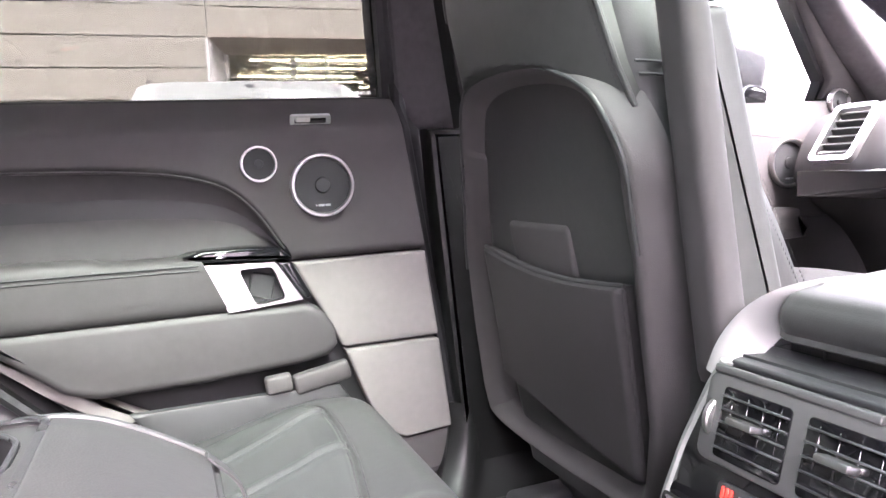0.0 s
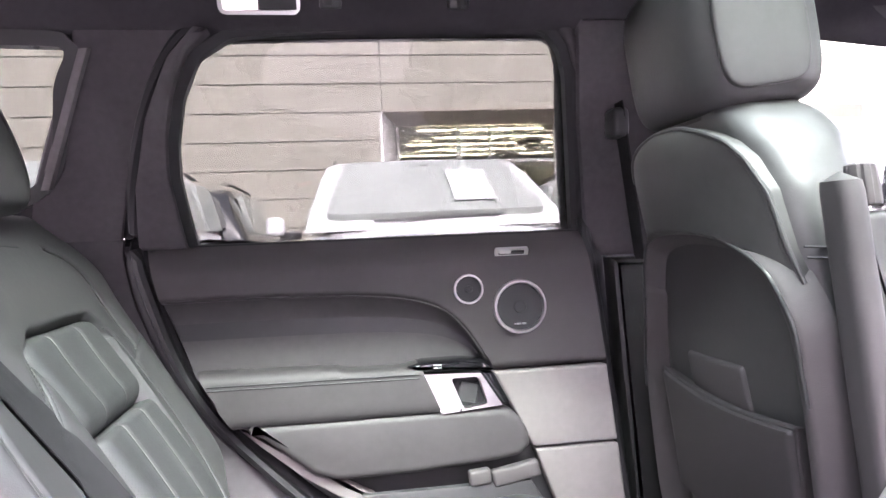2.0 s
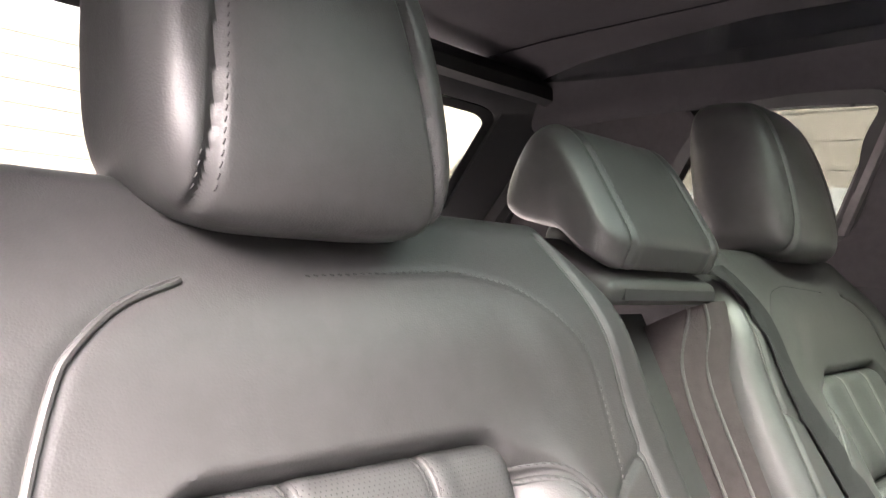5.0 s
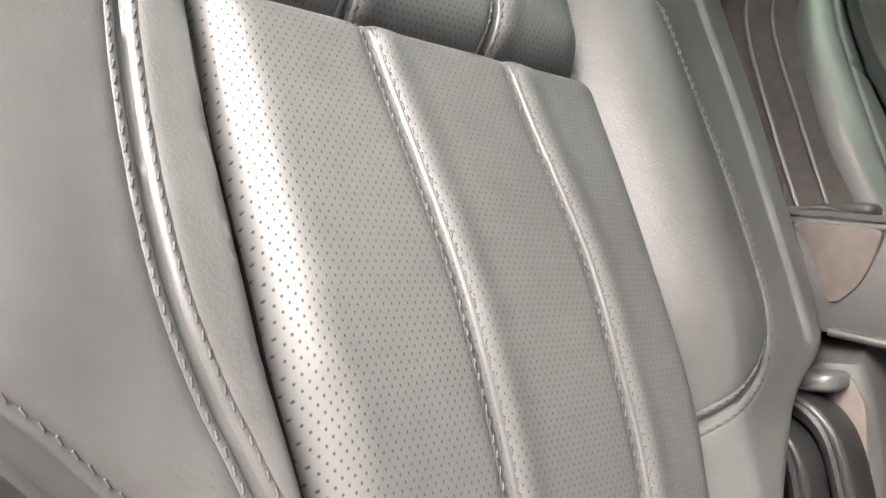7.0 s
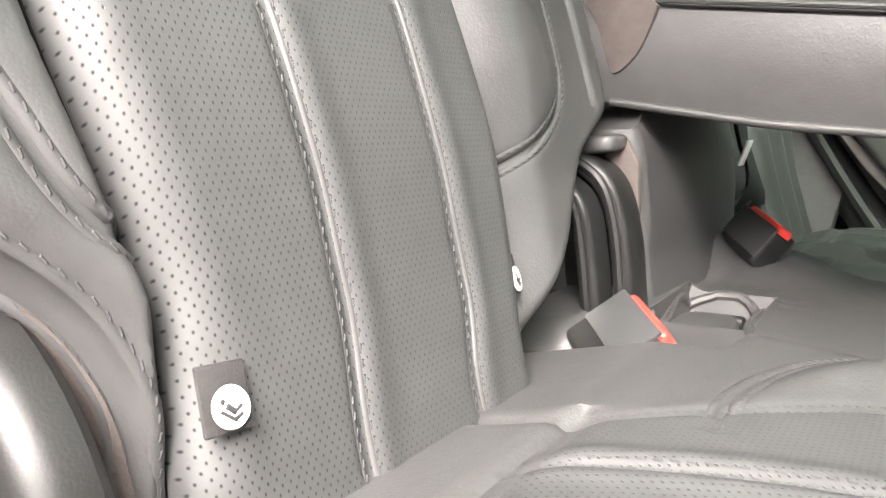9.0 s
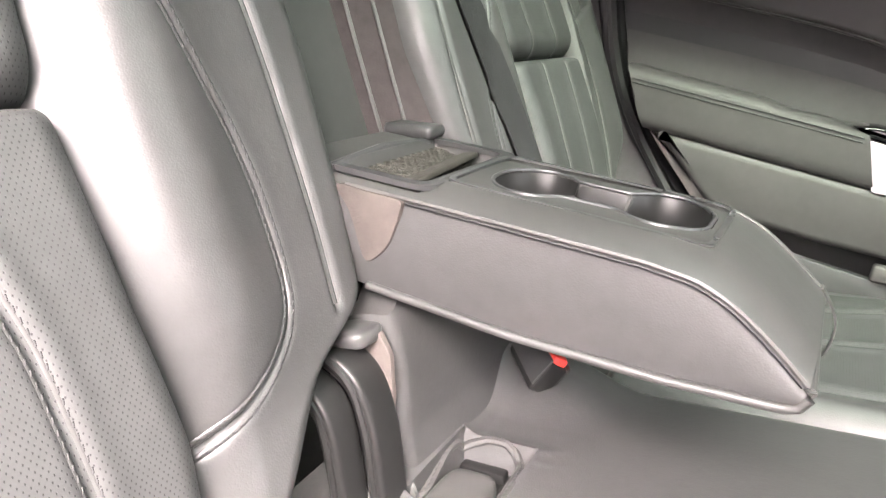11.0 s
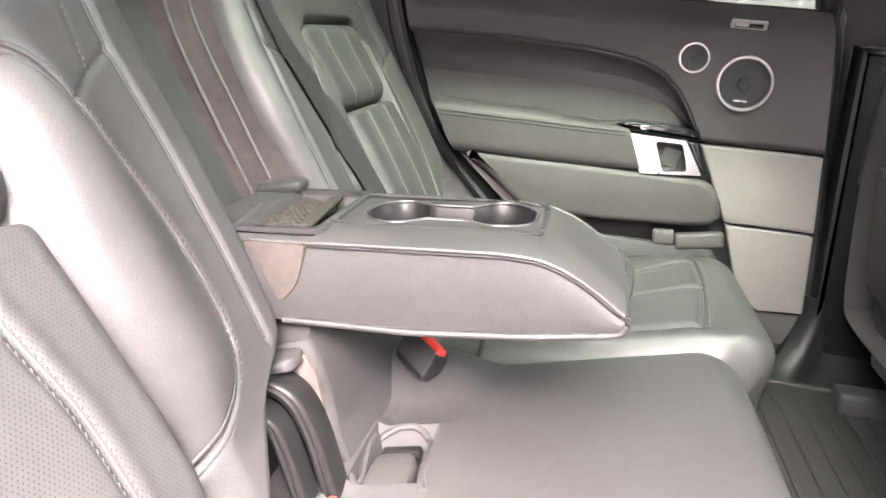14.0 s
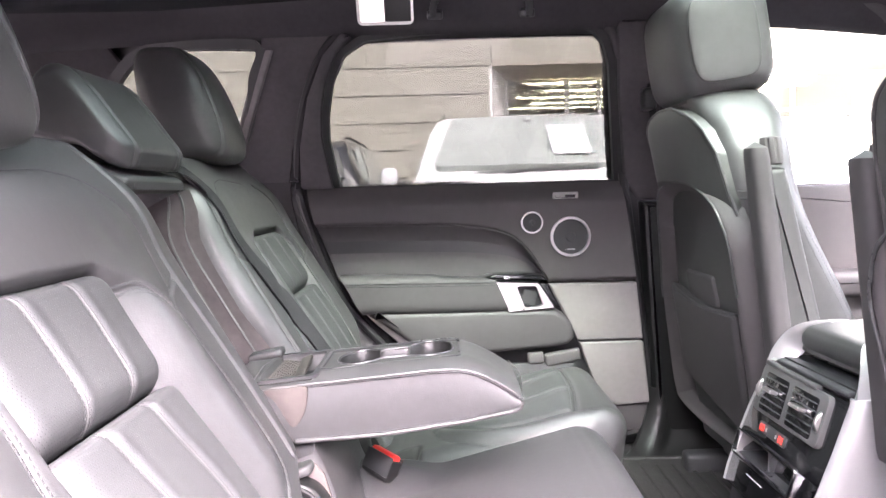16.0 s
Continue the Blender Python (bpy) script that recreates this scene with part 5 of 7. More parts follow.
# carrier panel behind all
base = [(-.535, 1.212), (-.527, 1.199), (-.514, 1.119), (-.466, .994), (-.393, .894), (-.276, .786), (-.17, .70), (-.02, .655), (.14, .64), (.272, .645), (.279, .70), (.256, .94), (.240, 1.06), (.222, 1.18), (.216, 1.212)]
part("carrier", slab_bm(ring_of(base), flat_place(1, .790), .034, .004), M_PLASTIC, door)
# upper trim, with rolled sill: a sheet with the bend as lower edge
bend = curve1([(-.53, 1.121), (-.40, 1.121), (-.319, 1.120), (-.20, 1.116), (-.128, 1.109), (-.085, 1.100), (-.049, 1.087), (-.022, 1.066), (.0, 1.040), (.02, 1.006), (.037, .976), (.26, .974)])
nu, nv = 120, 46
U = np.zeros((nv, nu, 3))
for j in range(nu):
    t = j / (nu - 1)
    for i in range(nv):
        k = i / (nv - 1)
        x = lerp(-.524, .238, t)
        zl = bend(x)
        if x > .030:
            zl = .9745
        z = lerp(zl, 1.2135, k)
        xx = lerp(lerp(-.513, -.536, k), lerp(.252, .217, k), t) if True else x
        zl = bend(xx) if xx < .034 else .9745
        z = lerp(zl, 1.2135, k)
        y = trim_y(z) - .012
        low = (z - zl)
        y += .012 * max(0, 1 - low / .012) ** 2
        y += .004 * max(0, 1 - min(xx + .535, .252 - xx) / .02)
        U[i, j] = (xx, y, z)
upper = part("upper_trim", grid_bm(U, skirt=(0, .035, 0)), M_DOOR, door, "soft charcoal upper door trim")
part("bend_seam", tube_bm([(x, .7335, bend(x) + .0028) for x in np.linspace(-.505, .030, 80)], .0020, 6), M_DOOR_LEATHER, door)
# concave leather insert
nu, nv = 100, 40
U = np.zeros((nv, nu, 3))
for j in range(nu):
    t = j / (nu - 1)
    for i in range(nv):
        k = i / (nv - 1)
        xx = lerp(lerp(-.463, -.512, k), .034, t)
        z = lerp(.990, min(bend(xx), 1.121) + .002, k)
        U[i, j] = (xx, .742 + .020 * math.sin(math.pi * min(1, k * 1.0)) ** .8 * (k ** .5), z)
part("insert", grid_bm(U, skirt=(0, .03, 0)), M_DOOR_LEATHER, door, "dark leather door insert")
# armrest bar
prof = smooth_line([(.745, 1.000), (.722, 1.001), (.704, .999), (.694, .991), (.690, .979), (.689, .955), (.690, .932), (.695, .919), (.706, .913), (.745, .912)], 26)
rings = []
for k in range(40):
    t = k / 39
    ring = []
    for yy, zz in prof:
        x = lerp(-.458 + (1.004 - zz) * .60, -.058 - (zz - .913) * .42, t)
        lift = .006 * (1 - t)
        dip = -.006 * float(sstep(-.235, -.215, np.array(x)) * (1 - sstep(-.125, -.10, np.array(x)))) * (1 if zz > .985 else 0)
        ring.append((x, yy, zz + lift * (zz > .95) + dip))
    rings.append(ring)
part("armrest", loft_bm(rings), M_DOOR_LEATHER, door, "padded leather armrest bar")
stuff(part("armrest_stitching", stitch_bm([(x, .6895 + .0022, .9835 + .004 * (-x / .4)) for x in np.linspace(-.44, -.095, 90)], lambda p: Vector((0, -1, .3))), M_THREAD_DARK, door))
# two black beads draw the shade in the seam's groove
for dz in (-.0032, .0032):
    part("armrest_seam_shade", tube_bm([(x, .6893, .9800 + dz + .004 * (-x / .4)) for x in np.linspace(-.44, -.095, 40)], .0011, 6), M_SEAL, door)
# switch island and latch bezel
isl = [(-.115, .996), (-.085, 1.003), (-.02, 1.003), (.02, .998), (.036, .982), (.012, .981), (-.092, .986)]
part("switch_island", slab_bm(ring_of(isl), flat_place(1, .742), .050, .006), M_GLOSS, door, "gloss black switch island")
for dz in (.9925, .9975):
    part("window_switch_sign", rbox_bm((.014, .0012, .0022), .0004, pose(-.064, .6915, dz)), M_CHROME, door)
bez_o = even(np.array([(-.090, .983), (.010, .979), (.046, .921), (-.060, .913), (-.090, .983)]), .004)[:-1]
cx, cz = -.012, .946
hq = even(np.array([(-.042, .973), (.006, .973), (.021, .925), (-.021, .919), (-.042, .973)]), .0022)
hq = np.array([np.array([np.interp(k, np.linspace(0, 1, len(hq)), hq[:, 0]), np.interp(k, np.linspace(0, 1, len(hq)), hq[:, 1])]) for k in np.linspace(0, 1, len(bez_o), endpoint=False)])
hs = hq.copy()
for _ in range(9):
    hs = (np.roll(hs, 1, 0) + hs * 2 + np.roll(hs, -1, 0)) / 4
# pair the rings by angle about the middle
order = np.argsort(np.arctan2(bez_o[:, 1] - cz, bez_o[:, 0] - cx))
order2 = np.argsort(np.arctan2(hs[:, 1] - cz, hs[:, 0] - cx))
bezel = part("latch_bezel", frame_bm(bez_o[order], hs[order2], flat_place(1, .712), .018, 0), M_SILVER, door, "satin silver latch bezel")
part("latch_cup", slab_bm(ring_of([(-.06, .975), (.02, .975), (.03, .918), (-.045, .915)]), flat_place(1, .722), .010, .002), M_SEAL, door, "black latch cup")
part("latch_lever", rbox_bm((.034, .005, .036), .003, pose(-.010, .7105, .945, 0, 14, 0)), M_PLASTIC, door, "black door lever")
part("bezel_end", slab_bm(ring_of([(.012, .979), (.034, .977), (.060, .924), (.048, .920)]), flat_place(1, .715), .018, .003), M_GLOSS, door, "gloss black bezel end")
# lower panel, strip and pocket
lowp = [(-.385, .917), (-.06, .917), (.048, .915), (.074, .900), (.092, .872), (.094, .846), (.078, .830), (.040, .824), (-.10, .815), (-.236, .814), (-.275, .826)]
part("lower_panel", slab_bm(ring_of(lowp), flat_place(1, .748), .052, .014, 4), M_DOOR_LEATHER, door, "padded lower door panel")
strip = [(-.400, .912), (-.352, .911), (-.235, .808), (-.175, .775), (-.215, .765), (-.300, .822), (-.372, .884)]
part("trim_strip", slab_bm(ring_of(strip), flat_place(1, .748), .030, .006), M_GREY_CLOTH, door, "grey slanted trim strip")
part("pocket_wall", slab_bm(ring_of([(-.20, .79), (.09, .79), (.13, .72), (.16, .66), (-.02, .66), (-.14, .71)]), flat_place(1, .700), .012, .004), M_PLASTIC, door)
part("pocket_tab", rbox_bm((.038, .02, .026), .005, pose(.000, .690, .803, 0, -4, 0)), M_DOOR, door, "grey pocket end block")
part("pocket_tab", rbox_bm((.085, .02, .030), .006, pose(.064, .694, .803, 0, -10, 0)), M_DOOR, door, "grey pocket end block")
p1 = [(.040, .9715), (.249, .9715), (.2645, .8335), (.107, .8335), (.092, .868), (.072, .908), (.055, .940)]
p2 = [(.110, .8295), (.265, .8295), (.2795, .678), (.200, .672), (.165, .690), (.140, .745), (.122, .795)]
for pp in (p1, p2):
    part("panel", slab_bm(ring_of(pp), flat_place(1, .752), .026, .005, 3), M_GREY_CLOTH, door, "taupe woven door panel")
foot = [(-.10, .69), (.16, .689), (.20, .669), (.281, .675), (.286, .61), (.10, .60), (-.02, .62)]
part("foot_panel", slab_bm(ring_of(foot), flat_place(1, .760), .026, .006), M_DOOR, door)


def speaker(parent, at, r, cone):
    sp = part("speaker" if cone else "tweeter", revolve_bm([(0, -.002), (r * .86, -.002), (r * .86, .003), (0, .003)], at, (0, -1, 0)), M_GRILLE, parent, "black mesh speaker grille")
    part("ring", revolve_bm([(r * .86, -.003), (r, -.003), (r, .004), (r * .97, .0085), (r * .90, .0085), (r * .86, .004), (r * .86, -.003)], at, (0, -1, 0), 56), M_SILVER, sp, "satin silver speaker ring")
    c = Vector(at) + Vector((0, -.003, 0))
    part("cone", revolve_bm([(0, .004), (r * .22, .003), (r * .25, .0005), (r * .5, .0002), (0, .0)], c, (0, -1, 0), 24), M_GRILLE, sp)
    if cone:
        for k, (dx, w) in enumerate(((-.011, .0045), (-.004, .009), (.006, .008))):
            part("badge", rbox_bm((w, .0016, .0032), .0004, pose(at[0] + dx, at[1] - .0042, at[2] - .030)), M_CHROME if k == 0 else M_SIGN_GREY, sp, "small bright maker's badge")
    return sp


speaker(door, (.0925, .730, 1.0845), .048, True)
speaker(door, (.0015, .730, 1.120), .0262, False)
swm = Matrix.Translation((.082, .744, 1.190)) @ pose(0, 0, 0, 34, 0, 0)
part("lock_bezel", frame_bm(rrect(.060, .017, .004, 4), rrect(.048, .0095, .002, 4), lambda a, b, h: swm @ Vector((a, -.012 - h, b)), .006, .001), M_SILVER, door, "silver door lock bezel")
part("lock_knob", rbox_bm((.022, .006, .008), .002, swm @ pose(-.011, -.013, 0)), M_WHITE_TAG, door, "pale lock slider")
part("lock_slot", rbox_bm((.05, .004, .010), .001, swm @ pose(0, -.011, 0)), M_GLOSS, door)
# window frame, sail panel and pane
wr = ring_of(WIN)
part("window_frame", frame_bm(grown(wr, .016), wr, side_place(1, .018), .020, 0), M_SEAL, door, "black window frame")
part("window_pane", slab_bm(grown(wr, .010), side_place(1, .022), .004, .001), M_PRIVACY, door)
sail = [(-.470, 1.212), (-.478, 1.26), (-.487, 1.33), (-.484, 1.387), (-.468, 1.458), (-.438, 1.518), (-.40, 1.548), (-.425, 1.552), (-.470, 1.508), (-.512, 1.42), (-.541, 1.31), (-.548, 1.212)]
part("sail_panel", slab_bm(ring_of(sail), side_place(1, .006), .026, .006), M_PILLAR, door, "dark cloth window surround")
upf = [(-.40, 1.560), (-.37, 1.556), (.10, 1.571), (.15, 1.562), (.178, 1.528), (.192, 1.483), (.210, 1.35), (.226, 1.212), (.238, 1.212), (.216, 1.40), (.200, 1.52), (.176, 1.566), (.12, 1.584), (-.40, 1.574)]
part("frame_trim", slab_bm(ring_of(upf), side_place(1, .014), .022, .006), M_PILLAR, door)
part("sill_seal", tube_bm([(x, .768, 1.2135) for x in np.linspace(-.46, .21, 20)], .004, 8), M_SEAL, door)

# ---------------------------------------------------------------- near rear door, standing open: unseen, added to keep light off the near seat
odoor = thing("rear_door", (.26, -.82, .62), "open rear car door with charcoal trim and tinted window", "car door")
OA = radians(80)
OD, ON = Vector((-math.cos(OA), -math.sin(OA), 0)), Vector((-math.sin(OA), math.cos(OA), 0))


def open_place(out):
    return lambda a, b, h: Vector((.27, -.82, 0)) + OD * (.25 - a) + ON * (h + out) + Vector((0, 0, b))


part("outer_skin", slab_bm(ring_of(base), open_place(-.09), .05, .015, 3), M_PAINT_DARK, odoor, "dark painted outer panel")
part("inner_trim", slab_bm(ring_of(base), open_place(-.04), .04, .010, 3), M_DOOR, odoor, "charcoal inner trim")
part("armrest", slab_bm(ring_of([(-.44, .99), (.03, .985), (.045, .92), (-.36, .912)]), open_place(0), .05, .012, 3), M_DOOR_LEATHER, odoor)
part("window_frame", frame_bm(grown(wr, .045), wr, open_place(-.06), .035), M_SEAL, odoor)
part("window_pane", slab_bm(grown(wr, .008), open_place(-.045), .004, .001), M_PRIVACY, odoor)

# ---------------------------------------------------------------- front seats
def fx(z):
    """The rear face of a front seat back, by height."""
    return .478 - .2 * z


SHELL = smooth_line([(.30, .70), (.258, .76), (.236, .82), (.222, .91), (.209, .99), (.205, 1.047), (.202, 1.10), (.224, 1.149), (.248, 1.170), (.283, 1.186), (.33, 1.199), (.40, 1.206), (.46, 1.204), (.505, 1.194), (.533, 1.175), (.560, 1.13), (.580, 1.085), (.645, .95), (.688, .80), (.700, .73), (.68, .696), (.55, .686), (.40, .690)], 150, True)
UP_L = curve1([(1.10, .575), (1.15, .562), (1.20, .548), (1.25, .528), (1.28, .512), (1.31, .482), (1.325, .455), (1.336, .42)])
UP_R = curve1([(1.10, .200), (1.14, .206), (1.186, .217), (1.25, .226), (1.29, .246), (1.31, .266), (1.325, .300), (1.336, .345)])
BODY_F = curve1([(.64, .56), (.93, .496), (1.02, .458), (1.096, .420), (1.154, .395), (1.22, .380), (1.38, .372)])
BODY_R = curve1([(.64, .20), (.95, .192), (1.15, .198), (1.25, .212), (1.31, .236), (1.35, .272), (1.38, .335)])
BODY_L = curve1([(.64, .66), (.90, .650), (1.05, .605), (1.20, .565), (1.31, .520), (1.35, .485), (1.38, .43)])


def front_seat(s, label):
    seat = thing("bucket_seat", (.45, s * .43, .55), label, "car seat", "front seats")
    # leather body: rounded sections up the seat back, the shoulders swelling over the rear panel
    rings = []
    for k in range(60):
        z = lerp(.64, 1.380, 1 - (1 - k / 59) ** 1.5)
        top = max(0, (z - 1.30) / .081)
        rnd = math.sqrt(max(.0, 1 - top ** 2.2))
        xr = fx(z) + .024 + .028 * (1 - rnd)
        xf = BODY_F(z) - .03 * (1 - rnd)
        yl, yr = BODY_L(z), BODY_R(z)
        rings.append([((xr + xf) / 2 + a, s * ((yl + yr) / 2 + b), z) for a, b in rrect(xf - xr, yl - yr, .042, 8)])
    part("back_cushion", loft_bm(rings), M_LEATHER, seat, "black leather front seat back")

    def swell(y, z):
        """How far the upper rear panel stands out."""
        t = (y - .43) / (.225 if y < .43 else .13)
        h = .018 - .044 * abs(t) ** 2.2
        return h + float(edge_drop(np.array(1.345 - z), .05, .028))

    crest = SHELL[(SHELL[:, 1] > 1.05)]
    crest = crest[np.argsort(crest[:, 0])]
    n, m = 70, 80
    P = np.zeros((n, m, 3))
    for i in range(n):
        z = lerp(1.10, 1.336, i / (n - 1))
        a, b = UP_L(z), UP_R(z)
        for j in range(m):
            y = lerp(b, a, j / (m - 1))
            e = min(y - b, a - y)
            tuck = .060 * float(sstep(-.002, .014, np.array(np.interp(y, crest[:, 0], crest[:, 1], 0, 0) - z)))
            P[i, j] = (fx(z) - swell(y, z) + .003 * math.exp(-(e / .005) ** 2) + tuck, s * y, z)
    part("shoulder_panel", grid_bm(P, skirt=(.03, 0, 0)), M_LEATHER_SOFT, seat, "smooth leather upper rear panel")
    rim = [(z, UP_R(z)) for z in np.linspace(1.145, 1.336, 50)] + [(1.338, y) for y in np.linspace(.365, .41, 5)] + [(z, UP_L(z)) for z in np.linspace(1.334, 1.28, 12)]
    part("panel_welt", tube_bm([(fx(z) - swell(y, z) + .001, s * y, z) for z, y in rim], .0032, 8), M_LEATHER, seat)
    nrm = lambda p: Vector((-1, 0, 0))
    rows = [stitch_bm([(fx(z) - swell(UP_R(z) + o, z) - .0006, s * (UP_R(z) + o), z) for z in np.linspace(1.15, 1.33, 70)], nrm) for o in (.007,)]
    # seams across the flank and along the shoulder
    for z0 in (1.174, 1.186):
        part("flank_seam", tube_bm([(lerp(fx(z0) + .034, .33, t), s * (BODY_R(z0) + .003 - .004 * math.sin(math.pi * min(1, t * 1.4))), z0 - .004 * t) for t in np.linspace(0, 1, 10)], .0016, 6), M_THREAD_DARK, seat)
    for o in (0, .007):
        rows.append(stitch_bm([(fx(z) + .095 + o - .1 * (z - 1.2), s * (BODY_R(z) + .001), z) for z in np.linspace(1.20, 1.34, 50)], lambda p: Vector((0, -s, .2))))
    stuff(part("seam_stitching", merge(*rows), M_THREAD_DARK, seat))
    # moulded shell: a crest with a side wall round a sunken panel
    wide = []
    for y, z in SHELL:
        right = max(0, min(1, (.33 - y) / .08))
        wide.append(lerp(.55, 1.0, right) if z < 1.12 else lerp(.42, 1.0, right * max(0, min(1, (1.19 - z) / .07))))
    wide = np.array(wide)[:, None]
    rings = []
    for grow, dx in ((.018, .040), (.012, .022), (.004, .006), (0, .001), (-.006, -.001), (-.014, .001), (-.026, .010), (-.046, .026), (-.058, .031), (-.075, .032)):
        g = grown(SHELL, 1.0)
        out = SHELL + (g - SHELL) * grow * (wide if grow < 0 else 1)
        rings.append([(fx(z) + dx, s * y, z) for y, z in out])
    part("back_shell", loft_bm(rings), M_DOOR, seat, "charcoal moulded seat back shell")
    # satin bead added to draw the highlight along the rim
    part("shell_glint", tube_bm([(fx(z) - .0015, s * y, z) for y, z in SHELL[28:112]], .0022, 8), M_PLASTIC_SATIN, seat, "thin satin bead for the highlight round the shell")
    # map pocket panel, stiff, with a bound hem
    P = np.zeros((50, 50, 3))
    for i in range(50):
        for j in range(50):
            t, k = j / 49, i / 49
            y = lerp(lerp(.300, .262, k ** .8), lerp(.622, .588, k ** .7), t)
            zt = lerp(.970, .986, t) - .012 * math.sin(math.pi * t)
            zb = lerp(.735, .790, t ** 1.5)
            z = lerp(zb, zt, k)
            e = min(t, 1 - t, k, 1 - k) * .3
            P[i, j] = (fx(z) + .004 - .006 * k * (1 - (2 * t - 1) ** 2) - float(edge_drop(np.array(e), .010, .008)), s * y, z)
    pk = part("map_pocket", grid_bm(P, skirt=(.016, 0, 0)), M_DOOR_LEATHER, seat, "stiff leather map pocket")
    rim = [tuple(P[i, 0]) for i in range(6, 49)] + [tuple(P[49, j]) for j in range(50)]
    part("pocket_hem", tube_bm(rim, .0030, 8), M_DOOR_LEATHER, pk)
    part("pocket_block", rbox_bm((.016, .15, .10), .010, pose(fx(.985) + .028, s * .440, .978, 0, -11.3, 0), 4), M_DOOR, seat)
    # headrest: rear shell, inner face panel
    hm = Matrix.Translation((.290, s * .40, 1.452)) @ pose(0, 0, 0, 0, -8, 0)
    hr = part("headrest", pillow_bm(.250, .165, .200, .03, hm, .008, 24), M_LEATHER, seat, "black leather front headrest")
    part("headrest_panel", pillow_bm(.014, .112, .150, .01, hm @ pose(-.012, -s * .125, 0), .004, 12), M_LEATHER_SOFT, hr)
    part("headrest_neck", rbox_bm((.07, .15, .05), .02, pose(.272, s * .40, 1.352)), M_PLASTIC, seat)
    for q in (-.045, .045):
        part("headrest_post", tube_bm([(.255, s * .40 + q, 1.375), (.262, s * .40 + q, 1.325)], .006, 12), M_CHROME, seat, "chrome headrest post")
    # folded-up armrest on the inner side, with its knurled knob
    low, high = Vector((.326, s * .152, .885)), Vector((.2785, s * .152, 1.262))
    ax = (high - low).normalized()
    rings = []
    for k in range(40):
        t = k / 39
        c = low + (high - low) * t
        e = min(t * .39, (1 - t) * .39)
        kk = max(0, 1 - e / .016)
        sc = math.sqrt(max(.002, 1 - kk * kk))
        rings.append([c + Vector((a * sc, s * b * sc, 0)) for a, b in rrect(.031 + .006 * (1 - t), .044, .013, 5)])
    part("folded_armrest", loft_bm(rings), M_DOOR_LEATHER, seat, "armrest folded up against the seat")
    kn = Vector((.306, s * .150, 1.226))
    n = 48
    rr = []
    for hgt, r0 in ((0, .011), (.002, .0150), (.006, .0160), (.036, .0160), (.042, .0150), (.044, .010), (.044, .0001)):
        rr.append([kn + ax * hgt + Vector((math.cos(2 * math.pi * q / n), math.sin(2 * math.pi * q / n), 0)) * (r0 * (1 - (.14 if (q % 6) < 2 and .004 < hgt < .043 else 0))) for q in range(n)])
    part("knob", loft_bm(rr), M_DOOR, seat, "ribbed adjuster knob")
    sp = [(.284, 1.221), (.322, 1.222), (.332, 1.185), (.353, 1.095), (.386, .96), (.40, .86), (.330, .86), (.322, .96), (.298, 1.10)]
    part("side_panel", slab_bm(ring_of(sp), lambda a, b, h: Vector((a, s * (.180 - h), b)), .042, .010, 4), M_LEATHER_SOFT, seat, "leather side bolster panel")
    for o in (0, .009):
        stuff(part("side_stitching", stitch_bm([(lerp(.371, .470, t) + o, s * .1925, lerp(1.127, .935, t)) for t in np.linspace(0, 1, 60)], lambda p: Vector((0, -s, 0))), M_THREAD, seat))
    # cushion and base
    part("seat_cushion", pillow_bm(.50, .54, .17, .05, Matrix.Translation((.66, s * .43, .80)) @ pose(0, 0, 0, 0, -6, 0), .02, 16), M_LEATHER, seat)
    part("seat_base", rbox_bm((.46, .42, .20), .04, pose(.64, s * .43, .66)), M_PLASTIC, seat)
    for yy in (.27, .60):
        part("seat_rail", rbox_bm((.60, .05, .05), .01, pose(.62, s * yy, .575)), M_PLASTIC, seat, "black seat rail")
    part("rail_cover", rbox_bm((.05, .04, .03), .008, pose(.37, s * .60, .578)), M_PLASTIC, seat)
    return seat


front_seat(1, "black leather front passenger seat with moulded back shell and map pocket")
nudge(front_seat(-1, "black leather driver's seat with folded armrest"), -.006, 0, -.030)

# seat belt on the far middle pillar
fb = thing("front_shoulder_belt", (.30, .72, 1.2), "black front seat belt on the middle pillar", "seat belt")
part("webbing", grid_bm(quad_sheet(Vector((.262, .690, 1.43)), Vector((.262, .645, 1.43)), Vector((.30, .665, 1.16)), Vector((.30, .705, 1.16))), skirt=(.002, 0, 0)), M_BELT, fb)
part("anchor", rbox_bm((.03, .05, .05), .01, pose(.262, .672, 1.395)), M_PLASTIC_SATIN, fb)

# ---------------------------------------------------------------- centre console
con = thing("centre_console", (.35, .04, .56), "centre console rear with air vents, heater buttons and a drawer", "console")


def cf(y, z, h=0.0):
    """A point of the console's rear face."""
    return Vector((.2817 + .2857 * (z - .86) - .961 * h, y, z + .276 * h))


CFL = curve1([(.56, .14), (.70, .164), (.748, .168), (.80, .163), (.849, .154), (.905, .136), (.93, .124), (.955, .104)])
CFR = curve1([(.56, -.06), (.70, -.086), (.784, -.091), (.85, -.100), (.916, -.106), (.955, -.10)])
FACE_TURN = pose(0, 0, 0, 0, 16, 0)
# body behind the face, set back where the tray is
rings = []
for k in range(40):
    z = lerp(.57, .930, k / 39)
    a, b = CFL(z) - .006, CFR(z) + .006
    x0 = cf(0, z).x + (.075 if .762 < z < .811 else .010)
    rings.append([(x0, b, z), (x0, a, z), (x0 + .05, a + .004, z), (1.05, a + .010, z), (1.05, b - .010, z), (x0 + .05, b - .004, z)])
part("body", loft_bm(rings), M_PLASTIC, con)


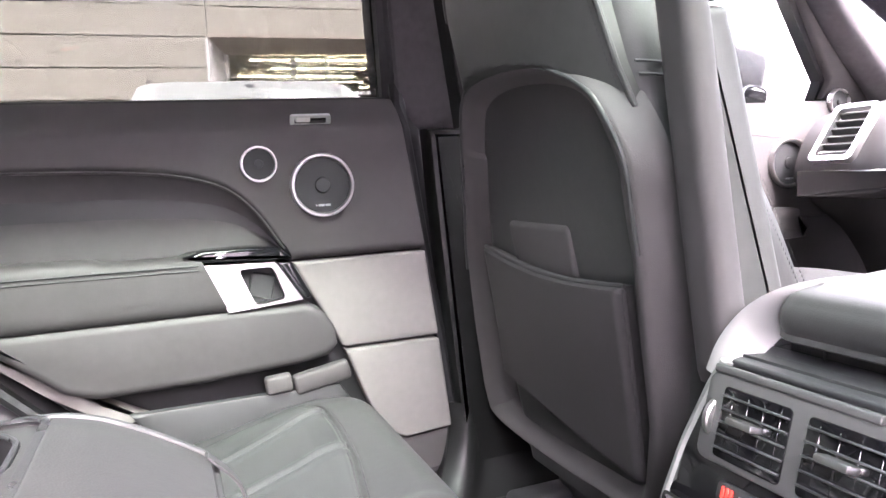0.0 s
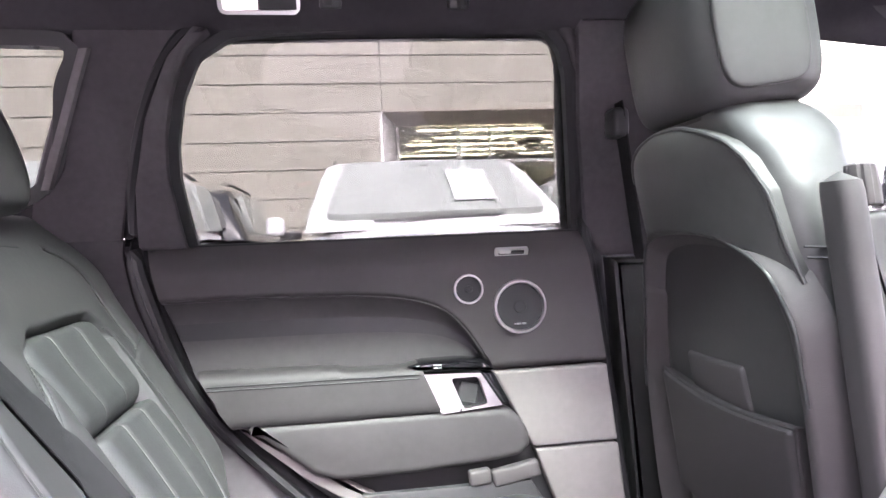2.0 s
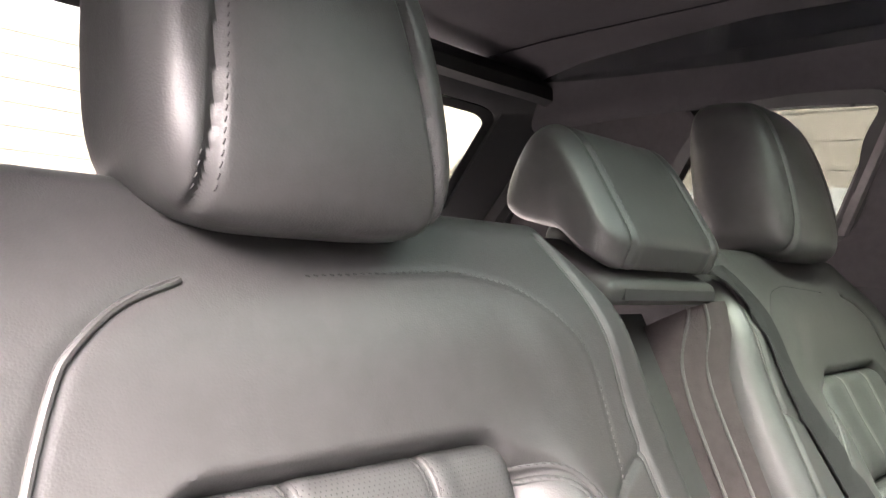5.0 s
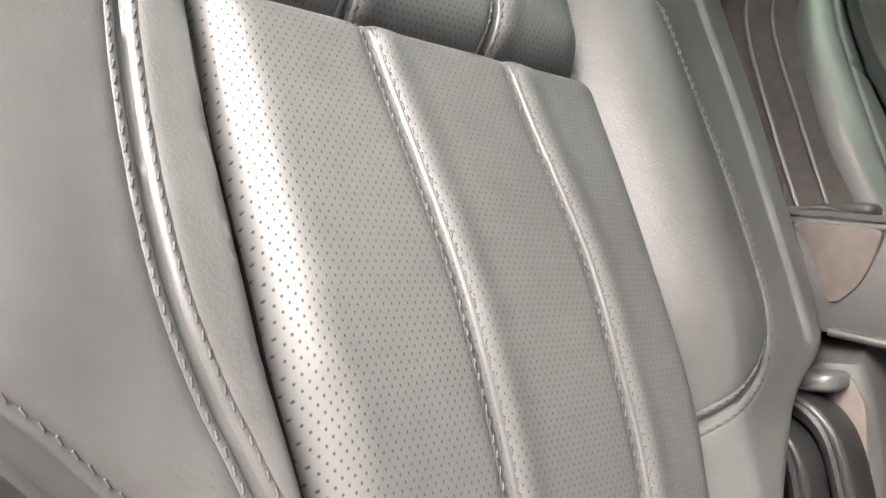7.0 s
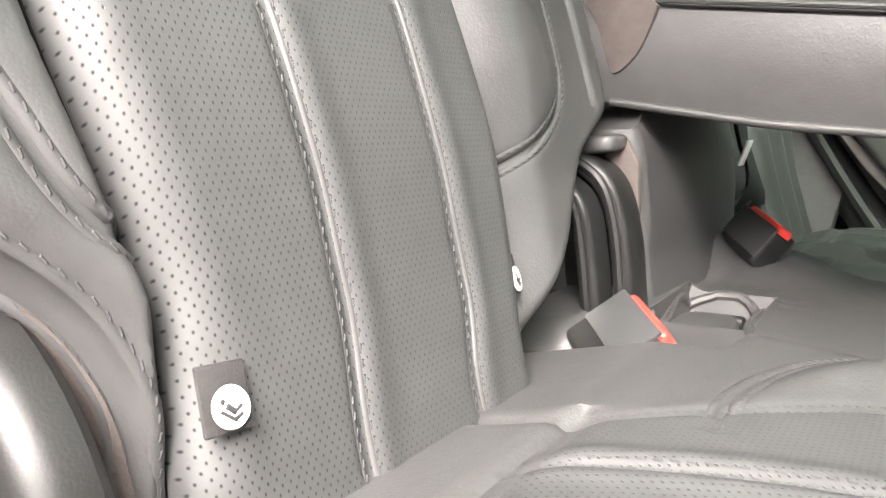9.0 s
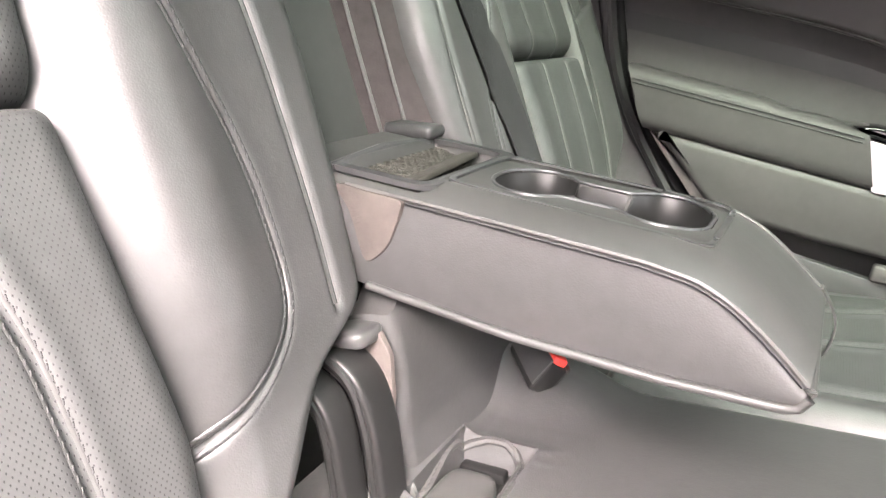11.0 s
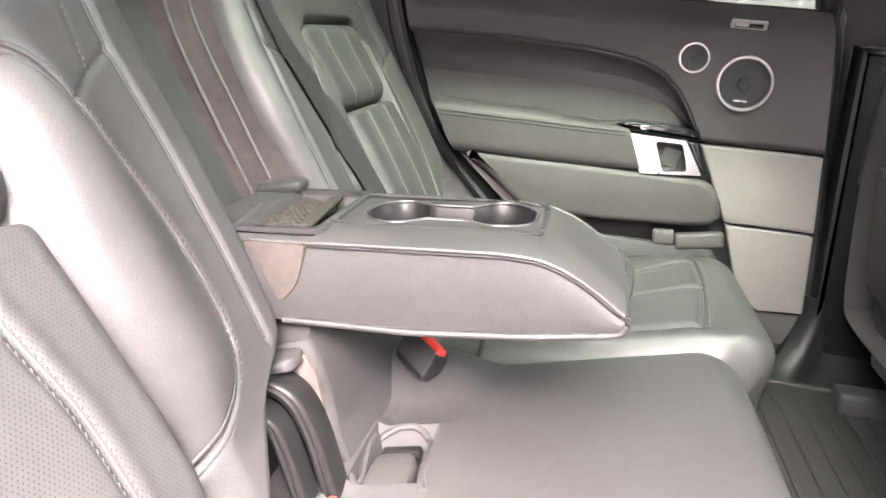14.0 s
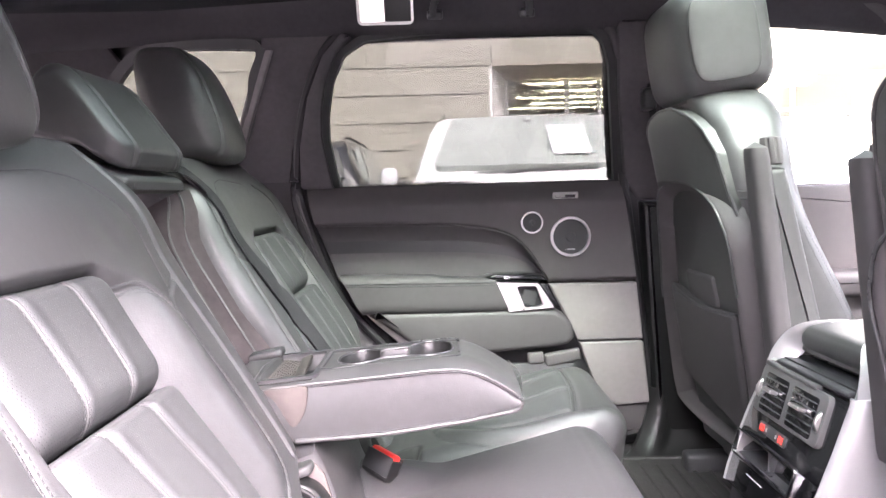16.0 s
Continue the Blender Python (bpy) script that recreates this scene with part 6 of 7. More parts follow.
def face_piece(z0, z1, y0=None, y1=None):
    zs = np.linspace(z0, z1, 10)
    return slab_bm([((CFL(z) - .008) if y1 is None else y1, z) for z in zs] + [((CFR(z) + .008) if y0 is None else y0, z) for z in zs[::-1]], cf, .006, .0008)


part("face", merge(face_piece(.805, .918), face_piece(.720, .767), face_piece(.767, .805, y0=.1535), face_piece(.767, .805, y1=-.0285)), M_GLOSS, con, "gloss black rear face")
for fn, sg in ((CFL, 1), (CFR, -1)):
    P = np.zeros((60, 9, 3))
    for i in range(60):
        z = lerp(.722, .925, i / 59)
        for j in range(9):
            t = j / 8
            q = cf(fn(z), z)
            P[i, j] = (q.x - .008 + .004 * t + .085 * t * t, q.y + sg * (.010 * math.sin(math.pi * min(1, t * .8)) - .007 * (1 - t) ** 2), q.z + .012 * t * t)
    part("side_trim", grid_bm(P, skirt=(.004, -sg * .008, 0)), M_CONSOLE_SILVER, con, "satin silver side trim")
    # the trim widens over the shoulder and runs in under the lid
    yc = .026
    outer = smooth_line([(.293, .142, .910), (.298, .137, .930), (.304, .129, .948), (.312, .116, .966), (.322, .101, .979), (.338, .090, .986), (.36, .086, .988)], 24)
    inner = smooth_line([(.294, .128, .908), (.303, .121, .919), (.314, .115, .929), (.330, .111, .941), (.338, .104, .954), (.344, .095, .966), (.37, .088, .975)], 24)
    back = smooth_line([(.36, .150, .915), (.37, .146, .932), (.38, .138, .950), (.39, .126, .966), (.40, .112, .978), (.41, .102, .984), (.43, .096, .986)], 24)
    P = np.zeros((24, 14, 3))
    for i in range(24):
        for j in range(14):
            t = j / 13
            q = inner[i] * (1 - t / .45) + outer[i] * t / .45 if t < .45 else outer[i] * (1 - (t - .45) / .55) + back[i] * (t - .45) / .55
            q = q + np.array([0, 0, .004 * math.sin(math.pi * t)])
            P[i, j] = (q[0], q[1] if sg > 0 else (-.106 - (q[1] - .142) if q[1] > .105 else -.069 + (.105 - q[1])), q[2])
    part("shoulder_trim", grid_bm(P, skirt=(.006, -sg * .004, -.004)), M_CONSOLE_SILVER, con, "bright silver shoulder of the console")
# vents
vent = part("vent_plate", slab_bm([(.029 + a, .881 + b) for a, b in rrect(.190, .070, .010, 6)], lambda a, b, h: cf(a, b, .006 + h), .008, .003), M_VENT, con, "grey satin air vent surround")
part("vent_lip", rbox_bm((.010, .150, .007), .002, Matrix.Translation(cf(.045, .9185, .010)) @ FACE_TURN), M_VENT, vent)
for cxv in (.070, -.012):
    box = [(cxv + a, .8795 + b) for a, b in rrect(.068, .055, .004, 3)]
    # flat black plate stands for the shade behind the slats
    part("vent_shade_plate", slab_bm(box, lambda a, b, h: cf(a, b, .0125 + h), .0022, .0004), M_GLOSS, vent, "black plate for the shade inside the vent")
    for k in range(5):
        zz = .8595 + k * .0100
        part("slat", rbox_bm((.0035, .066, .0016), .0005, Matrix.Translation(cf(cxv, zz, .0162)) @ pose(0, 0, 0, 0, 18, 0), 1), M_PLASTIC_SATIN, vent)
    for k in range(4):
        part("blade", rbox_bm((.003, .0016, .048), .0004, Matrix.Translation(cf(cxv - .024 + .016 * k, .8795, .0136)) @ FACE_TURN, 1), M_GLOSS, vent)
    part("vent_tab", rbox_bm((.014, .027, .006), .002, Matrix.Translation(cf(cxv + .002, .884, .021)) @ pose(0, 0, 0, 0, 18, 0), 2), M_SILVER, vent, "silver vent slider")
for wyv in (.1145, -.0565):
    part("vent_wheel", revolve_bm([(.001, -.0035), (.017, -.0035), (.0185, -.002), (.0185, .002), (.017, .0035), (.001, .0035)], cf(wyv, .8795, .002), (0, 1, 0), 28), M_SILVER, vent, "silver vent wheel")
# heater buttons
hb = part("heater_buttons", slab_bm([(.056 + a, .8275 + b) for a, b in rrect(.082, .016, .004, 3)], lambda a, b, h: cf(a, b, .006 + h), .003, .001), M_PLASTIC_SATIN, con, "seat heater buttons")
for yc, sg in ((.085, 1), (.027, -1)):
    for k in range(3):
        part("red_sign", rbox_bm((.0008, .0030, .0095), .0003, Matrix.Translation(cf(yc + (k - 1) * .0046, .8275, .0096)) @ FACE_TURN, 1), M_RED_GLOW, hb)
    part("seat_sign", rbox_bm((.0008, .004, .006), .0003, Matrix.Translation(cf(yc - sg * .014, .8275, .0096)) @ FACE_TURN, 1), M_SIGN_GREY, hb)
# open tray with a bright frame, a divider and a flap
dro = [(.0625 + a, .786 + b) for a, b in rrect(.184, .0395, .005, 4)]
dri = [(.0625 + a, .786 + b) for a, b in rrect(.1785, .034, .004, 4)]
dr = part("tray_frame", frame_bm(dro, dri, lambda a, b, h: cf(a, b, .003 + h), .007), M_CHROME, con, "bright frame of the open tray")
for z0, nm in ((.7685, "tray_floor"), (.8035, "tray_roof")):
    part(nm, slab_bm([(-.0285, 0), (.1535, 0), (.1535, 1), (-.0285, 1)], lambda a, b, h: Vector((cf(0, z0).x + .064 * b, a, z0 - .0025 + h)), .003, .0004), M_PLASTIC_SATIN, dr)
for yy in (-.0285, .062, .1530):
    part("tray_divider", rbox_bm((.064, .003, .033), .001, pose(cf(0, .786).x + .034, yy, .786)), M_PLASTIC_SATIN, dr)
part("tray_flap", slab_bm([(.018 + a, .786 + b) for a, b in rrect(.084, .032, .003, 3)], lambda a, b, h: cf(a, b, -.018 + h), .004, .001), M_GLOSS, dr, "gloss black socket flap")
for k in range(6):
    part("small_print", rbox_bm((.0006, .006, .0018), .0002, Matrix.Translation(cf(.092 - k * .009, .752, .0068)) @ FACE_TURN, 1), M_SIGN_GREY, con)
# ledge above the face, the wall behind it and the lid
part("ledge", rbox_bm((.046, .196, .008), .003, pose(.3235, .022, .9255, 0, -8, 0)), M_PLASTIC_SATIN, con, "grey ledge over the vents")
part("rear_wall", rbox_bm((.02, .196, .045), .004, pose(.362, .010, .938)), M_PLASTIC, con)
for yy in (.070, -.045):
    part("wall_rib", rbox_bm((.006, .003, .030), .001, pose(.3525, yy, .940)), M_PLASTIC_SATIN, con)
prof = smooth_line([(.336, .944), (.326, .952), (.323, .964), (.328, .976), (.345, .986), (.42, .992), (.55, .993), (.70, .989), (.70, .955), (.45, .948)], 44, True)
rings = []
for k in range(34):
    t = k / 33
    y = lerp(.098, -.108, t)
    e = min(y + .108, .098 - y)
    kk = max(0, 1 - e / .016)
    sc = .50 + .50 * math.sqrt(max(0, 1 - kk * kk))
    rings.append([(.51 + (a - .51) * (1 - (1 - sc) * .10), y, .968 + (b - .968) * sc) for a, b in prof])
part("armrest_lid", loft_bm(rings), M_LEATHER_SOFT, con, "padded leather console lid")
part("lid_band", rbox_bm((.03, .190, .014), .005, pose(.354, .002, .9465)), M_GLOSS, con)

# ---------------------------------------------------------------- front door, dashboard
fd = thing("front_door", (.75, .76, .62), "closed front car door with charcoal trim and speakers", "car door")
fo = [(.44, 1.19), (.47, .62), (1.30, .62), (1.34, .90), (1.30, 1.16), (1.16, 1.195)]
part("trim", slab_bm(ring_of(fo), flat_place(1, .780), .040, .010), M_DOOR, fd)
part("lower_trim", slab_bm(ring_of([(.34, .975), (1.20, .965), (1.22, .70), (.34, .70)]), flat_place(1, .742), .012, .005), M_DOOR_LEATHER, fd)
part("armrest", slab_bm(ring_of([(.42, .99), (1.00, .99), (1.02, .93), (.42, .92)]), flat_place(1, .742), .06, .02, 4), M_DOOR_LEATHER, fd)
speaker(fd, (1.020, .738, 1.074), .048, True)
fw = [(.345, 1.195), (.355, 1.40), (.375, 1.555), (.42, 1.570), (.78, 1.560), (.84, 1.535), (1.13, 1.235), (1.125, 1.195)]
fwr = ring_of(fw)
part("window_frame", frame_bm(grown(fwr, .03), fwr, side_place(1, .022), .026), M_SEAL, fd)
part("window_pane", slab_bm(grown(fwr, .01), side_place(1, .026), .004, .001), M_GLASS, fd)
sailf = [(1.13, 1.20), (1.14, 1.235), (.99, 1.40), (1.10, 1.40), (1.36, 1.18), (1.30, 1.17)]
part("sail_panel", slab_bm(ring_of(sailf), side_place(1, .0), .020, .006), M_DOOR, fd)
speaker(fd, (1.153, .738, 1.190), .027, False)
ap = thing("windscreen_pillar", (1.1, .70, 1.3), "dark cloth windscreen pillar trim", "pillar trim", kind="structure")
for s in (1, -1):
    part("trim", tube_bm(smooth_line([(.70, s * .645, 1.60), (.90, s * .665, 1.50), (1.10, s * .700, 1.34), (1.36, s * .735, 1.13)], 24), .036, 12, flat=.7), M_PILLAR, ap)
dash = thing("dashboard", (1.2, 0, .9), "dark dashboard with a silver-edged air vent", "dashboard")
prof = smooth_line([(1.20, .80), (1.14, .92), (1.04, 1.00), (.995, 1.050), (1.040, 1.140), (1.14, 1.172), (1.45, 1.165), (1.45, .70), (1.09, .70)], 50, True)
part("top", loft_bm([[(x, y, z) for x, z in prof] for y in np.linspace(-.70, .70, 12)]), M_DOOR_LEATHER, dash)
vm = Matrix.Translation((1.015, .60, 1.118)) @ pose(0, 0, 0, 0, 38, 0)
part("vent_frame", frame_bm(rrect(.125, .09, .012, 4), rrect(.105, .068, .008, 4), lambda a, b, h: vm @ Vector((-.004 - h, b, a)), .012, .002), M_SILVER, dash, "silver vent frame")
for k in range(6):
    part("vent_slat", rbox_bm((.012, .068, .004), .001, vm @ pose(-.004, 0, -.042 + .017 * k, 0, 20, 0)), M_PLASTIC, dash)
part("glove_line", rbox_bm((.01, .40, .05), .004, pose(.984, .48, 1.035)), M_GLOSS, dash)
setting("windscreen", slab_bm([(a, .5 + b) for a, b in rrect(1.36, 1.0, .08, 5)], lambda a, b, h: Vector((1.48 - .78 * b - .4 * h, a, 1.16 + .46 * b + .8 * h)), .005, .001), M_GLASS, "front windscreen", "window")
setting("wall_front", rbox_bm((.05, 1.5, .7), .01, pose(1.50, 0, .84)), M_PLASTIC, "dark front bulkhead", "wall")
fn = thing("driver_door", (.8, -.76, .62), "closed driver's door with charcoal trim", "car door")
part("trim", slab_bm(ring_of(fo), flat_place(-1, .780), .040, .010), M_DOOR, fn)
part("window_frame", frame_bm(grown(fwr, .03), fwr, side_place(-1, .022), .026), M_SEAL, fn)
part("window_pane", slab_bm(grown(fwr, .01), side_place(-1, .026), .004, .001), M_GLASS, fn)
# door mirror
mir = thing("door_mirror", (1.0, .95, 1.22), "door mirror in a dark housing outside the front window", "mirror")
mm = Matrix.Translation((1.02, .99, 1.285)) @ pose(0, 0, 0, 0, 16, -14)
part("housing", pillow_bm(.25, .13, .17, .05, mm @ pose(.045, 0, 0), .02, 14), M_PAINT_DARK, mir)
part("mirror_glass", slab_bm(rrect(.215, .145, .045, 6), lambda a, b, h: mm @ Vector((-.036 - h, a, b)), .004, .001), M_CHROME, mir, "mirror glass")
part("stalk", rbox_bm((.05, .16, .04), .015, mm @ pose(.03, -.15, -.07)), M_PAINT_DARK, mir)
# outer roof skin and lower body sides close the car
skin = [(x, z) for x, z in smooth_line([(-1.45, 1.60), (-1.2, 1.70), (-.6, 1.745), (.1, 1.75), (.6, 1.715), (.80, 1.655)], 30)]
body = thing("car_body", (0, 0, .5), "outer skin of the car round the cabin", "car body", kind="structure")
for y0, y1 in ((-.68, -.40), (.40, .68)):
    P = np.zeros((30, 8, 3))
    for i, (x, z) in enumerate(skin):
        for j in range(8):
            y = lerp(y0, y1, j / 7)
            P[i, j] = (x, y, z - .10 * max(0, abs(y) - .45) ** 1.3 * 2)
    part("roof_skin", grid_bm(P, skirt=(0, 0, .004)), M_PAINT_DARK, body)
P = np.zeros((12, 8, 3))
for i in range(12):
    for j in range(8):
        x = lerp(-1.45, -.50, i / 11)
        P[i, j] = (x, lerp(-.40, .40, j / 7), float(np.interp(x, [q[0] for q in skin], [q[1] for q in skin])))
part("roof_skin", grid_bm(P, skirt=(0, 0, .004)), M_PAINT_DARK, body)
part("side_skin", rbox_bm((3.0, .02, .55), .008, pose(-.05, .86, .90)), M_PAINT_DARK, body)
part("side_skin", rbox_bm((1.0, .02, .75), .008, pose(-1.10, -.86, .86)), M_PAINT_DARK, body)
part("side_skin", rbox_bm((1.2, .02, .60), .008, pose(.92, -.86, .88)), M_PAINT_DARK, body)
part("under_skin", rbox_bm((3.2, 1.6, .03), .01, pose(0, 0, .44)), M_PLASTIC, body)

# ---------------------------------------------------------------- outside
bm = bmesh.new()
bmesh.ops.create_grid(bm, x_segments=20, y_segments=20, size=300)
setting("ground", bm, M_ASPHALT, "pale concrete paved yard", "ground")


def suv(at, yaw, paint, label, rear_dark=False, paper=False, k=1.14):
    """A parked off-road car with rounded cabin, seen mostly over the sill: nose along -y before turning."""
    c = thing("parked_car", at, label, "car", "parked cars")
    M = Matrix.Translation(at) @ pose(0, 0, 0, 0, 0, yaw) @ Matrix.Scale(k, 4)
    T = lambda x, y, z: M @ Vector((x, y, z))
    # lower body: cross sections from nose to tail
    sec = [(-2.28, .60, .45, .72), (-2.22, .78, .40, .90), (-2.05, .88, .34, 1.00), (-1.7, .93, .32, 1.06), (-1.2, .95, .32, 1.10), (-.95, .96, .32, 1.13), (0.0, .97, .32, 1.12), (1.2, .97, .32, 1.14), (1.9, .95, .34, 1.14), (2.12, .90, .42, 1.10), (2.18, .80, .50, 1.00)]
    rings = []
    for y, w, z0, z1 in sec:
        ring = []
        for a in np.linspace(0, 2 * math.pi, 36, endpoint=False):
            ca, sa = math.cos(a), math.sin(a)
            px = w * math.copysign(abs(ca) ** .45, ca)
            pz = lerp(z0, z1, .5 + .5 * math.copysign(abs(sa) ** .55, sa))
            ring.append(T(px, y, pz))
        rings.append(ring)
    part("body", loft_bm(rings), paint, c)
    # cabin: from the windscreen foot over the roof to the tail
    cab = [(-1.02, .80, 1.12, 1.14), (-.80, .76, 1.12, 1.28), (-.45, .70, 1.12, 1.50), (-.20, .665, 1.12, 1.605), (.05, .65, 1.12, 1.635), (.6, .645, 1.12, 1.645), (1.2, .64, 1.12, 1.63), (1.65, .635, 1.12, 1.60), (1.88, .65, 1.12, 1.50), (2.02, .72, 1.12, 1.25), (2.06, .76, 1.12, 1.14)]
    rings = []
    for y, w, z0, z1 in cab:
        wl = .82
        rings.append([T(wl, y, z0), T(lerp(wl, w, .5), y, lerp(z0, z1, .5)), T(w, y, z1 - .05 * (z1 - z0)), T(w - .08, y, z1), T(0, y, z1 + .012), T(-w + .08, y, z1), T(-w, y, z1 - .05 * (z1 - z0)), T(-lerp(wl, w, .5), y, lerp(z0, z1, .5)), T(-wl, y, z0)])
    part("cabin", loft_bm(rings), M_PAINT_DARK if rear_dark else paint, c)

    def pane(name, pts, mat, label="", out=.012):
        cc = sum((Vector(p) for p in pts), Vector()) / len(pts)
        n = (Vector(pts[1]) - Vector(pts[0])).cross(Vector(pts[2]) - Vector(pts[1])).normalized()
        if n.dot(cc - Vector((0, .5, 1.0))) < 0:
            n = -n
        ring = even(np.array([tuple(p) for p in pts] + [tuple(pts[0])]), .05)[:-1]
        for _ in range(2):
            ring = (np.roll(ring, 1, 0) + 2 * ring + np.roll(ring, -1, 0)) / 4
        r1 = [T(*(Vector(p) - n * .02)) for p in ring]
        r2 = [T(*(Vector(p) + n * out)) for p in ring]
        return part(name, loft_bm([r1, r2]), mat, c, label, smooth=False)

    pane("windscreen", [(-.69, -.95, 1.175), (.69, -.95, 1.175), (.54, -.28, 1.552), (-.54, -.28, 1.552)], M_CAR_GLASS_SKY, "windscreen with sky reflection in its colour", .055)
    pane("rear_window", [(-.66, 2.02, 1.20), (.66, 2.02, 1.20), (.56, 1.86, 1.50), (-.56, 1.86, 1.50)], M_CAR_GLASS_DARK, "dark rear window", .06)
    for sx in (1, -1):
        for y0, y1 in ((-.55, .28), (.34, 1.05), (1.12, 1.62)):
            top0, top1 = (1.54 if y0 > -.3 else 1.42), 1.55
            pane("side_window", [(sx * .80, y0, 1.18), (sx * .80, y1, 1.18), (sx * .69, y1 - .04, top1), (sx * .70, y0 + .18 if y0 < 0 else y0 + .02, top0)], M_CAR_GLASS_SKY, "side window with sky reflection in its colour", .03)
        mrr = part("door_mirror", pillow_bm(.18, .10, .12, .03, M @ pose(sx * 1.0, -.66, 1.17, 0, 0, 0), .01, 10), paint, c, "door mirror")
        part("mirror_foot", rbox_bm((.14, .05, .05), .01, M @ pose(sx * .91, -.64, 1.11)), M_PLASTIC, mrr)
        part("headlight", pillow_bm(.30, .14, .12, .03, M @ pose(sx * .70, -2.10, .84, 0, 0, sx * 20 + 90), .01, 8), M_CHROME, c, "bright headlight")
        part("tail_light", pillow_bm(.12, .34, .13, .03, M @ pose(sx * .76, 2.08, 1.00), .006, 8), M_TAIL, c, "red tail light")
        for wyy in (-1.40, 1.42):
            wh = part("wheel", revolve_bm([(r * k, h * k) for r, h in ((.01, -.11), (.34, -.11), (.37, -.07), (.37, .07), (.34, .11), (.01, .11))], T(sx * .86, wyy, .37), M.to_3x3() @ Vector((1, 0, 0)), 32), M_TYRE, c)
            part("rim", revolve_bm([(r * k, h * k) for r, h in ((.01, .10), (.06, .115), (.24, .10), (.25, .118), (.26, .10))], T(sx * .86, wyy, .37), M.to_3x3() @ Vector((sx, 0, 0)), 24), M_SILVER, wh)
    for sx in (1, -1):
        part("roof_rail", tube_bm([T(sx * .60, y, 1.655 if 0 < y < 1.5 else 1.635) for y in np.linspace(-.05, 1.65, 14)], .016, 8), M_PLASTIC, c, "black roof rail")
        part("wiper", tube_bm([T(sx * .10 - .30, -1.00, 1.175), T(sx * .10, -.985, 1.185), T(sx * .10 + .30, -.97, 1.19)], .009, 6), M_PLASTIC, c, "black wiper arm")
    part("mirror_pod", pillow_bm(.14, .07, .06, .02, M @ pose(0, -.32, 1.545), .006, 8), M_PLASTIC, c)
    part("grille", rbox_bm((1.1, .06, .20), .03, M @ pose(0, -2.24, .72)), M_PLASTIC, c)
    if paper:
        pp = Matrix.Translation(T(.25, -.70, 1.402)) @ pose(0, 0, 0, 0, 0, yaw) @ pose(0, 0, 0, 30.5)
        sg = part("price_sheet", rbox_bm((.30, .50, .003), .001, pp), M_PAPER, c, "white paper sheet behind the windscreen")
        for k in range(4):
            part("printed_line", rbox_bm((.22 - .03 * (k % 2), .016, .002), .0004, pp @ pose(0, .16 - .07 * k, .003)), M_SIGN_GREY, sg)
    return c


suv((.52, 5.55, 0), 0, M_PAINT, "white parked off-road car facing the window, paper sheet in its windscreen", paper=True)
suv((-1.90, 8.95, 0), 179, M_PAINT, "white parked off-road car with dark roof and red tail light", rear_dark=True, k=1.12)
suv((-2.35, 4.95, 0), -5, M_PAINT, "white parked off-road car beside the other one")
suv((3.25, 6.4, 0), 4, M_PAINT, "white parked off-road car farther along the row")
suv((-7.6, 5.4, 0), 80, M_PAINT, "white parked car behind the tailgate")
suv((-8.6, 8.2, 0), 60, M_PAINT, "white parked car near the facade")

# facade of pale panels with a deep window recess
FY = 12.0
fac = thing("facade", (-3, FY, 0), "showroom facade of pale beige cladding panels with a recessed window", "building", kind="structure")
part("backing_wall", rbox_bm((20.0, .10, 8.2), .01, pose(-9.26, FY + .12, 4.0)), M_JOINT, fac, smooth=False)
part("backing_wall", rbox_bm((12.0, .10, 4.9), .01, pose(6.75, FY + .12, 5.89)), M_JOINT, fac, smooth=False)
Z0, DZ, X0, DX = 3.427 - 7 * .4885, .4885, .745 - 6 * 3.38, 3.38
bmp = rbox_bm((DX - .018, .03, DZ - .019), .003, None, 1)
mesh_panel = None
for ix in range(9):
    for iz in range(17):
        xa = X0 + ix * DX
        za = Z0 + iz * DZ
        if ix >= 6 and za < 3.40:
            continue
        m = pose(xa + DX / 2, FY + .05, za + DZ / 2)
        if mesh_panel is None:
            first = part("panel", bmp, M_FACADE, fac, smooth=False)
            mesh_panel = first.data
            first.location = m.translation
        else:
            ob = new("panel", mesh_panel)
            ob.parent = fac
            ob.matrix_parent_inverse = Matrix.Translation(-fac.location)
            ob.location = m.translation
# recess: splayed reveal and soffit, showroom behind glass
def plate_bm(pts, thick):
    P = quad_sheet(*[Vector(q) for q in pts], 3, 3)
    return grid_bm(P, skirt=thick)


part("jamb", plate_bm([(.745, FY + .02, 0), (1.067, FY + 1.0, 0), (1.067, FY + 1.0, 3.33), (.745, FY + .02, 3.427)], (-.06, .02, 0)), M_WHITE_WALL, fac, smooth=False)
part("soffit", plate_bm([(.745, FY + .02, 3.424), (14.0, FY + .02, 3.424), (14.0, FY + 1.0, 3.327), (1.067, FY + 1.0, 3.327)], (0, 0, .05)), M_SOFFIT, fac, smooth=False)
for xm in (1.10, 2.25, 2.86, 4.16, 5.4, 6.6, 7.8, 9.0):
    part("mullion", rbox_bm((.05 if xm != 2.25 else .09, .10, 3.3), .005, pose(xm, FY + 1.02, 1.65)), M_WHITE_WALL, fac, smooth=False)
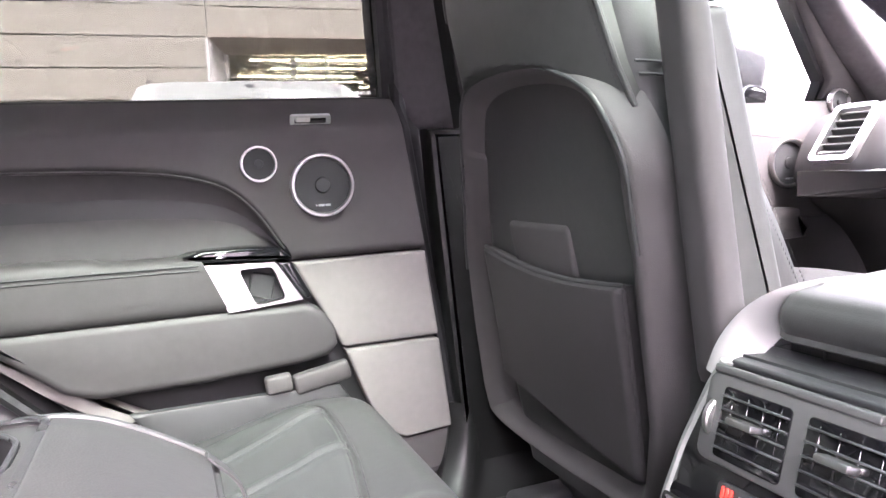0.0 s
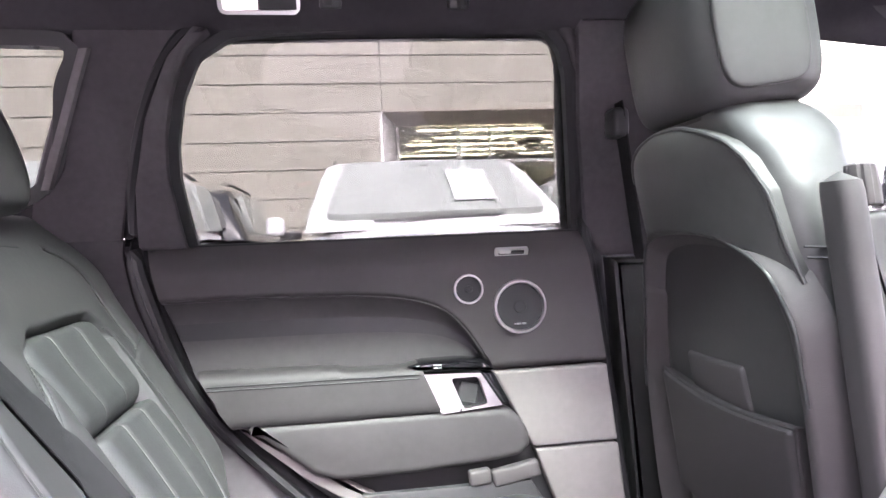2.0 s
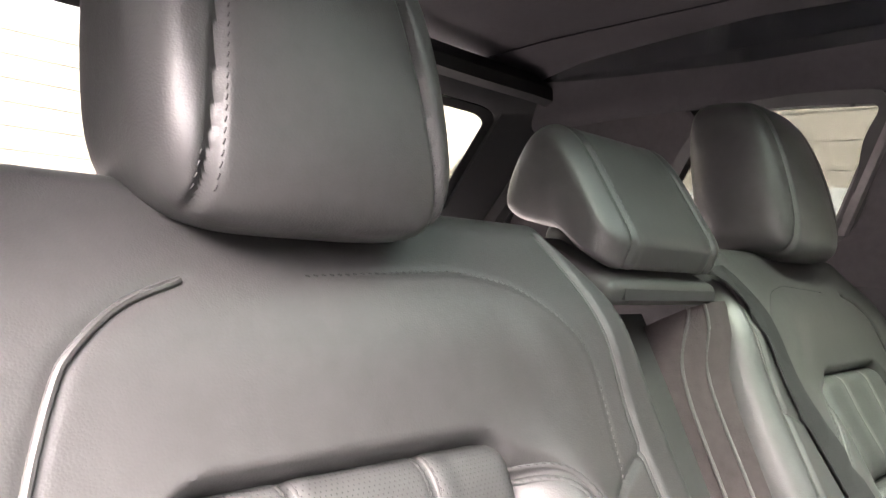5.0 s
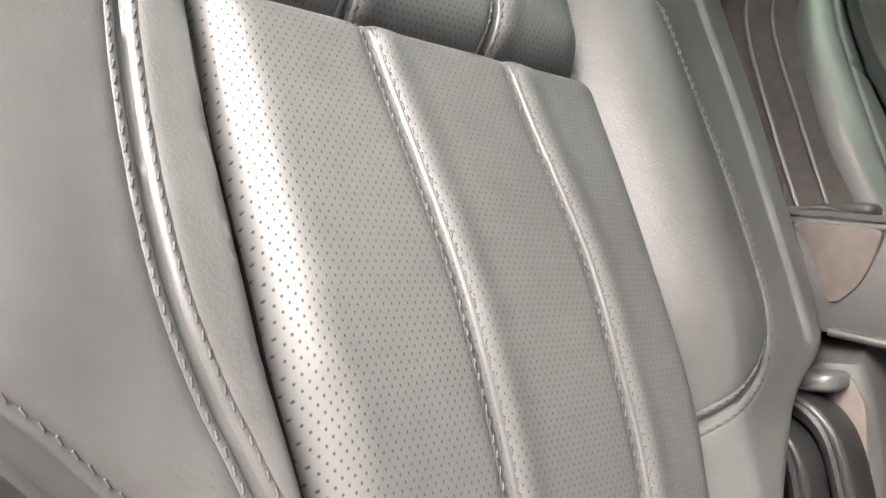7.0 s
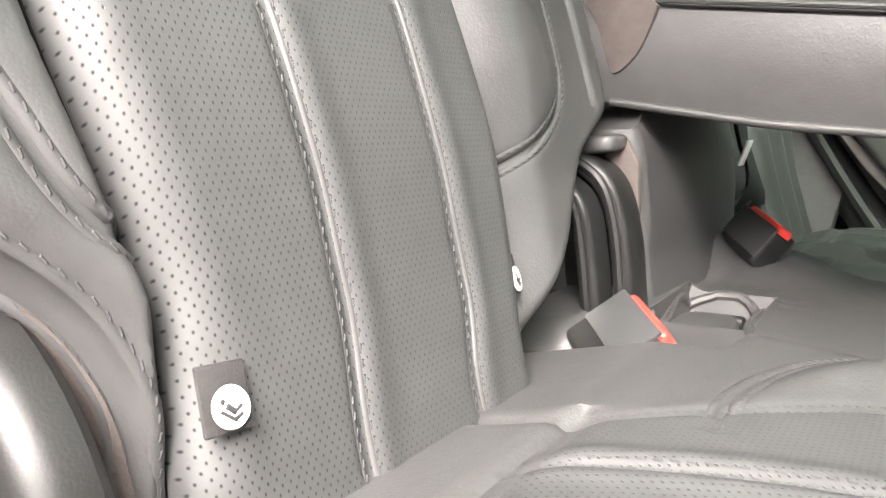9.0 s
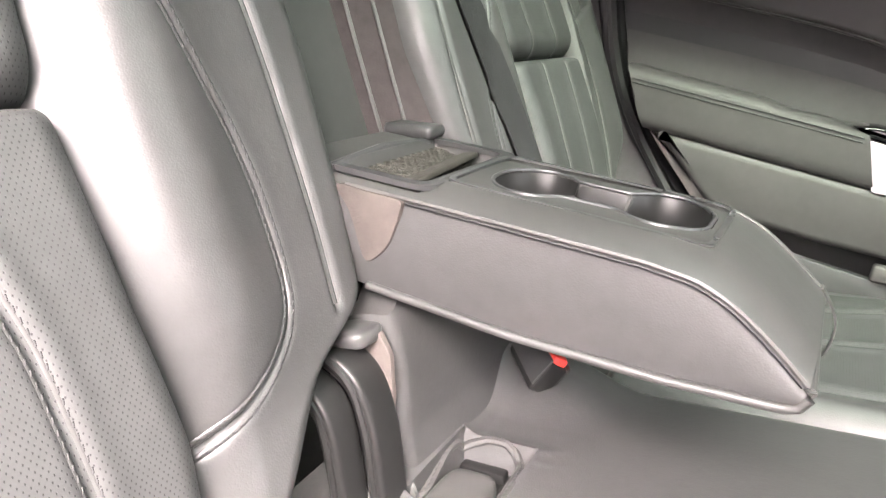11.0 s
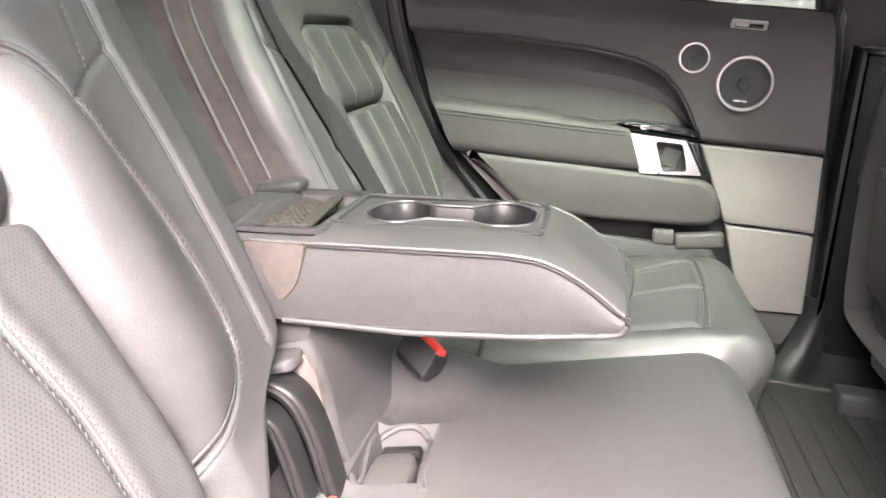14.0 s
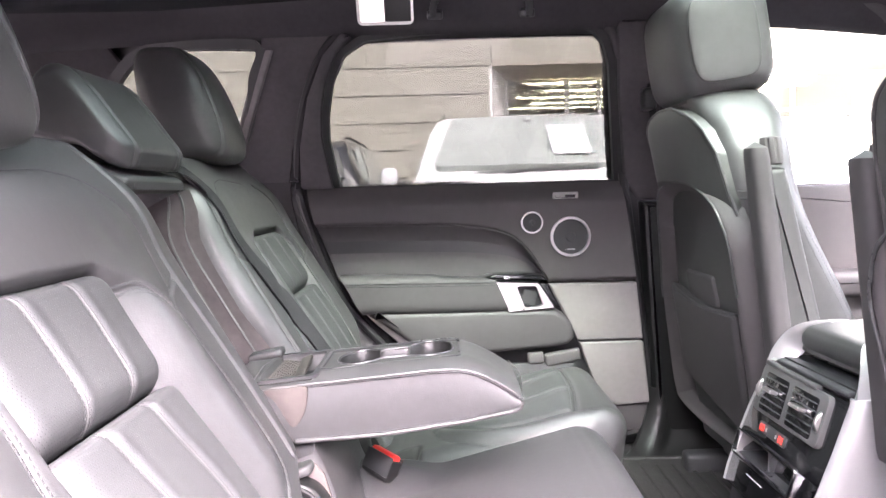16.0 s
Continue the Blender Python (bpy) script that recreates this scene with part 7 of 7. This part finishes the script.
part("transom", rbox_bm((13.0, .08, .06), .005, pose(7.5, FY + 1.02, 2.62)), M_WHITE_WALL, fac, smooth=False)
part("showroom_pane", rbox_bm((13.0, .02, 3.3), .0, pose(7.5, FY + 1.05, 1.66)), M_GLASS, fac, smooth=False)
part("showroom_wall", rbox_bm((14.0, .1, 4.0), .0, pose(7.5, FY + 9.0, 2.0)), M_ROOM, fac, smooth=False)
part("showroom_ceiling", rbox_bm((14.0, 8.0, .1), .0, pose(7.5, FY + 5.1, 3.50)), M_ROOM, fac, smooth=False)
part("showroom_side", rbox_bm((.1, 8.0, 4.0), .0, pose(.95, FY + 5.1, 1.9)), M_ROOM, fac, smooth=False)
for k in range(5):
    part("light_tube", rbox_bm((2.6, .07, .04), .01, pose(2.9 + .5 * (k % 2), FY + 1.9 + 1.1 * k, 3.36)), M_TUBE, fac, "lit ceiling tube", smooth=False)
    part("light_tube", rbox_bm((2.6, .07, .04), .01, pose(6.2 + .4 * (k % 2), FY + 1.9 + 1.1 * k, 3.36)), M_TUBE, fac, "lit ceiling tube", smooth=False)
# facade across the yard, white to carry its glare; wall behind the tailgate
pw = thing("glare_facade", (14, 9, 0), "facade across the yard, its glare put into a white colour", "building", kind="structure")
part("wall", rbox_bm((9.0, .3, 7.0), .01, pose(12.6, 9.5, 3.5)), M_WHITE_WALL, pw, smooth=False)
part("band", rbox_bm((9.0, .06, .05), .01, pose(12.6, 9.33, 3.9)), M_JOINT, pw, smooth=False)
bw = thing("yard_wall", (-16, 2, 0), "pale beige panelled wall behind the car", "building", kind="structure")
for k in range(11):
    part("panel", rbox_bm((.2, 26.0, .46), .006, pose(-17.0, 1.0, .24 + k * .475)), M_FACADE, bw, smooth=False)

# unseen wall added behind the camera: blocks low sky, bounces rosy light in
nw = thing("light_shaping_wall", (0, -7.4, 0), "unseen rosy panelled wall, added to shape light through the open door", "building", kind="structure")
for k in range(9):
    part("panel", rbox_bm((30.0, .2, .46), .006, pose(0, -7.4, .24 + k * .475)), M_BOUNCE_WALL, nw, smooth=False)
